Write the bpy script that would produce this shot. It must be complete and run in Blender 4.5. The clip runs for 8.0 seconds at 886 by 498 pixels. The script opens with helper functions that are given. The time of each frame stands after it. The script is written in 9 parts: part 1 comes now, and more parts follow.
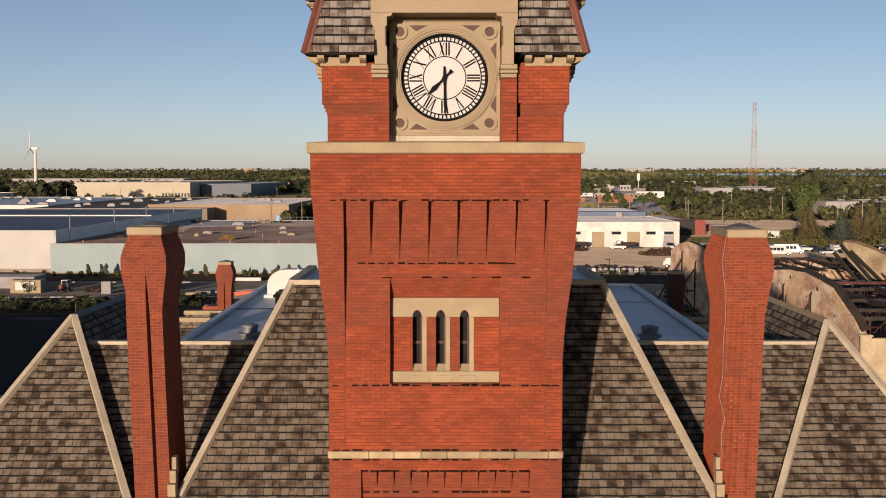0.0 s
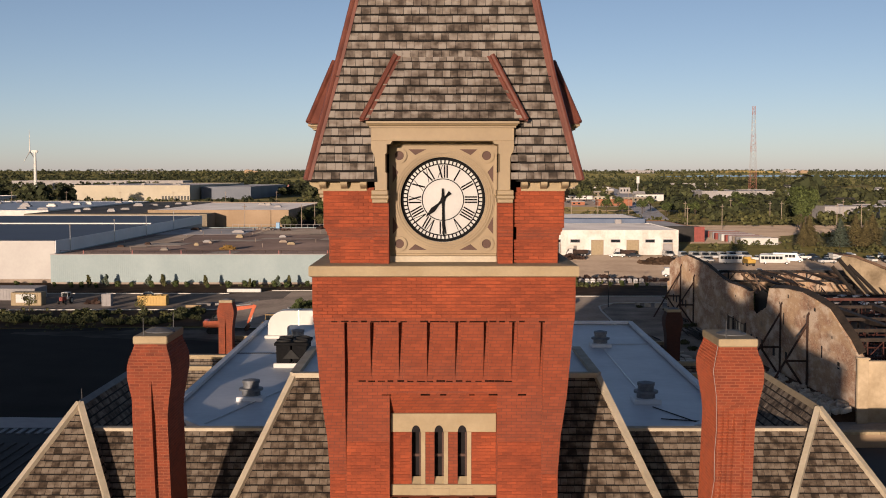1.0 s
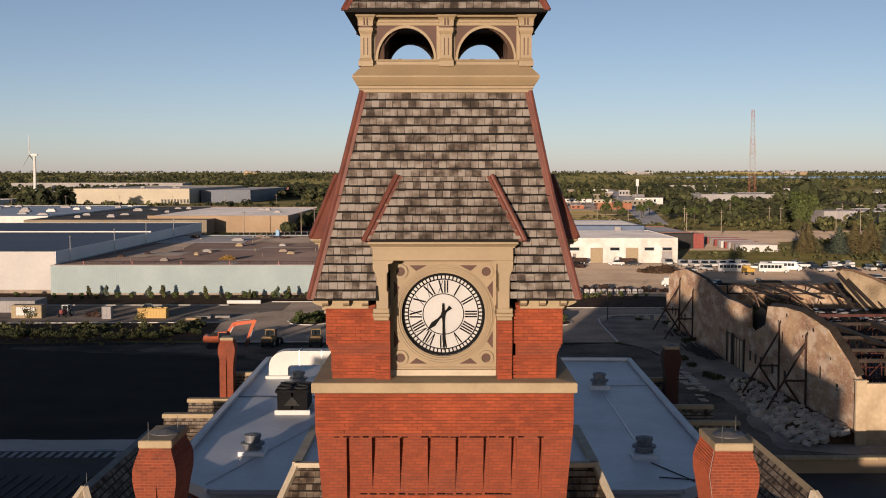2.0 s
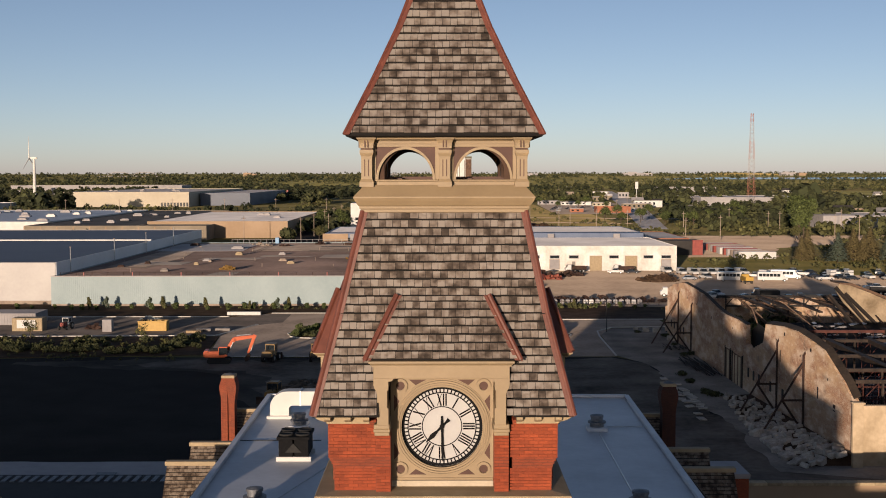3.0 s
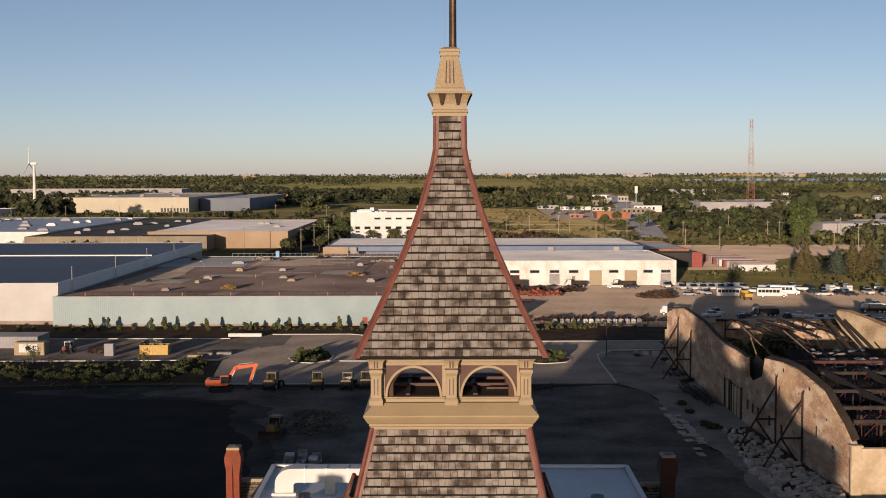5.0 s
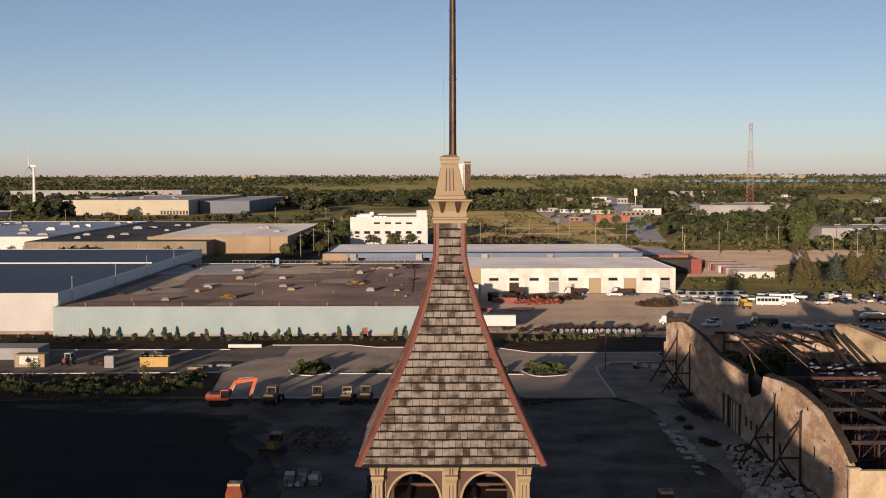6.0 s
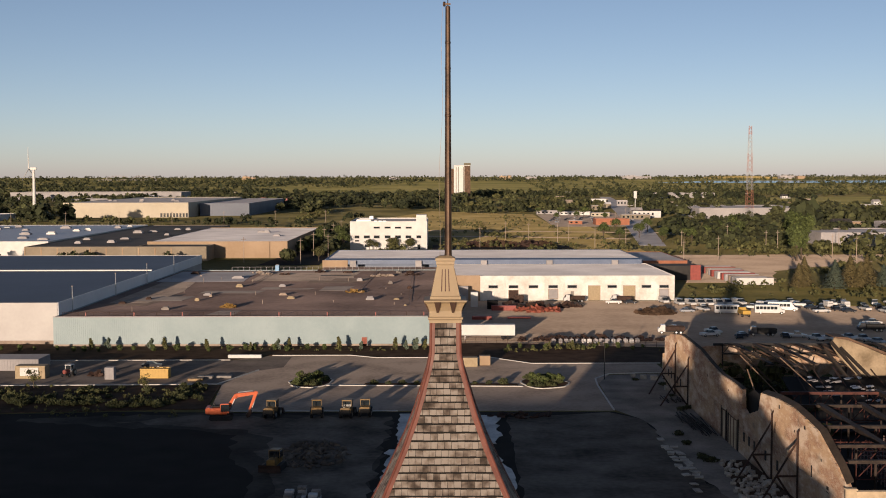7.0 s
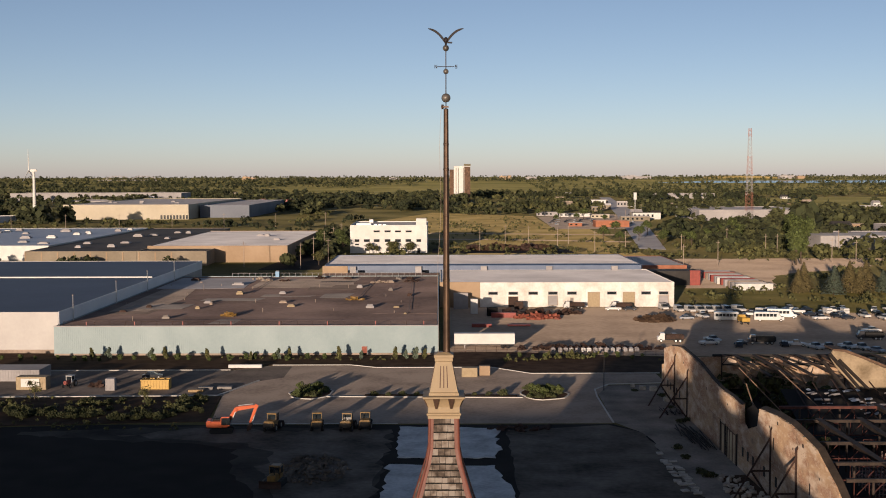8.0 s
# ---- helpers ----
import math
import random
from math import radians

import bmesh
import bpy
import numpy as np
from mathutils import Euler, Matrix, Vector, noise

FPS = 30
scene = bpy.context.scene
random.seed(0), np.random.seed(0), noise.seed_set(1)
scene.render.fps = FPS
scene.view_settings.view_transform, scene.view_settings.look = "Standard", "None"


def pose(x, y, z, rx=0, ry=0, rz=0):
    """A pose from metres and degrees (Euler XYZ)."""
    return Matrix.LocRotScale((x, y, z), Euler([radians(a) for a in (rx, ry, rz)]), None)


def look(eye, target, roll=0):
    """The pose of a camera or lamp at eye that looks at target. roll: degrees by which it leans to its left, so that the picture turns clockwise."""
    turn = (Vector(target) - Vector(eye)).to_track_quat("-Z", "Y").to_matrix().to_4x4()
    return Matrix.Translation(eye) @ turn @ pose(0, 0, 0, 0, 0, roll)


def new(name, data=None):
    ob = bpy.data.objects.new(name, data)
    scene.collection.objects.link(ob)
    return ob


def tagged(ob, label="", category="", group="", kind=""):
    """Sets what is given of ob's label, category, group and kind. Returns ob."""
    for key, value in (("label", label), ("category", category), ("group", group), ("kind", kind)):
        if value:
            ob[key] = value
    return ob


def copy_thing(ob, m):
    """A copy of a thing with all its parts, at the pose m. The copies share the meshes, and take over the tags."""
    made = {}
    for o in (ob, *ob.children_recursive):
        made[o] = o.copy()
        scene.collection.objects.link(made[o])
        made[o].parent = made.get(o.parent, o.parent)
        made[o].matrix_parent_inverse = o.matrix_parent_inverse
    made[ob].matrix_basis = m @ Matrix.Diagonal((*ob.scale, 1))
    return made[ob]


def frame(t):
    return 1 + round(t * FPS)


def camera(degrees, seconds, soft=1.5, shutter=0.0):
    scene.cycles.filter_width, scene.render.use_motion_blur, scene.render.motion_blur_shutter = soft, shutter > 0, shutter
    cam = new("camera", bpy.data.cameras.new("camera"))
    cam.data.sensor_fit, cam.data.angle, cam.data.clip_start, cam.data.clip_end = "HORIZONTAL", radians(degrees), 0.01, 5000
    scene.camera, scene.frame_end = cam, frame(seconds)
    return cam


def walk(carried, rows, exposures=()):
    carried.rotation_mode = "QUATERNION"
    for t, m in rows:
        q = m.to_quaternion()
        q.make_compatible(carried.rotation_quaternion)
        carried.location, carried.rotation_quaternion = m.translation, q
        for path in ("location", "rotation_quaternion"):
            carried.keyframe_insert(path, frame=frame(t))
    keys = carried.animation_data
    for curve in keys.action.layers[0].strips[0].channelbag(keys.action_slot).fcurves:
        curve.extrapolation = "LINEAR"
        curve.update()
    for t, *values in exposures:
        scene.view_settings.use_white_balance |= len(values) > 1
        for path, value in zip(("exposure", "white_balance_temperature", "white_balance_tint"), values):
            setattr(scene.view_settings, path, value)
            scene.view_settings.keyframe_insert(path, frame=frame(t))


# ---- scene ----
cam = camera(41.5, 8.0, 1.0)
METRES, EYE, TILT, LEAN, TURN = 21.0, 25.5, -3.7, 0.0, 0.0
ROWS = [
    (0.0, 0.0, 0.0, 0.0, 0.0, 0.0, -0.0),
    (0.5, 0.0021, -0.0135, 0.0605, -0.01, 0.01, -0.0),
    (1.0, 0.0013, -0.0328, 0.121, -0.02, 0.03, -0.01),
    (1.5, 0.0003, -0.0418, 0.1796, -0.03, 0.05, 0.0),
    (3.0, 0.0014, -0.0916, 0.3638, -0.07, 0.1, 0.07),
    (3.5, 0.0049, -0.1091, 0.4243, -0.07, 0.1, 0.11),
    (4.0, 0.0016, -0.1151, 0.4859, -0.08, 0.11, 0.15),
    (4.5, -0.0052, -0.1269, 0.5443, -0.08, 0.11, 0.16),
    (6.0, -0.0065, -0.1647, 0.7285, -0.11, 0.13, 0.12),
    (6.5, -0.0042, -0.1842, 0.7874, -0.11, 0.13, 0.12),
    (7.0, -0.0013, -0.2018, 0.8484, -0.12, 0.14, 0.12),
    (7.5, 0.0021, -0.2139, 0.9086, -0.12, 0.13, 0.13),
    (8.0, 0.0009, -0.2321, 0.9698, -0.12, 0.11, 0.15),
]
walk(cam, [(t, pose(0, 0, EYE, TILT, LEAN, TURN) @ pose(METRES * x, METRES * y, METRES * z, 90 + pitch, roll, yaw)) for t, x, y, z, yaw, pitch, roll in ROWS], [(0.0, 0.12, 6480, 12)])

# ---- world, sun, exposure ----
SUN_AZ, SUN_EL = 15.0, 4.6
world = bpy.data.worlds.new("sky")
scene.world = world
world.use_nodes = True
wn = world.node_tree
sky = wn.nodes.new("ShaderNodeTexSky")
sky.sky_type, sky.sun_disc = "NISHITA", False
sky.sun_elevation, sky.sun_rotation = radians(SUN_EL), radians(180 + SUN_AZ)
sky.air_density, sky.dust_density, sky.ozone_density, sky.altitude = 0.5, 0.5, 0.68, 180
# a second, thin layer of the same evening sky gives the rosy haze low over the horizon
low = wn.nodes.new("ShaderNodeTexSky")
low.sky_type, low.sun_disc = "NISHITA", False
low.sun_elevation, low.sun_rotation = sky.sun_elevation, sky.sun_rotation
low.air_density, low.dust_density, low.ozone_density, low.altitude = 0.1, 0.0, 1.0, 180
rose = wn.nodes.new("ShaderNodeMix")
rose.data_type, rose.blend_type = "RGBA", "MULTIPLY"
rose.inputs["Factor"].default_value = 1.0
rose.inputs["B"].default_value = (0.37, 0.080, 0.175, 1)
wn.links.new(low.outputs["Color"], rose.inputs["A"])
haze = wn.nodes.new("ShaderNodeMix")
haze.data_type, haze.blend_type = "RGBA", "ADD"
haze.inputs["Factor"].default_value = 1.0
wn.links.new(sky.outputs["Color"], haze.inputs["A"])
wn.links.new(rose.outputs["Result"], haze.inputs["B"])
wn.links.new(haze.outputs["Result"], wn.nodes["Background"].inputs["Color"])
wn.nodes["Background"].inputs["Strength"].default_value = 0.106
lamp = bpy.data.lights.new("sun", "SUN")
lamp.energy, lamp.angle, lamp.color = 5.2, radians(0.6), (1.0, 0.79, 0.605)
sun = new("sun", lamp)
az, el = radians(SUN_AZ), radians(SUN_EL)
sun.matrix_basis = look((0, 0, 0), (math.sin(az) * math.cos(el), math.cos(az) * math.cos(el), -math.sin(el)))


# ---- materials ----
def nodes_of(m):
    m.use_nodes = True
    nt = m.node_tree
    return nt, nt.nodes["Principled BSDF"]


def surf(name, c1, c2, scale=1.0, rough=0.8, bump=0.0, metal=0.0, fine=None, rand=0.0, piece=False, spec=0.4, fade=0.35, grain=0.0, streak=0.0):
    """Two colours mixed by noise at two scales, in metres; rand varies the value from piece to piece."""
    m = bpy.data.materials.new(name)
    nt, b = nodes_of(m)
    geo = nt.nodes.new("ShaderNodeNewGeometry")
    n1, n2 = nt.nodes.new("ShaderNodeTexNoise"), nt.nodes.new("ShaderNodeTexNoise")
    n1.inputs["Scale"].default_value, n1.inputs["Detail"].default_value = scale, 5
    n2.inputs["Scale"].default_value, n2.inputs["Detail"].default_value = fine or scale * 9, 4
    for n in (n1, n2):
        nt.links.new(geo.outputs["Position"], n.inputs["Vector"])
    if streak:
        vm = nt.nodes.new("ShaderNodeVectorMath")
        vm.operation = "MULTIPLY"
        vm.inputs[1].default_value = (0.08, 0.08, streak)
        nt.links.new(geo.outputs["Position"], vm.inputs[0])
        nt.links.new(vm.outputs[0], n2.inputs["Vector"])
    add = nt.nodes.new("ShaderNodeMath")
    add.operation = "MULTIPLY_ADD"
    nt.links.new(n2.outputs["Fac"], add.inputs[0])
    add.inputs[1].default_value = fade
    nt.links.new(n1.outputs["Fac"], add.inputs[2])
    ramp = nt.nodes.new("ShaderNodeValToRGB")
    ramp.color_ramp.elements[0].position, ramp.color_ramp.elements[1].position = 0.45, 0.9
    ramp.color_ramp.elements[0].color, ramp.color_ramp.elements[1].color = (*c1, 1), (*c2, 1)
    nt.links.new(add.outputs[0], ramp.inputs["Fac"])
    out = ramp.outputs["Color"]
    if rand:
        if piece:
            src = nt.nodes.new("ShaderNodeObjectInfo").outputs["Random"]
        else:
            src = geo.outputs["Random Per Island"]
        hsv = nt.nodes.new("ShaderNodeHueSaturation")
        mr = nt.nodes.new("ShaderNodeMapRange")
        mr.inputs["To Min"].default_value, mr.inputs["To Max"].default_value = 1 - rand, 1 + rand
        nt.links.new(src, mr.inputs["Value"])
        nt.links.new(mr.outputs["Result"], hsv.inputs["Value"])
        nt.links.new(out, hsv.inputs["Color"])
        out = hsv.outputs["Color"]
    nt.links.new(out, b.inputs["Base Color"])
    b.inputs["Roughness"].default_value, b.inputs["Metallic"].default_value = rough, metal
    b.inputs["Specular IOR Level"].default_value = spec
    b.inputs["Diffuse Roughness"].default_value = grain
    if bump:
        bp = nt.nodes.new("ShaderNodeBump")
        bp.inputs["Strength"].default_value, bp.inputs["Distance"].default_value = 0.6, bump
        nt.links.new(n2.outputs["Fac"], bp.inputs["Height"])
        nt.links.new(bp.outputs["Normal"], b.inputs["Normal"])
    return m


def brick_mat(name, c1, c2, mortar, width=0.215, row=0.0715, joint=0.007, stain=(0.1, 0.04, 0.03), amount=0.35, patch=0.8, grain=0.0, edge=(0.5, 0.8)):
    """Running bond on upright walls that face along x or y."""
    m = bpy.data.materials.new(name)
    nt, b = nodes_of(m)
    geo = nt.nodes.new("ShaderNodeNewGeometry")
    sep, com = nt.nodes.new("ShaderNodeSeparateXYZ"), nt.nodes.new("ShaderNodeCombineXYZ")
    nt.links.new(geo.outputs["Position"], sep.inputs[0])
    add = nt.nodes.new("ShaderNodeMath")
    nt.links.new(sep.outputs["X"], add.inputs[0])
    nt.links.new(sep.outputs["Y"], add.inputs[1])
    nt.links.new(add.outputs[0], com.inputs["X"])
    nt.links.new(sep.outputs["Z"], com.inputs["Y"])
    br = nt.nodes.new("ShaderNodeTexBrick")
    nt.links.new(com.outputs[0], br.inputs["Vector"])
    br.inputs["Scale"].default_value = 1.0
    br.inputs["Brick Width"].default_value, br.inputs["Row Height"].default_value = width, row
    br.inputs["Mortar Size"].default_value, br.inputs["Mortar Smooth"].default_value = joint, 0.3
    br.inputs["Bias"].default_value = -0.1
    br.inputs["Color1"].default_value, br.inputs["Color2"].default_value = (*c1, 1), (*c2, 1)
    br.inputs["Mortar"].default_value = (*mortar, 1)
    n1, n2 = nt.nodes.new("ShaderNodeTexNoise"), nt.nodes.new("ShaderNodeTexNoise")
    n1.inputs["Scale"].default_value, n1.inputs["Detail"].default_value = patch, 6
    n2.inputs["Scale"].default_value, n2.inputs["Detail"].default_value = 7, 5
    vm = nt.nodes.new("ShaderNodeVectorMath")
    vm.operation = "MULTIPLY"
    vm.inputs[1].default_value = (0.5, 0.5, 1.0)
    nt.links.new(geo.outputs["Position"], vm.inputs[0])
    nt.links.new(geo.outputs["Position"], n1.inputs["Vector"])
    nt.links.new(vm.outputs[0], n2.inputs["Vector"])
    mr = nt.nodes.new("ShaderNodeMapRange")
    mr.inputs["From Min"].default_value, mr.inputs["From Max"].default_value = edge
    mr.inputs["To Max"].default_value = amount
    nt.links.new(n1.outputs["Fac"], mr.inputs["Value"])
    mix = nt.nodes.new("ShaderNodeMix")
    mix.data_type = "RGBA"
    nt.links.new(mr.outputs["Result"], mix.inputs["Factor"])
    nt.links.new(br.outputs["Color"], mix.inputs["A"])
    mix.inputs["B"].default_value = (*stain, 1)
    hsv = nt.nodes.new("ShaderNodeHueSaturation")
    mv = nt.nodes.new("ShaderNodeMapRange")
    mv.inputs["To Min"].default_value, mv.inputs["To Max"].default_value = 0.68, 1.32
    nt.links.new(n2.outputs["Fac"], mv.inputs["Value"])
    nt.links.new(mv.outputs["Result"], hsv.inputs["Value"])
    nt.links.new(mix.outputs["Result"], hsv.inputs["Color"])
    nt.links.new(hsv.outputs["Color"], b.inputs["Base Color"])
    b.inputs["Roughness"].default_value = 0.85
    b.inputs["Diffuse Roughness"].default_value = grain
    bp = nt.nodes.new("ShaderNodeBump")
    bp.invert = True
    bp.inputs["Strength"].default_value, bp.inputs["Distance"].default_value = 0.6, 0.008
    nt.links.new(br.outputs["Fac"], bp.inputs["Height"])
    nt.links.new(bp.outputs["Normal"], b.inputs["Normal"])
    return m


def slate_mat(name, piece, tint=(1.0, 1.0, 1.0)):
    """Weathered slate: pale grey-brown pieces with dark brown blotches that run over several of them."""
    m = bpy.data.materials.new(name)
    nt, b = nodes_of(m)
    geo = nt.nodes.new("ShaderNodeNewGeometry")
    blotch, fine, wide = nt.nodes.new("ShaderNodeTexNoise"), nt.nodes.new("ShaderNodeTexNoise"), nt.nodes.new("ShaderNodeTexNoise")
    for n, sc, de in ((blotch, 3.4, 2), (fine, 15, 4), (wide, 0.45, 2)):
        n.inputs["Scale"].default_value, n.inputs["Detail"].default_value = sc, de
        nt.links.new(geo.outputs["Position"], n.inputs["Vector"])
    src = nt.nodes.new("ShaderNodeObjectInfo").outputs["Random"] if piece else geo.outputs["Random Per Island"]
    add = nt.nodes.new("ShaderNodeMath")
    add.operation = "MULTIPLY_ADD"
    nt.links.new(src, add.inputs[0])
    add.inputs[1].default_value = 0.30
    nt.links.new(blotch.outputs["Fac"], add.inputs[2])
    add2 = nt.nodes.new("ShaderNodeMath")
    add2.operation = "MULTIPLY_ADD"
    nt.links.new(fine.outputs["Fac"], add2.inputs[0])
    add2.inputs[1].default_value = 0.20
    nt.links.new(add.outputs[0], add2.inputs[2])
    add3 = nt.nodes.new("ShaderNodeMath")
    add3.operation = "MULTIPLY_ADD"
    nt.links.new(wide.outputs["Fac"], add3.inputs[0])
    add3.inputs[1].default_value = 0.25
    nt.links.new(add2.outputs[0], add3.inputs[2])
    ramp = nt.nodes.new("ShaderNodeValToRGB")
    el = ramp.color_ramp.elements
    el[0].position, el[0].color = 0.60, (0.034, 0.0255, 0.0195, 1)
    el[1].position, el[1].color = 1.0, (0.235, 0.205, 0.178, 1)
    for p, c in ((0.72, (0.070, 0.053, 0.042, 1)), (0.83, (0.136, 0.110, 0.091, 1)), (0.92, (0.180, 0.150, 0.126, 1))):
        e = el.new(p)
        e.color = c
    for e in el:
        e.color = (*(a * b_ for a, b_ in zip(e.color[:3], tint)), 1)
    nt.links.new(add3.outputs[0], ramp.inputs["Fac"])
    nt.links.new(ramp.outputs["Color"], b.inputs["Base Color"])
    b.inputs["Roughness"].default_value = 0.8
    b.inputs["Specular IOR Level"].default_value = 0.25
    bp = nt.nodes.new("ShaderNodeBump")
    bp.inputs["Strength"].default_value, bp.inputs["Distance"].default_value = 0.6, 0.006
    nt.links.new(fine.outputs["Fac"], bp.inputs["Height"])
    nt.links.new(bp.outputs["Normal"], b.inputs["Normal"])
    return m


M_BRICK = brick_mat("red_brick", (0.256, 0.0495, 0.0165), (0.205, 0.0388, 0.0132), (0.150, 0.038, 0.0175), joint=0.009, grain=0.6)
M_CHBRICK = brick_mat("chimney_brick", (0.245, 0.047, 0.0155), (0.165, 0.031, 0.011), (0.27, 0.078, 0.035), joint=0.009, grain=0.8)
# near-black, for strips and recesses whose shade is put into the colour
M_DARKBRICK = surf("near_black_brick", (0.007, 0.004, 0.003), (0.030, 0.011, 0.008), 9, 0.95, spec=0.05)
M_STONE = surf("buff_limestone", (0.28, 0.215, 0.13), (0.37, 0.29, 0.185), 1.6, 0.85, 0.004)
M_WOOD = surf("tan_painted_wood", (0.235, 0.172, 0.10), (0.28, 0.208, 0.122), 1.2, 0.55, 0.002)
M_WOODRED = surf("russet_painted_wood", (0.052, 0.020, 0.012), (0.078, 0.031, 0.019), 3, 0.6)
M_HIP = surf("russet_metal_hip", (0.095, 0.029, 0.019), (0.15, 0.047, 0.030), 2.5, 0.5, 0.002)
M_SLATE = slate_mat("slate_piece", True)
M_SLATES = slate_mat("slate_field", False)
M_HALLSLATE = slate_mat("brown_slate_piece", True, (0.86, 0.79, 0.70))
M_HALLSLATES = slate_mat("brown_slate_field", False, (0.86, 0.79, 0.70))
M_UNDER = surf("roof_felt", (0.006, 0.005, 0.004), (0.011, 0.009, 0.008), 3, 0.95)
M_BLACK = surf("black_paint", (0.006, 0.006, 0.0065), (0.011, 0.011, 0.012), 5, 0.8, spec=0.08)
M_DIAL = surf("white_dial", (0.375, 0.37, 0.365), (0.43, 0.425, 0.42), 2, 0.35)
M_DARKIN = surf("dark_interior", (0.015, 0.012, 0.01), (0.03, 0.022, 0.018), 2, 0.9)
M_DECK = surf("dark_brown_planks", (0.035, 0.018, 0.011), (0.075, 0.038, 0.022), 1.5, 0.8)
M_BRONZE = surf("dark_bronze", (0.035, 0.022, 0.016), (0.09, 0.055, 0.035), 3, 0.42, 0.001, 0.6)
M_STEEL = surf("galvanised_steel", (0.38, 0.38, 0.38), (0.55, 0.55, 0.54), 3, 0.4, 0.0, 0.8)
M_WHITE = surf("white_paint", (0.50, 0.485, 0.455), (0.60, 0.585, 0.555), 0.25, 0.6, 0.0)
M_MEMBRANE = surf("pale_roof_membrane", (0.50, 0.50, 0.51), (0.66, 0.66, 0.67), 0.25, 0.5, 0.002)
M_ASPHALT = surf("fresh_asphalt", (0.0170, 0.0142, 0.0124), (0.0330, 0.0282, 0.0245), 0.12, 0.95, 0.01, fine=3, spec=0.08, grain=0.1)
M_CONC = surf("concrete_paving", (0.175, 0.136, 0.107), (0.355, 0.285, 0.228), 0.12, 0.9, 0.006, fine=1.2, spec=0.15, grain=0.35, fade=0.6)
M_KERB = surf("pale_kerb", (0.48, 0.45, 0.40), (0.60, 0.57, 0.52), 0.6, 0.8)
M_MULCH = surf("brown_mulch", (0.040, 0.026, 0.017), (0.098, 0.063, 0.042), 0.3, 0.95, 0.03, fine=4, spec=0.05, grain=0.1)
M_DIRT = surf("pale_dirt_lot", (0.25, 0.183, 0.132), (0.44, 0.335, 0.246), 0.05, 0.95, 0.03, fine=0.6, spec=0.1, grain=0.5, fade=0.6)
M_GRASS = surf("dry_grass", (0.060, 0.056, 0.020), (0.175, 0.148, 0.062), 0.012, 0.95, 0.05, fine=0.25, spec=0.05, grain=0.5)
M_LEAF = surf("leaf_green", (0.035, 0.048, 0.012), (0.085, 0.105, 0.028), 0.4, 0.8, rand=0.45)
M_FARWOOD = surf("far_woods", (0.022, 0.029, 0.010), (0.080, 0.081, 0.030), 0.008, 0.9, fine=0.2, rand=0.5)
M_ROOFBROWN = surf("gravel_roof", (0.095, 0.067, 0.056), (0.25, 0.180, 0.150), 0.04, 0.9, 0.01, fine=0.7, spec=0.15, grain=0.4)
M_ROOFBLUE = surf("dark_blue_grey_roof", (0.084, 0.096, 0.124), (0.115, 0.131, 0.164), 0.03, 0.6, fine=0.5)
M_CYAN = surf("pale_green_corrugated_metal", (0.185, 0.25, 0.262), (0.235, 0.30, 0.312), 0.15, 0.5)
M_LAV = surf("pale_grey_roof", (0.24, 0.225, 0.222), (0.38, 0.355, 0.35), 0.05, 0.7, fine=0.8, grain=0.25)
M_DULL = surf("dull_cream_precast", (0.19, 0.155, 0.11), (0.27, 0.225, 0.165), 0.08, 0.85, fine=0.9, grain=0.3)
M_TAN = surf("tan_precast", (0.27, 0.185, 0.112), (0.345, 0.245, 0.158), 0.08, 0.8)
def ruin_mat(name):
    """Old factory wall: brick courses that show through worn tan render, whitewash and soot, in patches."""
    m = brick_mat(name, (0.30, 0.150, 0.085), (0.20, 0.085, 0.048), (0.36, 0.28, 0.20), 0.24, 0.085, 0.014, (0.06, 0.04, 0.03), 0.7, 0.35, 0.6, (0.55, 0.75))
    nt = m.node_tree
    b = nt.nodes["Principled BSDF"]
    col = b.inputs["Base Color"].links[0].from_socket
    geo = nt.nodes.new("ShaderNodeNewGeometry")
    for sc, lo, hi, amount, tone in ((0.28, 0.42, 0.56, 0.85, (0.42, 0.285, 0.170)), (0.60, 0.47, 0.62, 0.75, (0.54, 0.435, 0.335)), (2.3, 0.55, 0.66, 0.40, (0.58, 0.49, 0.39)), (1.9, 0.57, 0.66, 0.40, (0.27, 0.140, 0.085)), (0.55, 0.60, 0.72, 0.55, (0.12, 0.085, 0.065)), (5.0, 0.62, 0.70, 0.6, (0.07, 0.05, 0.04))):
        n = nt.nodes.new("ShaderNodeTexNoise")
        n.inputs["Scale"].default_value, n.inputs["Detail"].default_value = sc, 6
        off = nt.nodes.new("ShaderNodeVectorMath")
        off.operation = "MULTIPLY_ADD"
        off.inputs[1].default_value = (1.0, 0.42, 1.0)
        off.inputs[2].default_value = (sc * 40, sc * 17, 0)
        nt.links.new(geo.outputs["Position"], off.inputs[0])
        nt.links.new(off.outputs[0], n.inputs["Vector"])
        mr = nt.nodes.new("ShaderNodeMapRange")
        mr.inputs["From Min"].default_value, mr.inputs["From Max"].default_value = lo, hi
        mr.inputs["To Max"].default_value = amount
        nt.links.new(n.outputs["Fac"], mr.inputs["Value"])
        mix = nt.nodes.new("ShaderNodeMix")
        mix.data_type = "RGBA"
        nt.links.new(mr.outputs["Result"], mix.inputs["Factor"])
        nt.links.new(col, mix.inputs["A"])
        mix.inputs["B"].default_value = (*tone, 1)
        col = mix.outputs["Result"]
    nt.links.new(col, b.inputs["Base Color"])
    return m


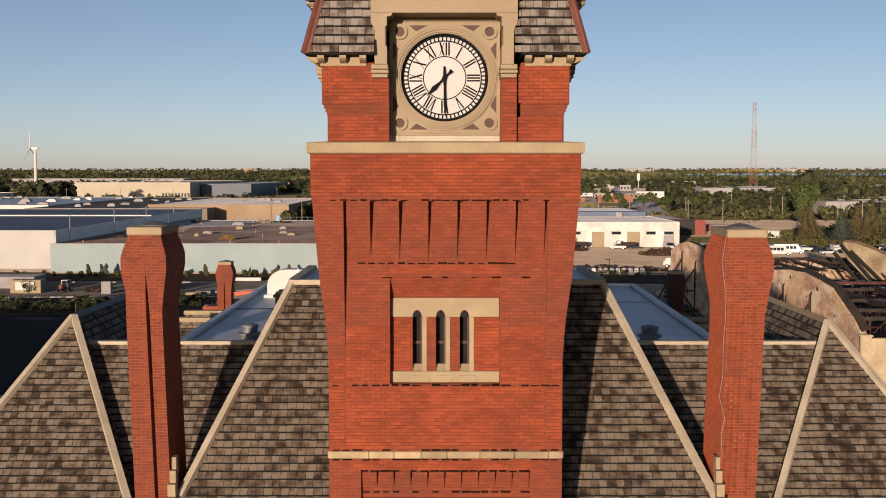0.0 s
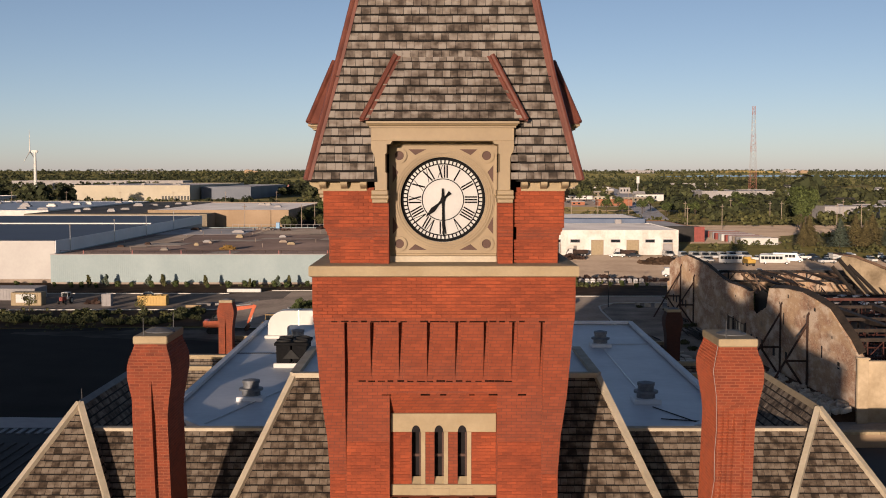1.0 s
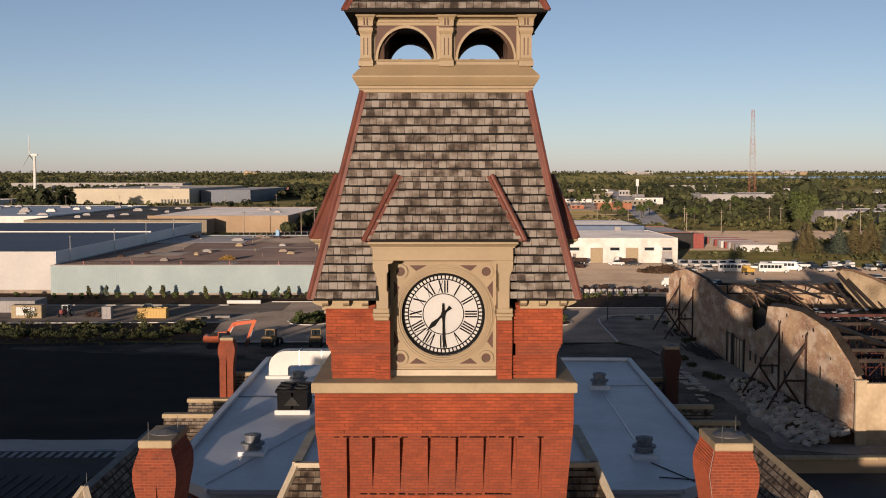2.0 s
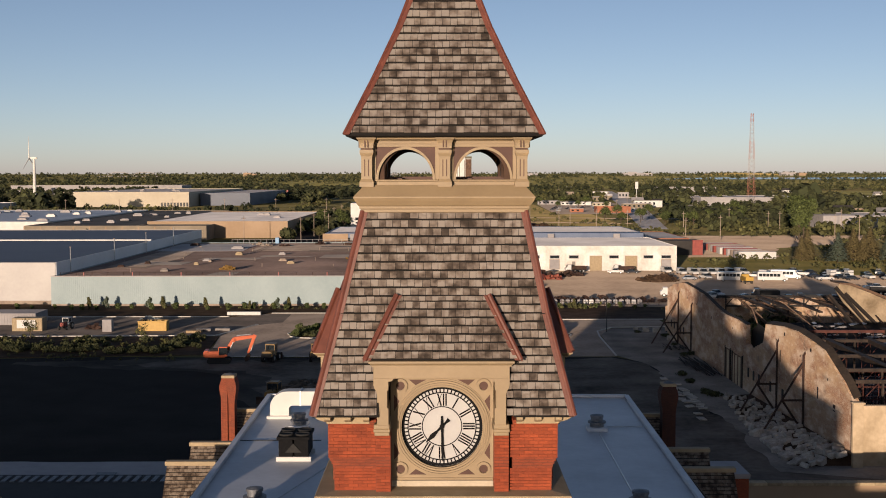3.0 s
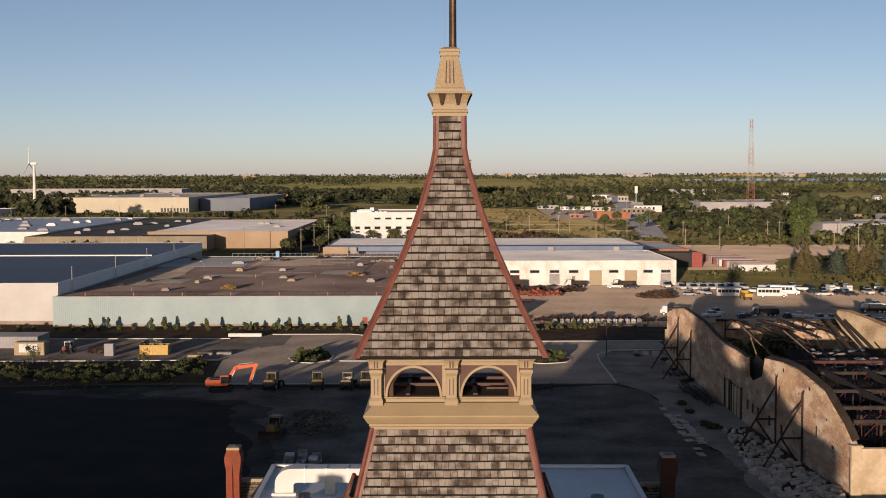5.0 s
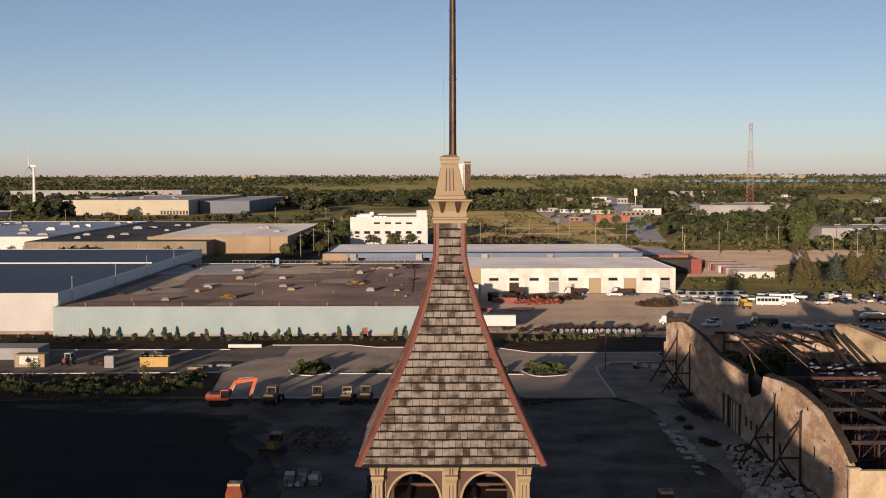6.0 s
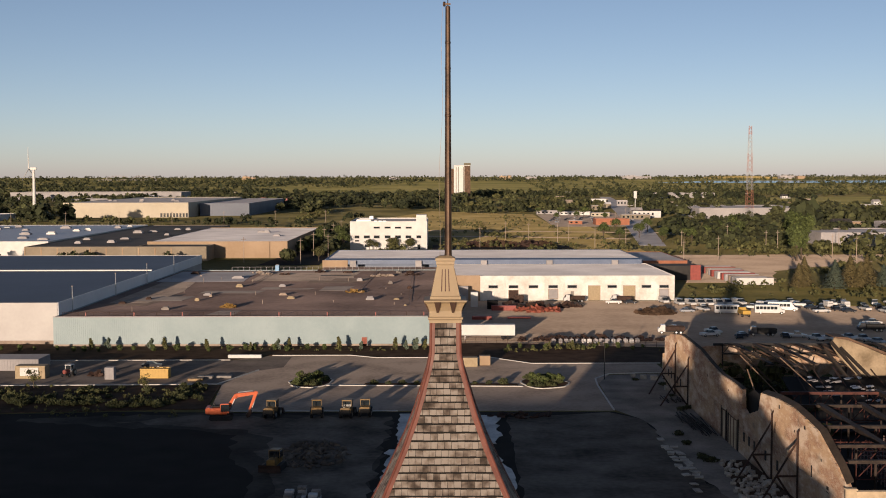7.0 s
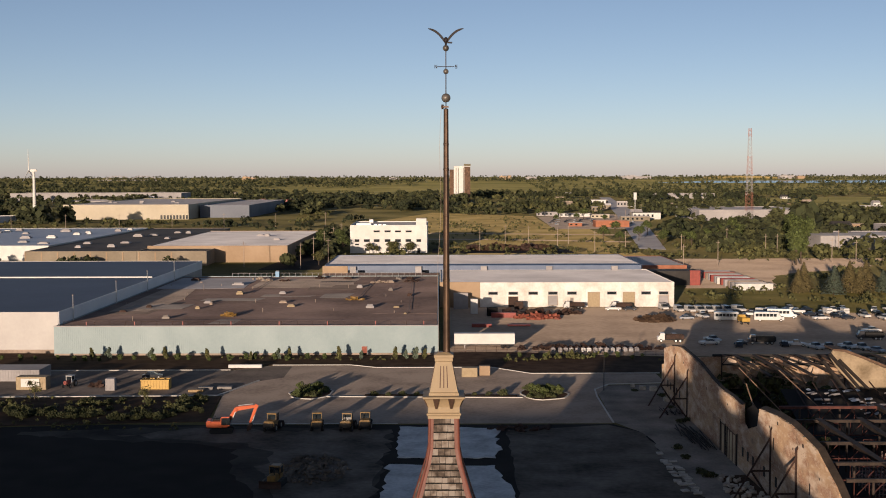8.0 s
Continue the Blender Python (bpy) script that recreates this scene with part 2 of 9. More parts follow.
M_RUINWALL = ruin_mat("patched_ruin_wall")
# a darker version of the worn tan render
M_GABLE = surf("dark_tan_render", (0.17, 0.125, 0.075), (0.38, 0.295, 0.195), 0.35, 0.9, 0.02, fine=2.2, grain=0.5)
M_PLASTER = surf("worn_tan_render", (0.30, 0.225, 0.135), (0.55, 0.435, 0.295), 0.35, 0.9, 0.02, fine=2.2, grain=0.5)
M_VENT = surf("dull_zinc", (0.10, 0.105, 0.115), (0.20, 0.205, 0.215), 3, 0.55, metal=0.3)
# darker copy of the chimney brick; the tower's shade is put into it
M_SHADEBRICK = brick_mat("shaded_chimney_brick", (0.060, 0.018, 0.010), (0.042, 0.013, 0.008), (0.055, 0.022, 0.013))
M_RUST = surf("rusted_steel", (0.018, 0.010, 0.007), (0.060, 0.029, 0.019), 1.2, 0.8)
M_RED = surf("red_paint", (0.19, 0.034, 0.025), (0.28, 0.055, 0.04), 1, 0.5)
M_ORANGE = surf("orange_machine_paint", (0.40, 0.062, 0.012), (0.52, 0.095, 0.02), 1.5, 0.4)
M_YELLOW = surf("yellow_machine_paint", (0.15, 0.09, 0.028), (0.27, 0.155, 0.04), 1.5, 0.45)
M_TYRE = surf("black_rubber", (0.012, 0.012, 0.012), (0.025, 0.024, 0.023), 6, 0.85)
M_GLASS = surf("dark_window_glass", (0.012, 0.016, 0.02), (0.02, 0.026, 0.03), 1, 0.08, spec=0.8)
M_BLUE = surf("blue_wall_panels", (0.075, 0.105, 0.17), (0.11, 0.145, 0.22), 0.2, 0.5)
M_STONEBLK = surf("rubble_stone", (0.17, 0.15, 0.125), (0.48, 0.435, 0.37), 0.8, 0.9, 0.02, rand=0.4)
M_GRAVEL = surf("grey_broken_ground", (0.14, 0.124, 0.108), (0.33, 0.296, 0.26), 0.15, 0.95, 0.05, fine=2, spec=0.05, grain=0.3)
M_YARD = surf("scraped_asphalt", (0.045, 0.038, 0.031), (0.20, 0.168, 0.137), 0.12, 0.95, 0.03, fine=1.1, spec=0.1, grain=0.1)
M_WATER = surf("lake_water", (0.05, 0.07, 0.09), (0.06, 0.08, 0.10), 0.01, 0.12)
M_OFFWHITE = surf("off_white_metal_cladding", (0.33, 0.31, 0.295), (0.40, 0.38, 0.36), 0.15, 0.5)
M_PANE = surf("near_black_pane", (0.006, 0.005, 0.006), (0.014, 0.011, 0.013), 2, 0.5, spec=0.08)
M_CREAM = surf("cream_cladding", (0.36, 0.31, 0.225), (0.43, 0.375, 0.28), 0.05, 0.6)
M_STONEP = surf("mixed_buff_stone", (0.27, 0.20, 0.115), (0.40, 0.31, 0.19), 2.5, 0.85, 0.004, rand=0.22, piece=True)
M_BRIGHT = surf("bright_white", (0.72, 0.71, 0.70), (0.80, 0.79, 0.78), 0.15, 0.5)
M_ROOFBLK = surf("black_roof_felt", (0.022, 0.020, 0.019), (0.060, 0.054, 0.050), 0.03, 0.9, fine=0.5, grain=0.2)
M_PIPE2 = surf("grey_door_paint", (0.14, 0.125, 0.115), (0.22, 0.20, 0.18), 0.8, 0.6)
M_SLAB = surf("new_concrete_slab", (0.30, 0.285, 0.27), (0.64, 0.625, 0.60), 0.22, 0.7, fine=1.6, fade=0.5)
M_SOOT = surf("sooty_masonry", (0.05, 0.032, 0.022), (0.16, 0.095, 0.06), 0.25, 0.95, fine=2)
M_SKIP = surf("yellow_skip_paint", (0.36, 0.21, 0.03), (0.48, 0.29, 0.05), 0.8, 0.5)
M_PALESTONE = surf("bleached_limestone", (0.36, 0.305, 0.225), (0.50, 0.43, 0.33), 1.6, 0.85, 0.004)
M_PALEROOF = surf("pale_coated_roof", (0.38, 0.36, 0.36), (0.58, 0.555, 0.55), 0.06, 0.75, fine=0.9, grain=0.5)
M_LEAD = surf("weathered_lead", (0.075, 0.075, 0.08), (0.13, 0.13, 0.135), 1.5, 0.6)
M_PATINA = surf("dark_patina", (0.010, 0.009, 0.010), (0.026, 0.020, 0.022), 4, 0.6, spec=0.2)
M_BALL = surf("tarnished_metal", (0.045, 0.04, 0.035), (0.15, 0.135, 0.12), 5, 0.45, metal=0.3)
M_BARK = surf("bark", (0.05, 0.036, 0.025), (0.10, 0.075, 0.05), 4, 0.9)


# ---- building helpers ----
def box(bm, x0, x1, y0, y1, z0, z1):
    vs = [bm.verts.new(p) for p in ((x0, y0, z0), (x1, y0, z0), (x1, y1, z0), (x0, y1, z0), (x0, y0, z1), (x1, y0, z1), (x1, y1, z1), (x0, y1, z1))]
    for f in ((3, 2, 1, 0), (4, 5, 6, 7), (0, 1, 5, 4), (1, 2, 6, 5), (2, 3, 7, 6), (3, 0, 4, 7)):
        bm.faces.new([vs[i] for i in f])
    return vs


def bevelled(bm, x0, x1, y0, y1, z0, z1, r=0.02, seg=1):
    b2 = bmesh.new()
    box(b2, x0, x1, y0, y1, z0, z1)
    bmesh.ops.bevel(b2, geom=b2.edges[:], offset=r, segments=seg, affect="EDGES")
    join(bm, b2)


def join(bm, other, m=None):
    """Add the faces of another bmesh and free it."""
    if m is not None:
        bmesh.ops.transform(other, matrix=m, verts=other.verts[:])
    back = {v: bm.verts.new(v.co) for v in other.verts}
    for f in other.faces:
        nf = bm.faces.new([back[v] for v in f.verts])
        nf.smooth = f.smooth
    other.free()


def prism(bm, poly, n):
    """Extrude a planar polygon of points by the vector n."""
    a = [bm.verts.new(p) for p in poly]
    b = [bm.verts.new(Vector(p) + Vector(n)) for p in poly]
    k = len(poly)
    bm.faces.new(a[::-1])
    bm.faces.new(b)
    for i in range(k):
        bm.faces.new([a[i], a[(i + 1) % k], b[(i + 1) % k], b[i]])


def loft(bm, rings, closed=True):
    """Skin rings of equally many points; caps both ends."""
    vs = [[bm.verts.new(p) for p in r] for r in rings]
    k = len(rings[0])
    for a, b in zip(vs, vs[1:]):
        for i in range(k):
            bm.faces.new([a[i], a[(i + 1) % k], b[(i + 1) % k], b[i]])
    if closed:
        bm.faces.new(vs[0][::-1])
        bm.faces.new(vs[-1])


def square(hw, z, cx=0.0, cy=0.0, hy=None):
    hy = hw if hy is None else hy
    return [(cx - hw, cy - hy, z), (cx + hw, cy - hy, z), (cx + hw, cy + hy, z), (cx - hw, cy + hy, z)]


def tube(bm, p, q, r, r2=None, seg=8):
    p, q = Vector(p), Vector(q)
    r2 = r if r2 is None else r2
    turn = (q - p).to_track_quat("Z", "Y").to_matrix()
    rings = []
    for o, rr in ((p, r), (q, r2)):
        rings.append([o + turn @ Vector((rr * math.cos(2 * math.pi * i / seg), rr * math.sin(2 * math.pi * i / seg), 0)) for i in range(seg)])
    loft(bm, rings)


def lathe(bm, prof, cx=0.0, cy=0.0, seg=20):
    loft(bm, [[(cx + r * math.cos(2 * math.pi * i / seg), cy + r * math.sin(2 * math.pi * i / seg), z) for i in range(seg)] for r, z in prof])


def ball(bm, c, r, u=12, v=8):
    b2 = bmesh.new()
    bmesh.ops.create_uvsphere(b2, u_segments=u, v_segments=v, radius=r)
    for f in b2.faces:
        f.smooth = True
    join(bm, b2, Matrix.Translation(c))


def ring(bm, r0, r1, y0, y1, cx, cz, seg=64):
    """An upright annulus in the x-z plane, between y0 and y1."""
    turn = [2 * math.pi * i / seg for i in range(seg)]
    outer = [(cx + r1 * math.cos(t), cz + r1 * math.sin(t)) for t in turn]
    if r0 < 0.001:
        prism(bm, [(x, y0, z) for x, z in outer], (0, y1 - y0, 0))
    else:
        annulus(bm, [(cx + r0 * math.cos(t), cz + r0 * math.sin(t)) for t in turn], outer, y0, y1)


def annulus(bm, inner, outer, y0, y1):
    """A closed frame between two outlines of equally many points in the x-z plane."""
    rows = [[bm.verts.new((x, y, z)) for x, z in r] for r, y in ((inner, y0), (outer, y0), (outer, y1), (inner, y1))]
    k = len(inner)
    for a, b in zip(rows, rows[1:] + rows[:1]):
        for i in range(k):
            bm.faces.new([a[i], a[(i + 1) % k], b[(i + 1) % k], b[i]])


def mesh_of(bm, name, mat):
    bmesh.ops.recalc_face_normals(bm, faces=bm.faces[:])
    me = bpy.data.meshes.new(name)
    bm.to_mesh(me)
    bm.free()
    me.materials.append(mat)
    return me


def thing(name, at, label, category, group="", kind=""):
    ob = new(name)
    ob.empty_display_size = 0.2
    ob.matrix_basis = Matrix.Translation(at)
    ob["base"] = tuple(float(v) for v in at)
    return tagged(ob, label, category, group, kind)


def part(name, bm, mat, parent, label=""):
    """Link a bmesh in world coordinates as one mesh object under a thing or a part."""
    base = parent["base"]
    bmesh.ops.translate(bm, verts=bm.verts[:], vec=-Vector(base))
    ob = new(name, mesh_of(bm, name, mat))
    ob.parent = parent
    ob["base"] = tuple(base)
    return tagged(ob, label)


def islands(bm):
    """The loose pieces of a bmesh, each as a bmesh of its own; frees bm."""
    seen, out = set(), []
    for v in bm.verts:
        if v in seen:
            continue
        todo, mine = [v], set()
        while todo:
            w = todo.pop()
            if w in mine:
                continue
            mine.add(w)
            todo += [e.other_vert(w) for e in w.link_edges]
        seen |= mine
        b2 = bmesh.new()
        back = {w: b2.verts.new(w.co) for w in mine}
        for f in {f for w in mine for f in w.link_faces}:
            b2.faces.new([back[w] for w in f.verts]).smooth = f.smooth
        out.append(b2)
    bm.free()
    return out


def pieces(name, bm, mat, parent, label=""):
    """Each loose piece of the bmesh as a part of its own."""
    return [part(name, b, mat, parent, label) for b in islands(bm)]


def solid(name, bm, mat, label, category="", group="", kind=""):
    """A top-level thing or a piece of the setting that is one mesh."""
    return tagged(new(name, mesh_of(bm, name, mat)), label, category, group, kind)


# ---- slates: a panel is a plane with rows that run along u and climb along v ----
UNIT_SLATES = {}


def slate_mesh(mat):
    bm = bmesh.new()
    # butt end thick, head thin, with an open joint below each row
    vs = [bm.verts.new(p) for p in ((0.035, 0.22, 0.0), (0.965, 0.22, 0.0), (0.965, 0.22, 1.0), (0.035, 0.22, 1.0), (0.02, 1.0, 0.0), (0.98, 1.0, 0.0), (0.98, 1.0, 0.35), (0.02, 1.0, 0.35))]
    for f in ((0, 1, 2, 3), (3, 2, 6, 7), (0, 3, 7, 4), (1, 5, 6, 2), (4, 7, 6, 5)):
        bm.faces.new([vs[i] for i in f])
    return mesh_of(bm, "slate", mat)


def slates(parent, o, u, v, left, right, height, rng, expo=0.19, width=0.172, thick=0.022, pick=0, v0=0.0, skip=None, mats=None):
    """Rows of slates on the panel with origin o. left and right give the run's ends at a height v. The first pick slates are
    pieces of their own, the rest one joined mesh."""
    piece_mat, field_mat = mats or (M_SLATE, M_SLATES)
    if piece_mat.name not in UNIT_SLATES:
        UNIT_SLATES[piece_mat.name] = slate_mesh(piece_mat)
    unit_slate = UNIT_SLATES[piece_mat.name]
    o, u, v = Vector(o), Vector(u).normalized(), Vector(v).normalized()
    n = u.cross(v)
    base = Vector(parent["base"])
    verts, faces, made = [], [], 0
    unit = [tuple(p.co) for p in unit_slate.vertices]
    polys = [tuple(p.vertices) for p in unit_slate.polygons]
    k, h = 0, v0
    while h < height - 0.02:
        e = min(expo, height - h)
        a, b = left(h + e * 0.5), right(h + e * 0.5)
        s = a - (width * (0.5 if k % 2 else 0.0)) - rng.random() * 0.03
        while s < b:
            w = width * rng.uniform(0.86, 1.14)
            p, q = max(s, a), min(s + w, b)
            s += w
            out = skip(p, q, h) if skip else False
            if isinstance(out, tuple):
                p, q = out
                out = False
            if out or q - p < 0.035:
                continue
            t = thick * rng.uniform(0.8, 1.25)
            lift = rng.uniform(0, 0.004)
            dv = rng.uniform(-0.006, 0.006)
            at = o + u * p + v * (h + dv) + n * lift
            m = Matrix(((u.x * (q - p), v.x * e, n.x * t, at.x), (u.y * (q - p), v.y * e, n.y * t, at.y), (u.z * (q - p), v.z * e, n.z * t, at.z), (0, 0, 0, 1)))
            if made < pick:
                ob = new("slate", unit_slate)
                ob.parent = parent
                ob.matrix_basis = Matrix.Translation(-base) @ m
                made += 1
            else:
                i0 = len(verts)
                verts += [tuple(m @ Vector(c) - base) for c in unit]
                faces += [tuple(i0 + i for i in f) for f in polys]
        h += expo
        k += 1
    if verts:
        me = bpy.data.meshes.new("slates")
        me.from_pydata(verts, [], faces)
        me.materials.append(field_mat)
        ob = new("slating", me)
        ob.parent = parent
        tagged(ob, kind="stuff")
    return made


def poly_plate(bm, pts, thick=0.1):
    """A plate under a roof plane: the polygon, thickened downwards."""
    prism(bm, pts, (0, 0, -thick))


# ---- ground ----
def zone(name, pts, z, mat, label, h=None):
    """A flat piece of the ground with an edge: a slab whose top lies at z."""
    bm = bmesh.new()
    prism(bm, [(x, y, (z - 0.3 if h is None else z - h)) for x, y in pts], (0, 0, 0.3 if h is None else h))
    return solid(name, bm, mat, label, "ground", kind="structure")


def ragged(pts, amp, step, seed, closed=True):
    """The outline with its long edges broken up unevenly."""
    r = random.Random(seed)
    out = []
    for (xa, ya), (xb, yb_) in zip(pts, pts[1:] + pts[:1] if closed else pts[1:]):
        n = max(1, int(math.hypot(xb - xa, yb_ - ya) / step))
        out.append((xa, ya))
        for i in range(1, n):
            t = (i + r.uniform(-0.3, 0.3)) / n
            d = r.uniform(-amp, amp)
            L = math.hypot(xb - xa, yb_ - ya)
            out.append((xa + (xb - xa) * t - (yb_ - ya) / L * d, ya + (yb_ - ya) * t + (xb - xa) / L * d))
    return out


bm = bmesh.new()
GX = [-4900, -2600, -1200, -600, -300, 0, 300, 600, 1200, 2600, 4900]
GY = [-1500, -400, 0, 200, 500, 800, 1200, 2000, 3200, 4300, 4850]
gv = [[bm.verts.new((x, y, -0.02)) for x in GX] for y in GY]
for j in range(len(GY) - 1):
    for i in range(len(GX) - 1):
        bm.faces.new([gv[j][i], gv[j][i + 1], gv[j + 1][i + 1], gv[j + 1][i]])
solid("ground", bm, M_GRASS, "flat dry grassland that reaches the horizon", "ground", kind="structure")

zone("asphalt_yard", [(-130, 95), (60, 95), (60, 130), (38, 160), (37, 203), (32, 211), (-42, 211), (-60, 212), (-130, 205)], 0.02, M_ASPHALT, "dark fresh asphalt of the yard behind the building")
zone("road", [(-140, 238), (-46, 240), (-43, 212), (32, 212), (33, 240), (37, 252), (50, 254), (50, 266), (21, 266), (12, 275), (-16, 275), (-22, 279), (-41, 279), (-50, 272), (-140, 272)], 0.05, M_CONC, "worn pale concrete road and parking bays")
# the bays are coloured darker than the rest of the road
M_BAYS = surf("dark_bay_surface", (0.085, 0.070, 0.060), (0.20, 0.168, 0.143), 0.12, 0.9, 0.006, fine=1.2, spec=0.15, grain=0.35)
zone("parking_bays", [(-140, 240.4), (-47, 242), (-41.5, 257), (-36, 262), (-36, 277.5), (-41.2, 278.4), (-50, 271.6), (-140, 271.6)], 0.056, M_BAYS, "darker surface of the parking bays")
zone("planting_bed", [(-140, 205), (-58, 213), (-44, 214), (-46, 239), (-140, 237)], 0.12, M_MULCH, "brown soil bed with low planting")
zone("mulch_strip", [(-140, 273), (-50, 273), (-41, 280), (-22, 280), (-15, 276), (12.5, 276), (21.5, 267), (60, 267), (60, 290), (14, 300), (0, 299), (-99, 299), (-140, 302)], 0.12, M_MULCH, "brown mulched strip with young shrubs")
zone("dirt_lot", [(2, 300), (62, 292)] + ragged([(150, 300), (190, 380), (140, 385), (86, 402)], 1.5, 5, 2, False) + [(86, 402), (14, 404), (2, 404)], 0.04, M_DIRT, "pale dusty gravel lot with tracks")
zone("gravel_ground", [(120, 100), (120, 262), (52, 266), (50.2, 253), (37, 251), (33.4, 245), (32.4, 213), (36, 204)] + ragged([(36.2, 203), (37, 175), (38.5, 150), (38, 128)], 0.7, 2.5, 5, False) + [(38, 128)], 0.03, M_GRAVEL, "broken grey ground with rubble and weeds")

# ---- clock tower ----
XC, AY, SLIM = 0.055, 26.97, 0.977
T = Matrix.Translation((XC, AY, 0))


def settle(z):
    return min(max((z - 31.0) / 1.3, 0.0), 1.0)


def lift(z):
    """The belvedere and all above it stand a little higher on the mansard."""
    return z + 0.06 * settle(z)


def drift(z):
    """The upper stages stand a little off the axis of the shaft."""
    return 0.04 * settle(z)



def turned(bm, k):
    """A copy of the bmesh, made about the tower's axis for its front, turned to the side k and set in place."""
    b2 = bm.copy()
    bmesh.ops.transform(b2, matrix=T @ Matrix.Rotation(k * math.pi / 2, 4, "Z"), verts=b2.verts[:])
    for v in b2.verts:
        v.co.x += drift(v.co.z)
        v.co.z = lift(v.co.z)
    return b2


tower = thing("clock_tower", (XC, AY, 0), "tall red brick clock tower with stone trim and steep slate roofs", "tower")
tower.matrix_basis = T @ Matrix.Diagonal((SLIM, SLIM, 1, 1))


def four(name, bm, mat, label="", sides=(0, 1, 2, 3)):
    obs = [part(name, turned(bm, k), mat, tower, label) for k in sides]
    bm.free()
    return obs


def four_each(name, bm, mat, label=""):
    """As four(), with each loose piece a part of its own."""
    for b in islands(bm):
        four(name, b, mat, label)


def slab(bm, u0, u1, prof, inner):
    """A wall piece of the front: the outline prof of (depth from axis, z) drawn along x, back to the depth inner."""
    zs = [z for d, z in prof]
    pts = [(u0, -d, z) for d, z in prof] + [(u0, -inner, zs[-1]), (u0, -inner, zs[0])]
    prism(bm, pts, (u1 - u0, 0, 0))


POST = 2.17
FLARE = [(2.53, 0.0), (2.53, 21.6), (2.585, 22.43), (2.70, 23.3), (2.83, 24.93)]
# core, corner piers and the band above the corbel table
bm = bmesh.new()
loft(bm, [square(1.55, 0.0), square(1.55, 27.9)])
part("core", turned(bm, 0), M_BRICK, tower)
bm.free()
bm = bmesh.new()
loft(bm, [[(-d, -d, z), (-POST, -d, z), (-POST, -POST, z), (-d, -POST, z)] for d, z in FLARE])
four("corner_pier", bm, M_BRICK)
bm = bmesh.new()
loft(bm, [square(2.84, 24.93), square(2.86, 25.3), square(2.86, 25.92)])
part("upper_band", turned(bm, 0), M_BRICK, tower)
bm.free()
# wall field between the piers, with the window panel set back
WU0, WU1 = -1.20, 1.18
bm = bmesh.new()
slab(bm, -POST, POST, [(2.525, 0), (2.525, 18.58)], 2.2)
slab(bm, -POST, -1.84, [(2.525, 18.58), (2.525, 19.19)], 2.2)
slab(bm, 1.84, POST, [(2.525, 18.58), (2.525, 19.19)], 2.2)
slab(bm, -1.84, 1.84, [(2.40, 18.58), (2.40, 19.19)], 2.2)
slab(bm, -POST, POST, [(2.525, 19.19), (2.525, 19.455)], 2.2)
slab(bm, -POST, POST, [(2.525, 19.615), (2.525, 21.04)], 2.2)
slab(bm, -POST, WU0, [(2.525, 21.04), (2.525, 22.3), (2.54, 23.6), (2.54, 24.93)], 2.2)
slab(bm, WU1, POST, [(2.525, 21.04), (2.525, 22.3), (2.54, 23.6), (2.54, 24.93)], 2.2)
slab(bm, WU0, WU1, [(2.18, 22.80), (2.54, 23.35), (2.54, 24.93)], 2.05)
four_each("wall_field", bm, M_BRICK)
# window group: lintel, sill, panel piers, three slots
bm = bmesh.new()
slot = 0.27
lo = [WU0] + [c + slot / 2 for c in (-0.585, -0.075, 0.445)]
hi = [c - slot / 2 for c in (-0.585, -0.075, 0.445)] + [WU1]
for a, b in zip(lo, hi):
    slab(bm, a, b, [(2.25, 21.28), (2.25, 22.46)], 2.1)
four_each("window_panel", bm, M_BRICK)
bm = bmesh.new()
bevelled(bm, -1.19, 1.17, -2.30, -2.1, 22.45, 22.86, 0.012)
four("lintel", bm, M_STONE, "pale stone lintel")
bm = bmesh.new()
bevelled(bm, -1.195, 1.175, -2.32, -2.1, 21.05, 21.29, 0.012)
four("sill", bm, M_STONE, "pale stone sill")
bm = bmesh.new()
for c in (-0.585, -0.075, 0.445):
    # stone jamb on both sides of each slot and a sloping block under it
    box(bm, c + slot / 2 - 0.06, c + slot / 2 + 0.035, -2.27, -1.9, 21.27, 22.45)
    prism(bm, [(c - slot / 2 - 0.03, -2.35, 21.06), (c - slot / 2 - 0.03, -2.1, 21.06), (c - slot / 2 - 0.03, -2.1, 21.42), (c - slot / 2 - 0.03, -2.33, 21.2)], (slot + 0.1, 0, 0))
four_each("window_jamb", bm, M_STONE)
bm = bmesh.new()
for c in (-0.585, -0.075, 0.445):
    box(bm, c - slot / 2 + 0.002, c + slot / 2 - 0.062, -1.94, -1.92, 21.0, 22.7)
four_each("window_pane", bm, M_PANE)
bm = bmesh.new()
for c in (-0.585, -0.075, 0.445):
    box(bm, c + slot / 2 - 0.10, c + slot / 2 - 0.064, -2.06, -1.945, 21.3, 22.44)
    box(bm, c - slot / 2 + 0.004, c + slot / 2 - 0.104, -1.99, -1.945, 21.84, 21.90)
four_each("window_bar", bm, M_WOODRED)
# dark half discs on the lintel paint the shadow in its arched notches
bm = bmesh.new()
for c in (-0.585, -0.075, 0.445):
    pts = [(c - 0.035 + 0.10 * math.cos(a), -2.304, 22.452 + 0.15 * math.sin(a)) for a in [math.pi * i / 8 for i in range(9)]]
    prism(bm, pts, (0, 0.02, 0))
four_each("notch_shade", bm, M_PANE)
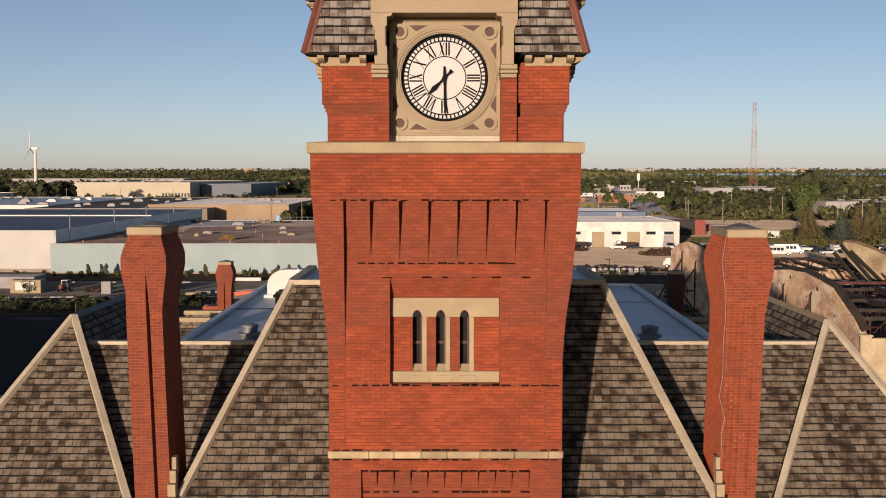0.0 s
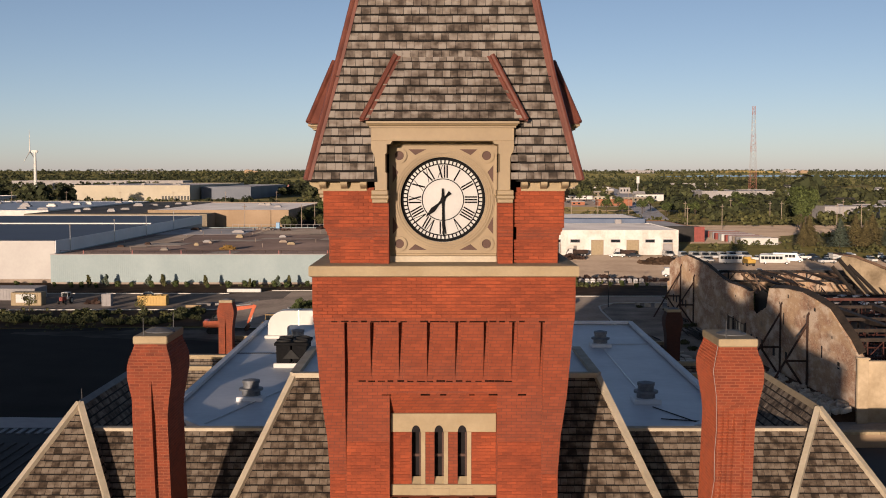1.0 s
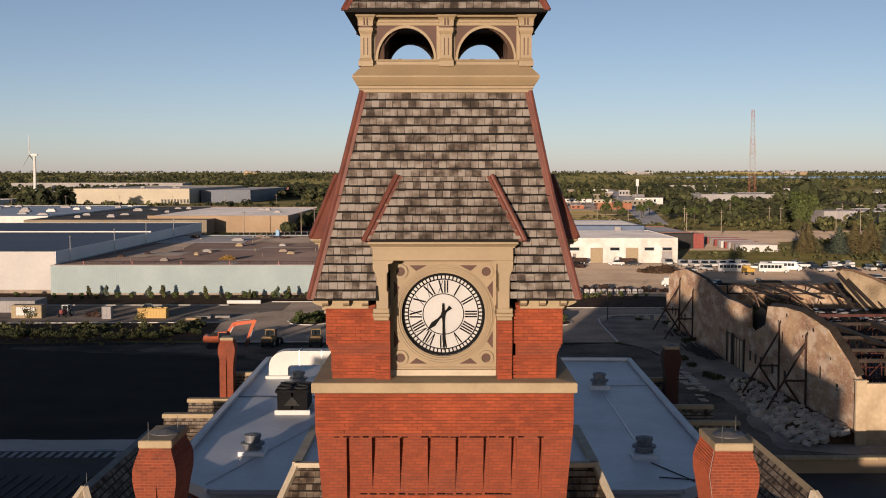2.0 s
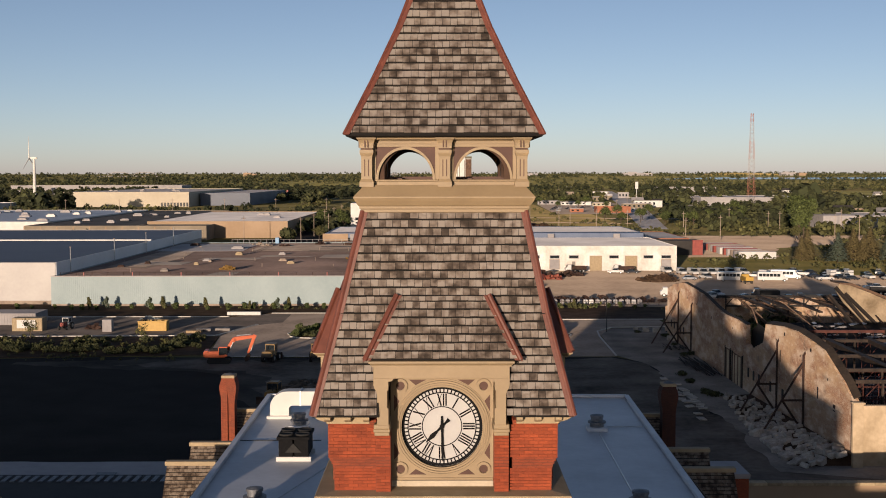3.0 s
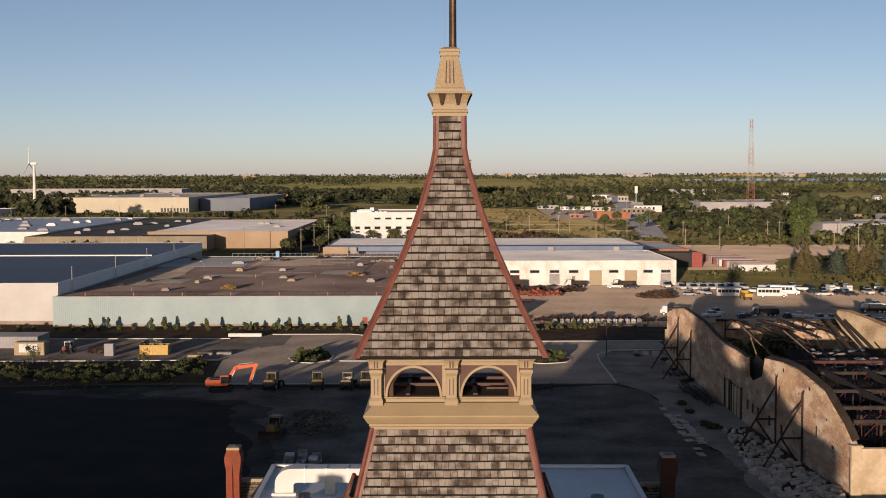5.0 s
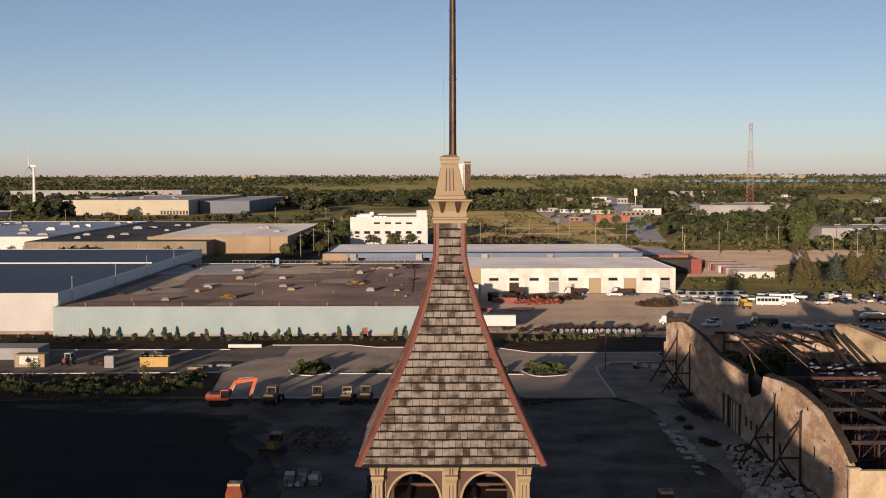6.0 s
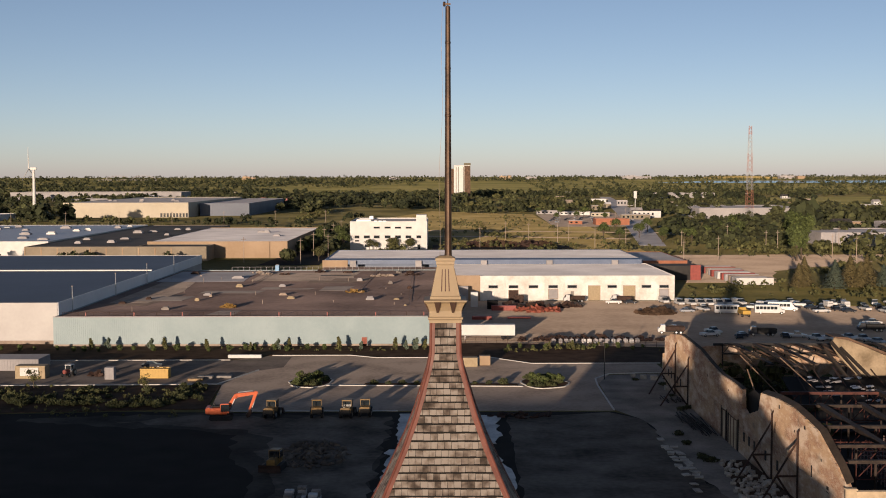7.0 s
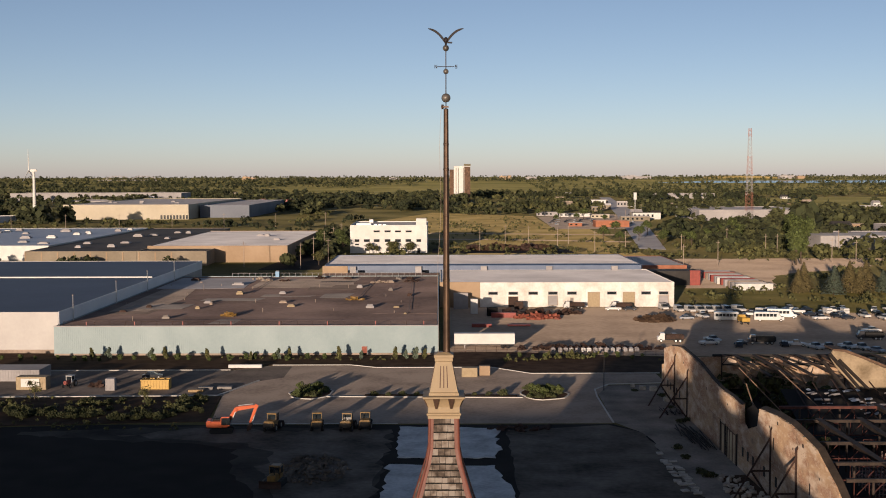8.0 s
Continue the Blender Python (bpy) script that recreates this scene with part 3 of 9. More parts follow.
# corbel table: seven brackets between narrow slots
pitch = 2 * POST / 7
bm = bmesh.new()
for i in range(7):
    u = -POST + pitch * (i + 0.5)
    b2 = bmesh.new()
    slab(b2, u - pitch / 2 + 0.06, u + pitch / 2 - 0.06, [(2.535, 23.62), (2.57, 23.75), (2.66, 24.2), (2.76, 24.6), (2.80, 24.93)], 2.3)
    for k in range(4):
        part("corbel_bracket", turned(b2, k), M_BRICK, tower)
    b2.free()
bm.free()
# recessed courses as near-black strips: their stain and shade are put into the colour
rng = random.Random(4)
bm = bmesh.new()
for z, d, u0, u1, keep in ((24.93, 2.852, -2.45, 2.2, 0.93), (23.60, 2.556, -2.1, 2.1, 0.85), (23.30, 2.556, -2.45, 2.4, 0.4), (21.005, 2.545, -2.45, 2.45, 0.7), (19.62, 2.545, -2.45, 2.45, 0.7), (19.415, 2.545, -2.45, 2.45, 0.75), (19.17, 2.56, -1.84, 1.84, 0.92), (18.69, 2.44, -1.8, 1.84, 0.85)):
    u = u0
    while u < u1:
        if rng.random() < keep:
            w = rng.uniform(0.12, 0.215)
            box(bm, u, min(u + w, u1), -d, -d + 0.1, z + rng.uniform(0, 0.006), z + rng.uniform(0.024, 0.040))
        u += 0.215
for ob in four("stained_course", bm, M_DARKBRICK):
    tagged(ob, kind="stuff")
# string course and blind arcade under it
bm = bmesh.new()
u = -2.545
while u < 2.53:
    w = min(rng.uniform(0.5, 0.95), 2.545 - u)
    bevelled(bm, u + 0.004, u + w - 0.004, -2.56, -2.45, 19.46, 19.61, 0.012)
    u += w
four_each("string_course", bm, M_STONEP, "buff stone string course")
bm = bmesh.new()
for i in range(10):
    u = -1.84 + i * 0.368
    slab(bm, u + 0.03, u + 0.338, [(2.405, 18.75), (2.46, 18.91), (2.53, 19.08), (2.54, 19.18)], 2.35)
four_each("blind_arcade", bm, M_BRICK)
# stone cornice under the clock stage
bm = bmesh.new()
loft(bm, [square(2.87, 25.90), square(2.93, 25.925), square(2.93, 26.12), square(2.91, 26.14), square(2.45, 26.17)])
part("cornice", turned(bm, 0), M_STONE, tower, "buff stone cornice")
bm.free()

# clock stage: brick corner blocks, brick piers beside the dials
STAGE = [(2.50, 26.15), (2.51, 26.70), (2.53, 26.705), (2.53, 26.775), (2.56, 26.78), (2.56, 26.85), (2.59, 26.855), (2.59, 26.925), (2.625, 26.93), (2.63, 27.79)]
bm = bmesh.new()
loft(bm, [[(-d, -d, z), (-1.525, -d, z), (-1.525, -1.6, z), (-d, -1.6, z)] for d, z in STAGE])
four("corner_block", bm, M_BRICK)
for a, b in ((-1.54, -1.20), (1.18, 1.51)):
    bm = bmesh.new()
    slab(bm, a, b, [(2.62, 26.15), (2.62, 26.75), (2.635, 26.76), (2.635, 26.83), (2.65, 26.84), (2.65, 26.91), (2.67, 26.95), (2.67, 27.5)], 1.8)
    four("brick_pier", bm, M_BRICK)
# timber dormer round each dial: corbels, shouldered posts, lintel and a deep crown moulding
DX = -0.03
bm = bmesh.new()
for q in (-1, 1):
    a, b = sorted((DX + q * 1.19, DX + q * 1.53))
    bevelled(bm, a, b, -2.78, -1.9, 27.47, 27.55, 0.01)
    bevelled(bm, a - 0.02, b + 0.02, -2.83, -1.9, 27.555, 27.63, 0.012)
    bevelled(bm, a - 0.01, b + 0.01, -2.86, -1.9, 27.635, 27.74, 0.015)
four_each("dormer_corbel", bm, M_WOOD)
bm = bmesh.new()
for q in (-1, 1):
    # slim shaft, swelling outwards to the lintel, with a cut shoulder on its inner side
    pts = [(1.46, 27.74), (1.205, 27.74), (1.205, 28.10), (1.235, 28.12), (1.235, 28.50), (1.205, 28.52), (1.205, 28.70), (1.12, 28.715), (1.08, 28.775), (1.54, 28.775), (1.54, 28.62), (1.525, 28.56), (1.48, 28.49), (1.46, 28.42)]
    pts = [(DX + q * x, -2.88, z) for x, z in pts]
    prism(bm, pts if q < 0 else pts[::-1], (0, 1.0, 0))
four_each("dormer_post", bm, M_WOOD)
bm = bmesh.new()
bevelled(bm, DX - 1.54, DX + 1.54, -2.90, -1.8, 28.775, 29.05, 0.006)
four_each("dormer_lintel", bm, M_WOOD)
bm = bmesh.new()
loft(bm, [[(DX - 1.5 - e, -2.86 - e * 1.5, z), (DX + 1.5 + e, -2.86 - e * 1.5, z), (DX + 1.5 + e, -1.8, z), (DX - 1.5 - e, -1.8, z)] for e, z in ((0.05, 29.045), (0.075, 29.05), (0.075, 29.08), (0.10, 29.095), (0.115, 29.12), (0.14, 29.135), (0.14, 29.18), (0.12, 29.185))])
four("dormer_crown", bm, M_WOOD)
# back of the dial recess in near-black: its shade is put into the colour
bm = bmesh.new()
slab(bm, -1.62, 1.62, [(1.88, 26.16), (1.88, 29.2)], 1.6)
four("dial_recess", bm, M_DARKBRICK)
bm = bmesh.new()
for a, b in ((-1.50, -1.30), (1.26, 1.44)):
    box(bm, a, b, -2.80, -1.9, 27.84, 29.1)
four_each("dormer_cheek", bm, M_WOOD)
# small brackets under the mansard eaves
bm = bmesh.new()
for u in (-2.62, -2.16, -1.74, 1.74, 2.16, 2.62):
    prism(bm, [(u - 0.07, -2.60, 27.76), (u - 0.07, -2.60, 27.915), (u - 0.07, -2.92, 27.915), (u - 0.07, -2.92, 27.86), (u - 0.07, -2.86, 27.82), (u - 0.07, -2.74, 27.78)], (0.14, 0, 0))
for a, b in ((-2.63, -1.68), (1.68, 2.63)):
    box(bm, a, b, -2.66, -2.55, 27.72, 27.91)
four_each("eave_bracket", bm, M_STONE)

# mansard roof
MANS = [(2.97, 27.93), (2.40, 30.15), (1.895, 32.36)]
bm = bmesh.new()
loft(bm, [square(2.655, 29.12)] + [square(h - 0.012, z) for h, z in MANS[1:]])
part("mansard_deck", turned(bm, 0), M_UNDER, tower)
bm.free()
bm = bmesh.new()
loft(bm, [[(-h, -h, z), (-1.45, -h, z), (-1.45, -1.6, z), (-h, -1.6, z)] for h, z in ((2.93, 27.915), (2.958, 27.93), (2.655, 29.12))])
four("eave_deck", bm, M_UNDER)


def roof_side(prof, k, pick, rng, skip=None):
    """Slates on the side k of a square roof with the outline prof of (half width, z)."""
    R = T @ Matrix.Rotation(k * math.pi / 2, 4, "Z")
    U = R.to_3x3() @ Vector((1, 0, 0))
    left = pick
    prof = [(h, lift(z)) for h, z in prof]
    for (h0, z0), (h1, z1) in zip(prof, prof[1:]):
        O = R @ Vector((0, -h0, z0)) + Vector((drift(z0), 0, 0))
        V = R.to_3x3() @ Vector((0, h0 - h1, z1 - z0))
        L = V.length
        f = lambda h, a=h0, b=h1, n=L: a + (b - a) * min(h / n, 1)
        left -= slates(tower, O, U, V, lambda h: -f(h), lambda h: f(h), L, rng, expo=L / round(L / 0.19), pick=left, skip=(lambda p, q, h, zz=z0, kk=(z1 - z0) / L: skip(p, q, zz + h * kk)) if skip else None)


def under_dormer(p, q, z):
    if z > 30.5:
        return False
    if z < 29.2:
        # cut against the posts
        return (p, min(q, DX - 1.47)) if p < 0 else (max(p, DX + 1.47), q)
    return max(abs(p), abs(q)) < 1.62 - (z - 29.2) * 0.5


rng = random.Random(11)
for k in range(4):
    roof_side(MANS, k, 300 if k == 0 else 0, rng, under_dormer)
bm = bmesh.new()
for (h0, z0), (h1, z1) in zip(MANS, MANS[1:]):
    tube(bm, (-h0, -h0, z0 + 0.03), (-h1, -h1, z1 + 0.03), 0.062, seg=8)
    prism(bm, [(-h0, -h0 - 0.035, z0 + 0.02), (-h0 + 0.12, -h0 - 0.035, z0 + 0.02), (-h1 + 0.12, -h1 - 0.035, z1), (-h1, -h1 - 0.035, z1)], (0, 0.03, 0))
    prism(bm, [(-h0 - 0.035, -h0, z0 + 0.02), (-h0 - 0.035, -h0 + 0.12, z0 + 0.02), (-h1 - 0.035, -h1 + 0.12, z1), (-h1 - 0.035, -h1, z1)], (0.03, 0, 0))
four_each("hip_cap", bm, M_HIP)

# dormer roofs: a lean-to with hipped ends
DE, DT = (1.76, 3.02, 29.20), (1.05, 2.49, 30.56)
bm = bmesh.new()
a = [(-DE[0], -DE[1], DE[2]), (DE[0], -DE[1], DE[2]), (DT[0], -DT[1] + 0.02, DT[2]), (-DT[0], -DT[1] + 0.02, DT[2])]
b = [(-DE[0], -2.2, DE[2]), (DE[0], -2.2, DE[2]), (DT[0], -1.9, DT[2]), (-DT[0], -1.9, DT[2])]
loft(bm, [[a[0], a[1], b[1], b[0]], [a[3], a[2], b[2], b[3]]])
four("dormer_deck", bm, M_UNDER)
for k in range(4):
    R = T @ Matrix.Rotation(k * math.pi / 2, 4, "Z")
    V = Vector((0, DE[1] - DT[1], DT[2] - DE[2]))
    L = V.length
    f = lambda h: DE[0] + (DT[0] - DE[0]) * h / L
    slates(tower, R @ Vector((0, -DE[1] - 0.01, DE[2])), R.to_3x3() @ Vector((1, 0, 0)), R.to_3x3() @ V, lambda h: -f(h), f, L, rng, pick=0)
bm = bmesh.new()
for s in (-1, 1):
    tube(bm, (s * DE[0], -DE[1] - 0.03, DE[2] + 0.01), (s * DT[0], -DT[1] - 0.03, DT[2] + 0.04), 0.06)
    prism(bm, [(s * DE[0], -DE[1] - 0.03, DE[2]), (s * (DE[0] - 0.14), -DE[1] - 0.03, DE[2]), (s * (DT[0] - 0.12), -DT[1] - 0.03, DT[2] + 0.02), (s * DT[0], -DT[1] - 0.03, DT[2] + 0.02)], (0, 0.03, 0))
    prism(bm, [(s * DE[0], -DE[1] - 0.03, DE[2] - 0.02), (s * DE[0], -2.2, DE[2] - 0.02), (s * DT[0], -1.9, DT[2]), (s * DT[0], -DT[1], DT[2])], (s * 0.04, 0, 0))
four_each("dormer_hip", bm, M_HIP)

# belvedere
bm = bmesh.new()
loft(bm, [square(1.90, 32.34), square(1.94, 32.36), square(1.94, 32.42), square(1.97, 32.44), square(1.97, 32.49), square(2.0, 32.51), square(2.07, 32.62), square(2.10, 32.68), square(2.10, 32.71), square(1.86, 32.97), square(1.5, 32.98)])
part("skirt", turned(bm, 0), M_WOOD, tower)
bm.free()
PW, WALL = 1.80, 1.70


def belvedere_post(cx, cy, faces):
    """A square post with a splayed foot, a bell-shaped head and a console under the eaves; faces: where it is fluted."""
    bm = bmesh.new()
    loft(bm, [square(h, z, cx, cy) for h, z in ((0.165, 32.93), (0.165, 33.04), (0.155, 33.06), (0.128, 33.11), (0.125, 33.14), (0.125, 33.56), (0.130, 33.62), (0.152, 33.68), (0.158, 33.70), (0.158, 33.765), (0.13, 33.775))])
    bm2 = bmesh.new()
    loft(bm2, [square(h, z, cx, cy) for h, z in ((0.14, 33.80), (0.160, 33.805), (0.160, 33.86), (0.168, 33.92), (0.190, 33.98), (0.225, 34.02), (0.225, 34.04))])
    bm3 = bmesh.new()
    loft(bm3, [square(0.135, 33.76, cx, cy), square(0.135, 33.81, cx, cy)])
    for fx, fy in faces:
        for d, z0, z1, o, w in ((-0.043, 33.17, 33.55, 0.122, 0.011), (0.043, 33.17, 33.55, 0.122, 0.011), (-0.034, 33.82, 34.0, 0.16, 0.013), (0.034, 33.82, 34.0, 0.16, 0.013)):
            e = 0.006 if z0 < 33.5 else 0.03
            x, y = cx + fx * o - fy * d, cy + fy * o + fx * d
            box(bm3, x - (w if fy else e), x + (w if fy else e), y - (w if fx else e), y + (w if fx else e), z0, z1)
    return (("post", bm, M_WOOD), ("console", bm2, M_WOOD), ("post_groove", bm3, M_WOODRED))


for cx, fs in ((-PW, ((0, -1), (-1, 0))), (0.01, ((0, -1),))):
    for nm, b, mt in belvedere_post(cx, -PW, fs):
        four(nm, b, mt)
bm = bmesh.new()
for q in (-1, 1):
    c, ro, ri = q * 0.905, 0.69, 0.635
    z0, rz = 33.09, 0.752
    rings = []
    for i in range(25):
        a = math.pi * i / 24
        ca, sa = math.cos(a), math.sin(a)
        rings.append([(c + ro * ca, -WALL - 0.03, z0 + rz * sa), (c + ri * ca, -WALL - 0.03, z0 + (rz - 0.06) * sa), (c + ri * ca, -WALL + 0.10, z0 + (rz - 0.06) * sa), (c + ro * ca, -WALL + 0.10, z0 + rz * sa)])
    loft(bm, rings)
    bevelled(bm, c - 0.76, c + 0.76, -WALL - 0.03, -WALL + 0.1, 32.95, 33.055, 0.008)
    bevelled(bm, c - 0.76, c + 0.76, -WALL - 0.055, -WALL + 0.1, 33.06, 33.095, 0.008)
    bevelled(bm, c - 0.76, c + 0.76, -WALL - 0.005, -WALL + 0.1, 33.835, 34.05, 0.008)
    bevelled(bm, c - 0.76, c + 0.76, -WALL - 0.05, -WALL + 0.1, 33.97, 34.045, 0.012)
    bevelled(bm, c - 0.76, c + 0.76, -WALL - 0.02, -WALL + 0.1, 33.90, 33.925, 0.006)
    for e in (-1, 1):
        bevelled(bm, c + e * 0.74 - 0.05, c + e * 0.74 + 0.05, -WALL - 0.004, -WALL + 0.09, 33.096, 33.834, 0.006)
four_each("arch", bm, M_WOOD)
bm = bmesh.new()
for q in (-1, 1):
    c = q * 0.905
    for e in (-1, 1):
        pts = [(c + e * 0.69, -WALL + 0.03, 33.834)]
        for i in range(9):
            a = math.pi / 2 * i / 8
            pts.append((c + e * 0.688 * math.cos(a), -WALL + 0.03, 33.10 + 0.73 * math.sin(a)))
        prism(bm, pts, (0, 0.05, 0))
four_each("spandrel", bm, M_WOODRED)
# russet lining behind the arches, with round-headed openings of its own
for q in (-1, 1):
    c = q * 0.83
    inner, outer = [], []
    for i in range(41):
        a = math.pi * i / 40
        x, z = math.cos(a), math.sin(a)
        inner.append((c + 0.62 * x, 33.10 + 0.69 * z))
        k = 1 / max(abs(x) / 0.80, z / 0.93)
        outer.append((c + x * k, 33.10 + z * k))
    bm = bmesh.new()
    annulus(bm, inner + [(c - 0.62, 33.095), (c + 0.62, 33.095)], outer + [(c - 0.80, 33.0), (c + 0.80, 33.0)], -WALL + 0.105, -WALL + 0.30)
    four("arch_lining", bm, M_DECK)
bm = bmesh.new()
box(bm, -1.7, 1.7, -1.7, 1.7, 34.03, 34.06)
part("belvedere_ceiling", turned(bm, 0), M_WOODRED, tower)
bm.free()
bm = bmesh.new()
box(bm, -1.66, 1.66, -1.66, 1.66, 32.96, 33.09)
part("belvedere_deck", turned(bm, 0), M_DECK, tower, "dark brown timber floor")
bm.free()
bm = bmesh.new()
for x0, x1, y0, y1, z in ((-1.5, 1.4, -0.25, -0.13, 33.16), (-1.4, 1.5, 0.7, 0.8, 33.16), (-1.1, -1.0, -1.5, 1.5, 33.13), (0.55, 0.65, -1.5, 1.5, 33.13), (-0.4, 0.5, 0.1, 0.16, 33.125), (0.9, 1.5, -0.7, -0.62, 33.135)):
    box(bm, x0, x1, y0, y1, z - 0.1, z)
for b in islands(bm):
    part("floor_beam", turned(b, 0), M_WOODRED, tower)
    b.free()

# spire
SPIRE = [(2.285, 34.10), (1.66, 35.38), (1.10, 36.62), (0.80, 37.42), (0.60, 38.08), (0.46, 38.55), (0.385, 38.95), (0.372, 39.80)]
bm = bmesh.new()
loft(bm, [square(1.75, 34.04), square(2.25, 34.06)] + [square(h - 0.012, z) for h, z in SPIRE])
part("spire_deck", turned(bm, 0), M_UNDER, tower)
bm.free()
bm = bmesh.new()
loft(bm, [square(1.95, 34.0), square(1.97, 34.06), square(1.7, 34.06)])
part("spire_soffit", turned(bm, 0), M_WOOD, tower)
bm.free()
for k in range(4):
    roof_side(SPIRE, k, 290 if k == 0 else 0, rng)
bm = bmesh.new()
for (h0, z0), (h1, z1) in zip(SPIRE, SPIRE[1:]):
    w = 0.12 if h1 > 0.5 else 0.10
    tube(bm, (-h0, -h0, z0 + 0.01), (-h1, -h1, z1 + 0.01), 0.045, seg=8)
    prism(bm, [(-h0, -h0 - 0.035, z0), (-h0 + w, -h0 - 0.035, z0), (-h1 + w, -h1 - 0.035, z1), (-h1, -h1 - 0.035, z1)], (0, 0.03, 0))
    prism(bm, [(-h0 - 0.035, -h0, z0), (-h0 - 0.035, -h0 + w, z0), (-h1 - 0.035, -h1 + w, z1), (-h1 - 0.035, -h1, z1)], (0.03, 0, 0))
four_each("spire_hip", bm, M_HIP)

# finial base: moulded block with scooped corners and a tapering pedestal
bm = bmesh.new()
loft(bm, [square(0.43, 39.76), square(0.43, 39.83), square(0.46, 39.86), square(0.46, 39.90), square(0.42, 39.92), square(0.42, 40.06), square(0.45, 40.16), square(0.50, 40.26), square(0.555, 40.31), square(0.555, 40.345), square(0.39, 40.36)])
part("finial_block", turned(bm, 0), M_WOOD, tower)
bm.free()
bm = bmesh.new()
for u in (-0.20, 0.20):
    prism(bm, [(u - 0.09, -0.57, 40.30), (u + 0.09, -0.57, 40.30), (u + 0.03, -0.44, 40.02), (u - 0.03, -0.44, 40.02)], (0, 0.05, 0))
four_each("finial_scoop", bm, M_DECK)
bm = bmesh.new()
loft(bm, [square(0.40, 40.36), square(0.40, 40.43), square(0.375, 40.45), square(0.215, 41.22), square(0.24, 41.24), square(0.24, 41.32), square(0.26, 41.34), square(0.26, 41.40), square(0.13, 41.46)])
part("finial_pedestal", turned(bm, 0), M_WOOD, tower)
bm.free()
bm = bmesh.new()
for u in (-0.1, 0, 0.1):
    prism(bm, [(u - 0.014, -0.363, 40.56), (u + 0.014, -0.363, 40.56), (u * 0.8 + 0.01, -0.245, 41.12), (u * 0.8 - 0.01, -0.245, 41.12)], (0, 0.03, 0))
four_each("finial_flute", bm, M_WOODRED)

# ---- main building ----
hall = thing("main_building", (0, 33, 0), "red brick factory office with slate pavilion roofs and stone copings", "building")
# outer wings are out of view, added at heights that shade yard and ruin
bm = bmesh.new()
for x0, x1, y0, y1, z1 in ((-6.6, -2.62, 25.4, 45, 17.0), (2.80, 6.8, 25.4, 45, 17.0), (-2.62, 2.80, 30.2, 45, 17.0), (-13.6, -6.6, 28.4, 45, 16.2), (6.8, 14.0, 28.4, 45, 16.2), (-220, -13.6, 30, 45, 15.1), (14.0, 19.0, 30, 45, 14.5), (19.0, 26.0, 30, 45, 8.0), (26.0, 90, 28, 45, 7.0), (-12.0, 12.8, 45, 79, 17.4)):
    box(bm, x0, x1, y0, y1, 0, z1)
pieces("wall", bm, M_BRICK, hall)


def slope(poly, pick, seed, skip=None, deck=True):
    """A slated plane: bottom left, bottom right, top right, top left."""
    a, b, c, d = [Vector(p) for p in poly]
    if deck:
        bm = bmesh.new()
        poly_plate(bm, [tuple(p) for p in ((a, b, c, d) if (c - d).length > 0.01 else (a, b, c))], 0.12)
        part("roof_deck", bm, M_UNDER, hall)
    u = (b - a).normalized()
    n = u.cross(((c + d) / 2 - a)).normalized()
    v = n.cross(u)
    H = (d - a).dot(v)
    le, re = (d - a).dot(u), (c - a).dot(u)
    W = (b - a).length
    slates(hall, a, u, v, lambda h: le * h / H, lambda h: W + (re - W) * h / H, H, random.Random(seed), expo=0.215, width=0.195, pick=pick, skip=skip, mats=(M_HALLSLATE, M_HALLSLATES))


def coping(p, q, w=0.17, h=0.10, name="coping", mat=None):
    bm = bmesh.new()
    p, q = Vector(p), Vector(q)
    side = (q - p).cross(Vector((0, 0, 1))).normalized() * (w / 2)
    up = side.cross(q - p).normalized() * h
    if up.z < 0:
        up = -up
    prism(bm, [p - side - up * 0.3, p + side - up * 0.3, p + side + up, p - side + up], q - p)
    part(name, bm, mat or M_PALESTONE, hall)


ZC, YC = 22.57, 31.15
# central pavilion, cut by the tower
cl, cr = -4.02, 4.23
yb = 25.4
lowz = ZC - (YC - yb)
bl, br_ = cl - 0.45 * (YC - yb), cr + 0.45 * (YC - yb)
behind = lambda p, q, h: -2.3 - bl < (p + q) / 2 < 2.5 - bl and h < 5
slope([(bl, yb, lowz), (br_, yb, lowz), (cr, YC, ZC), (cl, YC, ZC)], 300, 21, behind, deck=False)
bm = bmesh.new()
poly_plate(bm, [(bl, yb, lowz), (-2.42, yb, lowz), (-2.42, YC, ZC), (cl, YC, ZC)], 0.1)
poly_plate(bm, [(2.50, yb, lowz), (br_, yb, lowz), (cr, YC, ZC), (2.50, YC, ZC)], 0.1)
poly_plate(bm, [(-2.42, 30.2, ZC - 1.0), (2.6, 30.2, ZC - 1.0), (2.6, YC, ZC), (-2.42, YC, ZC)], 0.1)
pieces("roof_deck", bm, M_UNDER, hall)
slope([(br_, yb, lowz), (br_, 40, lowz), (cr, 36, ZC), (cr, YC, ZC)], 0, 22)
slope([(bl, 40, lowz), (bl, yb, lowz), (cl, YC, ZC), (cl, 36, ZC)], 0, 23)
bm = bmesh.new()
box(bm, cl, cr, YC, 36, ZC - 0.3, ZC - 0.02)
part("roof_deck", bm, M_MEMBRANE, hall)
coping((bl, yb, lowz), (cl, YC, ZC))
coping((br_, yb, lowz), (cr, YC, ZC))
coping((cl - 0.05, YC, ZC), (-2.3, YC, ZC), 0.25)
coping((cr + 0.05, YC, ZC), (2.5, YC, ZC), 0.25)
coping((cl, YC, ZC), (cl, 36, ZC), 0.25)
coping((cr, YC, ZC), (cr, 36, ZC), 0.25)

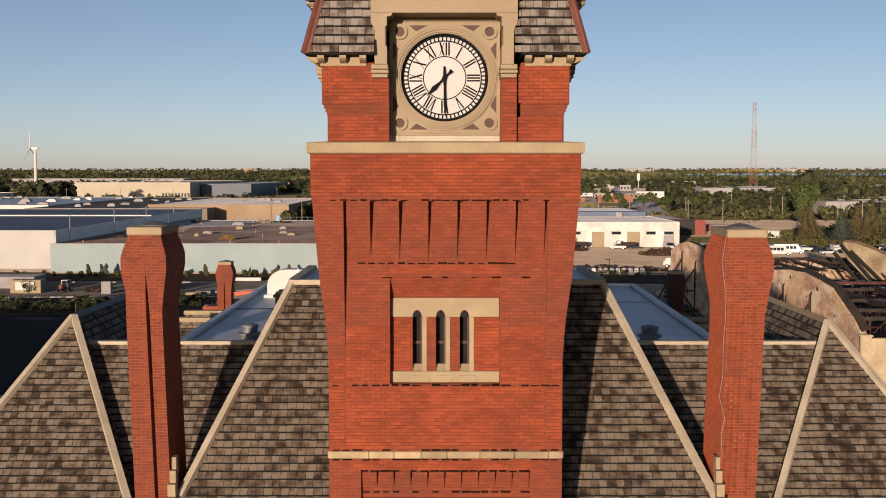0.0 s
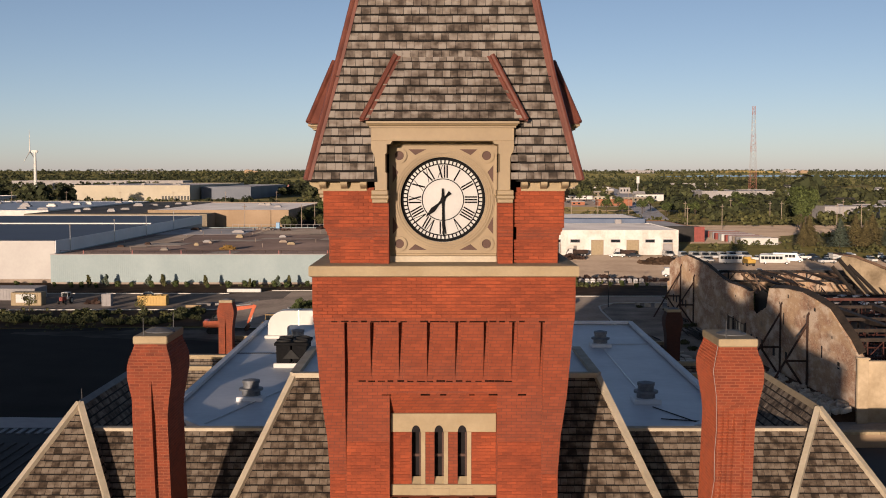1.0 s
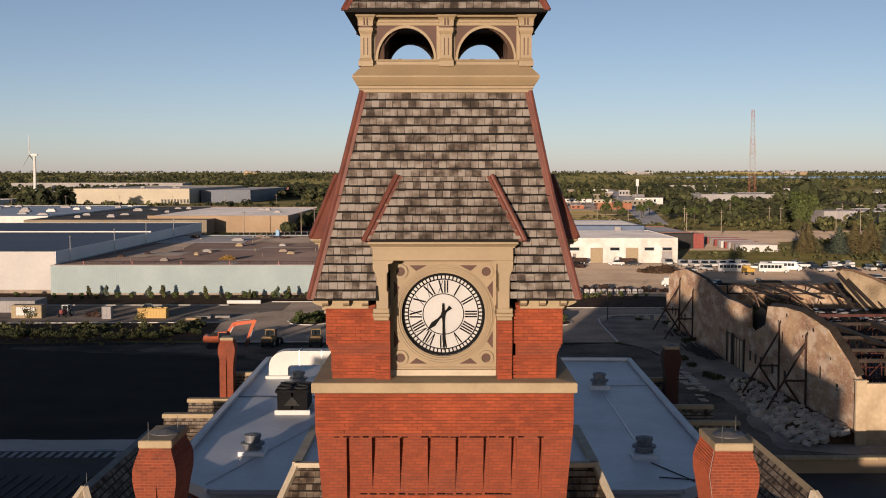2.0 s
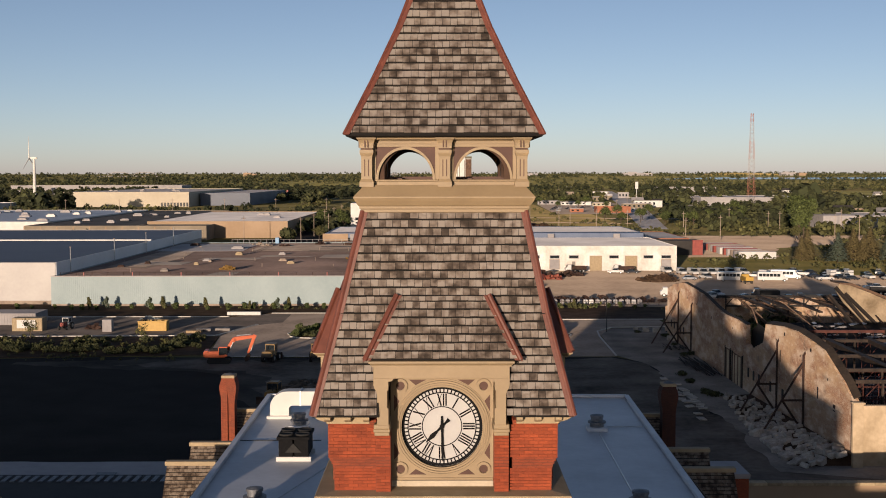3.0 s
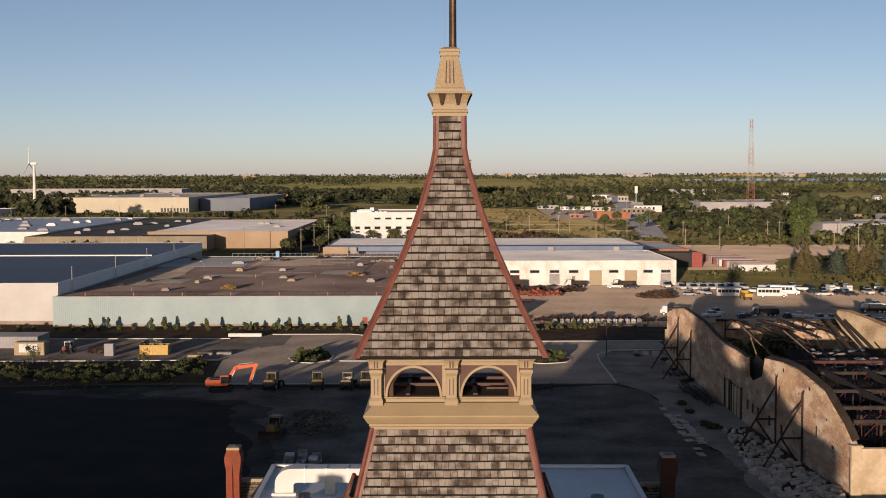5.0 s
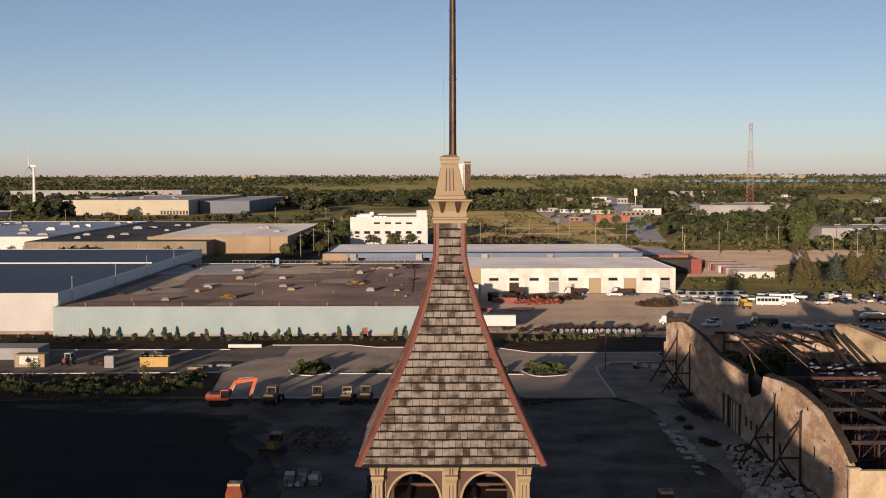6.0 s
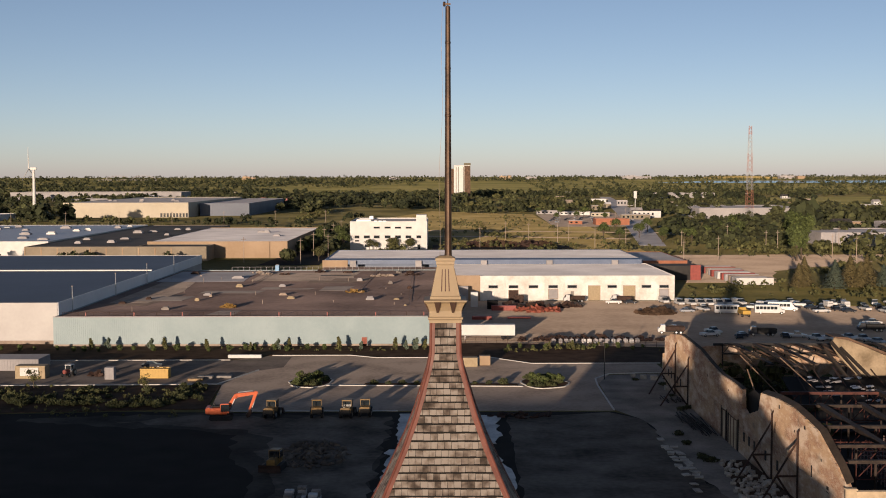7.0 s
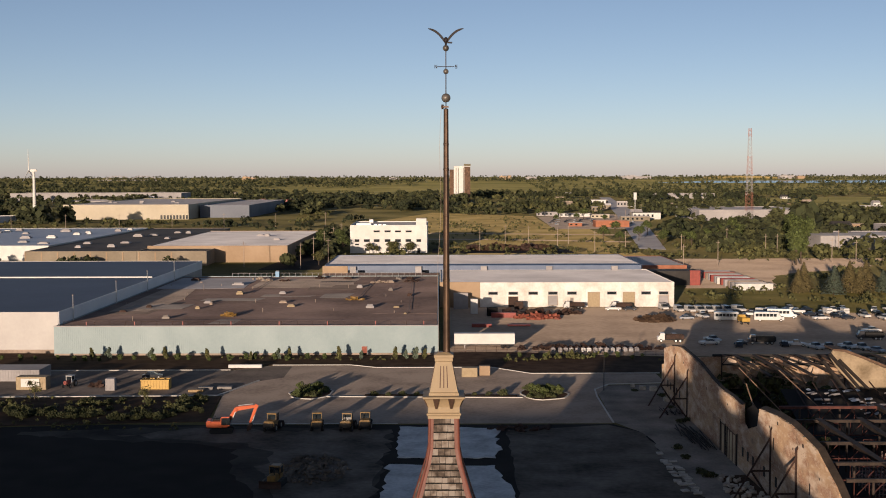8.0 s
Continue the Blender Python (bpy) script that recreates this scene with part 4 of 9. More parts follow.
# side pavilions: hipped fronts, ridges that run back
for s, ax, azz in ((-1, -10.48, 21.42), (1, 10.92, 21.28)):
    ay, YB = 33.0, 40.5
    y0 = 28.0
    z0 = azz - (ay - y0)
    w = 0.62 * (ay - y0)
    slope([(ax - w, y0, z0), (ax + w, y0, z0), (ax, ay, azz), (ax, ay, azz)], 300, 30 + s)
    slope([(ax + w, y0, z0), (ax + w, YB, z0), (ax, YB, azz), (ax, ay, azz)], 0, 33 + s)
    slope([(ax - w, YB, z0), (ax - w, y0, z0), (ax, ay, azz), (ax, YB, azz)], 0, 36 + s)
    coping((ax - w, y0, z0), (ax, ay, azz + 0.02), 0.17)
    coping((ax + w, y0, z0), (ax, ay, azz + 0.02), 0.17)
    bm = bmesh.new()
    prism(bm, [(ax - 0.12, ay, azz - 0.02), (ax + 0.12, ay, azz - 0.02), (ax, ay, azz + 0.12)], (0, YB - ay, 0))
    # dark cap on the shaded ridge, tan on the lit: light put into colour
    part("ridge_cap", bm, M_LEAD if s < 0 else M_STONE, hall)
    if s < 0:
        bm = bmesh.new()
        tube(bm, (ax, ay + 0.2, azz + 0.05), (ax, ay + 0.2, azz + 0.42), 0.01, 0.005, 6)
        part("lightning_rod", bm, M_LEAD, hall)

# main slope between the pavilions, with its stone parapet
PZ, PY = 20.70, 32.9
for x0, x1, sd in ((-10.2, -3.6, 41), (3.7, 10.6, 42)):
    slope([(x0, 28.0, PZ - 4.9), (x1, 28.0, PZ - 4.9), (x1, PY, PZ), (x0, PY, PZ)], 300, sd)
    bm = bmesh.new()
    bevelled(bm, x0, x1, PY - 0.05, PY + 0.25, PZ - 0.12, PZ + 0.06, 0.015)
    part("parapet", bm, M_PALESTONE, hall)
    bm = bmesh.new()
    box(bm, x0, x1, PY, PY + 0.22, 16.5, PZ - 0.12)
    part("parapet_back", bm, M_BRICK, hall)

# rear wing: pale flat roof with a low kerb, slated sides
FZ = 17.8
FLAT = [(-9.3, 45.4), (9.6, 45.4), (12.2, 48.2), (12.85, 79), (-12.0, 79.5), (-11.7, 48.6)]
bm = bmesh.new()
prism(bm, [(x, y, FZ - 0.35) for x, y in FLAT], (0, 0, 0.35))
part("flat_roof", bm, M_MEMBRANE, hall, "pale grey membrane roof")
for (p, q) in zip(FLAT, FLAT[1:] + FLAT[:1]):
    coping((*p, FZ + 0.1), (*q, FZ + 0.1), 0.3, 0.14, "roof_kerb", M_MEMBRANE)
slope([(-15.2, 79.5, 13.6), (-15.2, 45, 13.6), (-12.0, 47, FZ), (-12.2, 79.5, FZ)], 0, 51)
slope([(16.0, 45, 13.6), (16.0, 79, 13.6), (13.0, 79, FZ), (12.5, 47, FZ)], 0, 52)


# ---- tower clock, one on each side ----
def build_clock():
    """The dial about the origin of its face: x across, z up, front towards -y."""
    ob = thing("tower_clock", (0, 0, 0), "round white clock with black roman numerals in a tan frame", "clock", "clocks of the tower")
    H, W = 1.24, 1.245
    bm = bmesh.new()
    # square surround with a round hole
    n = 64
    edge, inner = [], []
    for i in range(n):
        a = 2 * math.pi * i / n
        c, s_ = math.cos(a), math.sin(a)
        k = min(W / abs(c) if abs(c) > 1e-6 else 9, H / abs(s_) if abs(s_) > 1e-6 else 9)
        edge.append((c * k, s_ * k))
        inner.append((c * 1.0, s_ * 1.0))
    # true corners
    for j, (sx, sz) in enumerate(((1, 1), (-1, 1), (-1, -1), (1, -1))):
        a = math.atan2(sz * H, sx * W) % (2 * math.pi)
        edge[round(a / (2 * math.pi) * n) % n] = (sx * W, sz * H)
    annulus(bm, inner, edge, 0.0, 0.12)
    part("surround", bm, M_WOOD, ob)
    for r0, r1, y in ((0.985, 1.015, -0.035), (1.015, 1.045, -0.075), (1.045, 1.07, -0.05), (1.07, 1.10, -0.09), (1.10, 1.125, -0.06), (1.125, 1.155, -0.08), (1.155, 1.19, -0.03)):
        bm = bmesh.new()
        ring(bm, r0 + 0.001, r1 - 0.001, y, 0.0, 0, 0)
        part("moulding", bm, M_WOOD, ob)
    for sx in (-1, 1):
        for sz in (-1, 1):
            cx, cz = sx * 1.008, sz * 1.019
            bm = bmesh.new()
            ring(bm, 0.108, 0.175, -0.06, 0.0, cx, cz, 24)
            part("corner_ring", bm, M_WOOD, ob)
            bm = bmesh.new()
            ring(bm, 0.0001, 0.105, -0.006, 0.0, cx, cz, 24)
            part("corner_disc", bm, M_WOODRED, ob, "russet disc")
            for pts in ([(0.80, 1.165), (0.38, 1.165), (0.64, 1.03)], [(1.165, 0.80), (1.165, 0.38), (1.03, 0.64)]):
                bm = bmesh.new()
                prism(bm, [(sx * x, -0.006, sz * z) for x, z in pts], (0, 0.02, 0))
                part("spandrel", bm, M_WOODRED, ob, "russet corner panel")
    for nm, z0, z1, y, mt in (("rail", -1.30, -1.242, -0.012, M_WOOD), ("rail", 1.242, 1.36, -0.02, M_WOOD), ("sill", -1.46, -1.302, -0.06, M_PALESTONE)):
        bm = bmesh.new()
        bevelled(bm, -W, W, y, 0.1, z0, z1, 0.01)
        part(nm, bm, mt, ob)
    bm = bmesh.new()
    ring(bm, 0.0001, 0.99, 0.03, 0.06, 0, 0)
    part("dial", bm, M_DIAL, ob, "white dial")
    for r0, r1 in ((0.915, 0.985), (0.815, 0.842), (0.47, 0.492)):
        bm = bmesh.new()
        ring(bm, r0, r1, 0.018, 0.031, 0, 0)
        part("dial_ring", bm, M_BLACK, ob)
    bm = bmesh.new()
    for i in range(60):
        b2 = bmesh.new()
        box(b2, -0.016, 0.016, 0.02, 0.031, 0.838, 0.918)
        join(bm, b2, Matrix.Rotation(2 * math.pi * (i + 0.5) / 60, 4, "Y"))
    tagged(part("minute_track", bm, M_BLACK, ob), kind="stuff")
    glyphs = {1: "I", 2: "II", 3: "III", 4: "IIII", 5: "V", 6: "VI", 7: "VII", 8: "VIII", 9: "IX", 10: "X", 11: "XI", 12: "XII"}
    r0, r1 = 0.505, 0.80
    for hr, text in glyphs.items():
        b2 = bmesh.new()
        adv = {"I": 0.062, "V": 0.125, "X": 0.135}
        x = -sum(adv[c] for c in text) / 2
        for c in text:
            w = adv[c]
            m = x + w / 2
            if c == "I":
                box(b2, m - 0.017, m + 0.017, 0.015, 0.031, r0, r1)
            elif c == "V":
                prism(b2, [(m - 0.058, 0.015, r1), (m - 0.022, 0.015, r1), (m + 0.016, 0.015, r0), (m - 0.01, 0.015, r0)], (0, 0.016, 0))
                prism(b2, [(m + 0.04, 0.0152, r1), (m + 0.054, 0.0152, r1), (m + 0.014, 0.0152, r0), (m - 0.002, 0.0152, r0)], (0, 0.016, 0))
            else:
                prism(b2, [(m - 0.06, 0.015, r1), (m - 0.022, 0.015, r1), (m + 0.06, 0.015, r0), (m + 0.022, 0.015, r0)], (0, 0.016, 0))
                prism(b2, [(m + 0.045, 0.0152, r1), (m + 0.06, 0.0152, r1), (m - 0.045, 0.0152, r0), (m - 0.06, 0.0152, r0)], (0, 0.016, 0))
            x += w
        bmesh.ops.transform(b2, matrix=Matrix.Rotation(2 * math.pi * hr / 12, 4, "Y"), verts=b2.verts[:])
        part("numeral", b2, M_BLACK, ob)
    bm = bmesh.new()
    prism(bm, [(-0.022, -0.03, -0.26), (0.022, -0.03, -0.26), (0.04, -0.03, 0.0), (0.026, -0.03, 0.2), (0.034, -0.03, 0.6), (0.006, -0.03, 0.86), (-0.006, -0.03, 0.86), (-0.034, -0.03, 0.6), (-0.026, -0.03, 0.2), (-0.04, -0.03, 0.0)], (0, 0.015, 0))
    bmesh.ops.transform(bm, matrix=Matrix.Rotation(radians(179), 4, "Y"), verts=bm.verts[:])
    part("minute_pointer", bm, M_BLACK, ob)
    bm = bmesh.new()
    prism(bm, [(-0.05, -0.012, -0.24), (0.05, -0.012, -0.24), (0.025, -0.012, -0.12), (0.035, -0.012, 0.0), (0.025, -0.012, 0.15), (0.06, -0.012, 0.33), (0.006, -0.012, 0.56), (-0.006, -0.012, 0.56), (-0.06, -0.012, 0.33), (-0.025, -0.012, 0.15), (-0.035, -0.012, 0.0), (-0.025, -0.012, -0.12)], (0, 0.015, 0))
    bmesh.ops.transform(bm, matrix=Matrix.Rotation(radians(225), 4, "Y"), verts=bm.verts[:])
    part("hour_pointer", bm, M_BLACK, ob)
    bm = bmesh.new()
    b2 = bmesh.new()
    lathe(b2, [(0.05, -0.045), (0.06, 0.0)], seg=16)
    join(bm, b2, Matrix.Rotation(radians(-90), 4, "X"))
    part("hub", bm, M_BLACK, ob)
    # the dial sits deep behind its ring of mouldings
    for c in ob.children:
        if c.name.split(".")[0] in ("dial", "dial_ring", "minute_track", "numeral", "minute_pointer", "hour_pointer", "hub"):
            c.matrix_basis = Matrix.Translation((0, 0.085, 0))
    return ob


clock = build_clock()
CLOCK_AT = Matrix.Translation((-0.02, -2.10 * SLIM, 27.522)) @ Matrix.Scale(0.939, 4)
clock.matrix_basis = T @ CLOCK_AT
for k in (1, 2, 3):
    copy_thing(clock, T @ Matrix.Rotation(k * math.pi / 2, 4, "Z") @ CLOCK_AT)

# ---- weather vane on the spire ----
VX = 0.17
vane = thing("weather_vane", (VX, AY, 41.44), "dark bronze mast with metal balls and a compass vane", "weather vane")
bm = bmesh.new()
lathe(bm, [(0.10, 41.40), (0.10, 41.5), (0.092, 41.6), (0.085, 43.5), (0.072, 46.0), (0.062, 47.86), (0.03, 47.88)], VX, AY, 14)
part("mast", bm, M_BRONZE, vane)
for z, r in ((43.4, 0.094), (45.1, 0.084), (46.3, 0.078), (46.95, 0.074)):
    bm = bmesh.new()
    lathe(bm, [(r - 0.01, z - 0.03), (r, z - 0.02), (r, z + 0.02), (r - 0.01, z + 0.03)], VX, AY, 14)
    part("collar", bm, M_BRONZE, vane)
bm = bmesh.new()
tube(bm, (VX, AY, 47.8), (VX, AY, 49.5), 0.013)
part("rod", bm, M_BRONZE, vane)
for z, r in ((48.15, 0.118), (48.83, 0.07), (49.43, 0.082)):
    bm = bmesh.new()
    ball(bm, (VX, AY, z), r, 20, 12)
    part("ball", bm, M_BALL, vane, "tarnished metal ball")
bm = bmesh.new()
tube(bm, (VX - 0.22, AY, 48.955), (VX + 0.22, AY, 48.955), 0.009)
tube(bm, (VX, AY - 0.22, 48.955), (VX, AY + 0.22, 48.955), 0.009)
pieces("compass_arm", bm, M_BRONZE, vane)
bm = bmesh.new()
for s in (-1, 1):
    box(bm, VX - 0.26 + s * 0.026 - 0.008, VX - 0.26 + s * 0.026 + 0.008, AY - 0.01, AY + 0.01, 48.91, 49.0)
prism(bm, [(VX - 0.294, AY - 0.009, 49.0), (VX - 0.278, AY - 0.009, 49.0), (VX - 0.226, AY - 0.009, 48.91), (VX - 0.242, AY - 0.009, 48.91)], (0, 0.018, 0))
part("letter_n", bm, M_PATINA, vane)
bm = bmesh.new()
for x0, x1, z0, z1 in ((0, 0.06, 0.074, 0.09), (0, 0.016, 0.045, 0.074), (0, 0.06, 0.037, 0.053), (0.044, 0.06, 0.016, 0.037), (0, 0.06, 0, 0.016)):
    box(bm, VX + 0.235 + x0, VX + 0.235 + x1, AY - 0.01, AY + 0.01, 48.91 + z0, 48.91 + z1)
part("letter_s", bm, M_PATINA, vane)
# spread-winged figure, one plain shape
bm = bmesh.new()
lathe(bm, [(0.02, 49.49), (0.03, 49.55), (0.06, 49.61), (0.055, 49.67), (0.03, 49.71)], VX, AY, 10)
for s in (-1, 1):
    prev = None
    for i in range(7):
        t = i / 6
        x = s * (0.04 + 0.42 * t)
        z = 49.67 + 0.27 * (1 - (1 - t) ** 2.2)
        w = 0.085 * (1 - t) ** 0.6 + 0.012
        cur = [(VX + x, AY - 0.02, z), (VX + x, AY + 0.03, z), (VX + x, AY + 0.03, z - w), (VX + x, AY - 0.02, z - w)]
        if prev:
            loft(bm, [prev, cur])
        prev = cur
prism(bm, [(VX + 0.02, AY - 0.03, 49.60), (VX + 0.17, AY - 0.03, 49.585), (VX + 0.15, AY - 0.03, 49.55), (VX + 0.03, AY - 0.03, 49.56)], (0, 0.06, 0))
part("bird_figure", bm, M_PATINA, vane)
bm = bmesh.new()
box(bm, VX - 0.11, VX + 0.07, AY - 0.03, AY + 0.03, 47.90, 47.94)
lathe(bm, [(0.02, 47.86), (0.04, 47.9), (0.03, 47.98)], VX - 0.09, AY, 8)
part("pulley", bm, M_BRONZE, vane)
bm = bmesh.new()
p = None
for i in range(15):
    z = 47.9 - i * 0.5
    q = (VX - 0.12 - 0.13 * (i / 14) - 0.03 * math.sin(i * 0.9), AY - 0.05, z)
    if p:
        tube(bm, p, q, 0.0035, seg=5)
    p = q
tagged(part("halyard", bm, M_CONC, vane), kind="stuff")


# ---- chimneys ----
def chimney(name, x0, x1, y0, depth, top, foot, label, groove=None, rods=True, teeth=(), mat=M_CHBRICK, lean=0.0):
    """A corbelled brick stack with a stone cap. groove: where the slot in its front begins, from the left."""
    ob = thing(name, ((x0 + x1) / 2, y0 + depth / 2, foot), label, "chimney", "chimneys")
    y1 = y0 + depth
    bm = bmesh.new()
    OUT = [(top - 0.19, 0.0), (top - 0.32, 0.03), (top - 0.45, 0.08), (top - 0.58, 0.12), (top - 0.70, 0.145), (top - 0.98, 0.145), (top - 1.15, 0.12), (top - 1.35, 0.085), (top - 1.6, 0.045), (top - 2.0, 0.0), (foot, 0.0)]
    # stepped corbels read as fine courses
    rings = []
    off = lambda z: lean * max(0.0, top - 1.8 - z)
    for (za, oa), (zb_, ob_) in zip(OUT, OUT[1:]):
        n = max(1, round((za - zb_) / 0.075)) if abs(oa - ob_) > 0.004 else 1
        for i in range(n):
            o = oa + (ob_ - oa) * (i + 0.5) / n if n > 1 else max(oa, ob_)
            for z in (za - (za - zb_) * i / n, za - (za - zb_) * (i + 1) / n):
                rings.append([(x + off(z), y, z) for x, y in ((x0 - o, y0 - o), (x1 + o, y0 - o), (x1 + o, y1 + o), (x0 - o, y1 + o))])
    loft(bm, rings[::-1])
    part("shaft", bm, mat, ob)
    if groove:
        a, b = x0 - 0.02, x0 + groove
        bm = bmesh.new()
        loft(bm, [[(x + off(z), y, z) for x, y in ((a - o + 0.14, y0 - o), (b, y0 - o), (b, y0 + 0.02), (a - o + 0.14, y0 + 0.02))] for z, o in ((foot, 0.16), (top - 2.3, 0.16), (top - 1.7, 0.155), (top - 1.05, 0.15))])
        part("pilaster", bm, mat, ob)
    for u in teeth:
        # a column of brick ends set on edge
        bm = bmesh.new()
        z = foot + 2.5
        while z < top - 1.0:
            o = 0.16 if u < (groove or 0) else 0.02
            prism(bm, [(x0 + u - 0.045 + off(z), y0 - o + 0.02, z), (x0 + u + 0.045 + off(z), y0 - o + 0.02, z), (x0 + u + off(z), y0 - o - 0.04, z)], (0, 0, 0.05))
            z += 0.0715
        tagged(part("dogtooth", bm, mat, ob), kind="stuff")
    bm = bmesh.new()
    bevelled(bm, x0 - 0.03, x1 + 0.03, y0 - 0.03, y1 + 0.03, top - 0.19, top, 0.025)
    part("cap", bm, M_STONE, ob, "buff stone cap")
    bm = bmesh.new()
    lathe(bm, [(0.36, top - 0.01), (0.36, top + 0.02), (0.1, top + 0.10), (0.02, top + 0.11)], (x0 + x1) / 2 + 0.04, (y0 + y1) / 2, 16)
    part("cowl", bm, M_LEAD, ob, "grey metal cowl")
    if rods:
        for x, y in ((x0 + 0.18, y0 + 0.15), (x1 - 0.1, y1 - 0.5)):
            bm = bmesh.new()
            tube(bm, (x, y, top - 0.02), (x, y, top + 0.42), 0.009, 0.005, 6)
            part("lightning_rod", bm, M_LEAD, ob)
    return ob


chimney("chimney", -7.23, -6.48, 26.8, 1.7, 24.27, 15.6, "tall corbelled red brick chimney with a buff stone cap", 0.42, lean=0.032)
chimney("chimney", 6.53, 7.40, 26.7, 1.7, 24.22, 15.6, "tall corbelled red brick chimney with a loose white cable", None, True, (0.10, 0.22, 0.36, 0.62), lean=-0.034)
chimney("chimney", -15.05, -14.2, 78, 1.0, 19.58, 12, "red brick chimney at the far corner of the rear wing", 0.4, False)
# this stack takes the brick with shade in its colour
chimney("chimney", 15.2, 16.1, 78, 1.0, 18.95, 12, "dark shaded brick chimney on the rear wing", None, False, (), M_SHADEBRICK)
chimney("chimney", -16.9, -15.6, 38, 1.4, 21.9, 9, "dark brick chimney beyond the side pavilion", None, False)

# stone flashing steps where the stacks leave the roof, and the cable on one stack
for s, x in ((-1, -6.22), (1, 6.36)):
    ob = thing("step_flashing", (x, 26.6, 17.5), "stepped buff flashing at the foot of a chimney", "flashing")
    bm = bmesh.new()
    for i in range(4):
        zt = 18.95 - i * 0.28
        box(bm, x - 0.05 - 0.02 * i, x + 0.05 + 0.02 * i, 26.66 - i * 0.15, 26.9 - i * 0.15, zt - 0.4, zt)
    pieces("step", bm, M_STONE, ob)
cable = bpy.data.curves.new("cable", "CURVE")
cable.dimensions, cable.bevel_depth = "3D", 0.005
sp = cable.splines.new("POLY")
cp = [(6.44, 24.1), (6.34, 23.5), (6.42, 22.9), (6.44, 22.2), (6.40, 21.6), (6.40, 20.9), (6.33, 20.4), (6.46, 19.9), (6.38, 19.5), (6.42, 19.0)]
sp.points.add(len(cp) - 1)
for pnt, (x, z) in zip(sp.points, cp):
    pnt.co = (x, 26.50, z, 1)
cable.materials.append(M_LAV)
tagged(new("loose_cable", cable), "thin white cable hanging down the side of a chimney", "cable")


# ---- things on the flat roof ----
def roof_vent(x, y, s=1.0, q=0.76):
    ob = thing("roof_vent", (x, y, FZ), "round galvanised roof ventilator on a square curb", "vent", "roof ventilators")
    bm = bmesh.new()
    bevelled(bm, x - 0.6 * s, x + 0.6 * s, y - 0.6 * s, y + 0.6 * s, FZ, FZ + 0.3 * s * q, 0.03)
    part("curb", bm, M_MEMBRANE, ob)
    bm = bmesh.new()
    lathe(bm, [(0.42 * s, FZ + 0.3 * s * q), (0.42 * s, FZ + 0.55 * s * q), (0.55 * s, FZ + 0.6 * s * q), (0.55 * s, FZ + 0.72 * s * q), (0.4 * s, FZ + 0.75 * s * q)], x, y)
    part("drum", bm, M_VENT, ob)
    bm = bmesh.new()
    lathe(bm, [(0.36 * s, FZ + 0.75 * s * q), (0.36 * s, FZ + 1.02 * s * q), (0.40 * s, FZ + 1.04 * s * q), (0.40 * s, FZ + 1.2 * s * q), (0.1 * s, FZ + 1.28 * s * q)], x, y)
    part("hood", bm, M_VENT, ob)


for x, y in ((-8.7, 52.3), (9.2, 51.7), (9.45, 68.8), (-8.7, 69.5)):
    roof_vent(x, y)
unit = thing("cooling_unit", (-8.0, 61.9, FZ), "black rooftop cooling unit on white sleepers", "air conditioner")
bm = bmesh.new()
for a, b in ((-8.8, -8.05), (-7.95, -7.2)):
    prism(bm, [(a, 61.1, FZ + 0.25), (b, 61.1, FZ + 0.25), (b + 0.0, 61.0, FZ + 1.2), (a, 61.0, FZ + 1.2)], (0, 2.2, 0))
pieces("casing", bm, M_BLACK, unit)
bm = bmesh.new()
bevelled(bm, -8.9, -7.1, 60.9, 63.3, FZ + 1.2, FZ + 1.36, 0.03)
part("fan_deck", bm, M_BLACK, unit)
for x in (-8.45, -7.55):
    for y in (61.5, 62.6):
        bm = bmesh.new()
        lathe(bm, [(0.38, FZ + 1.36), (0.40, FZ + 1.46), (0.34, FZ + 1.46), (0.30, FZ + 1.40)], x, y)
        part("fan_ring", bm, M_TYRE, unit)
for y in (61.0, 62.9):
    bm = bmesh.new()
    bevelled(bm, -8.95, -7.05, y, y + 0.25, FZ, FZ + 0.25, 0.02)
    part("sleeper", bm, M_WHITE, unit)
bm = bmesh.new()
prism(bm, [(-8.45, 60.98, FZ + 0.5), (-7.55, 60.98, FZ + 0.5), (-8.0, 60.96, FZ + 1.0)], (0, 0.03, 0))
part("coil_panel", bm, M_TYRE, unit)
duct = thing("roof_duct", (-10.3, 72.7, FZ), "cream square duct that bends over the flat roof", "duct")
bm = bmesh.new()
arc = [(-10.9, FZ), (-10.9, FZ + 0.75)] + [(-10.9 + 1.1 * (1 - math.cos(a)), FZ + 0.75 + 1.0 * math.sin(a)) for a in [math.pi / 2 * i / 7 for i in range(1, 8)]] + [(-2.0, FZ + 1.75)]
inn = [(-9.7, FZ), (-9.7, FZ + 0.6)] + [(-9.7 + 0.25 * (1 - math.cos(a)), FZ + 0.6 + 0.25 * math.sin(a)) for a in [math.pi / 2 * i / 7 for i in range(1, 8)]] + [(-2.0, FZ + 0.85)]
loft(bm, [[(ax_, 72.2, az_), (bx, 72.2, bz), (bx, 73.3, bz), (ax_, 73.3, az_)] for (ax_, az_), (bx, bz) in zip(arc, inn)])
part("duct_body", bm, M_WHITE, duct)
bm = bmesh.new()
bevelled(bm, -11.1, -9.5, 72.0, 73.5, FZ, FZ + 0.2, 0.03)
part("curb", bm, M_WHITE, duct)
for x in (-9.0, -7.6, -6.2):
    bm = bmesh.new()
    box(bm, x, x + 0.06, 72.17, 73.33, FZ + 0.82, FZ + 1.79)
    part("seam", bm, M_STEEL, duct)
bm = bmesh.new()
bevelled(bm, -7.7, -7.0, 72.3, 73.2, FZ, FZ + 0.85, 0.03)
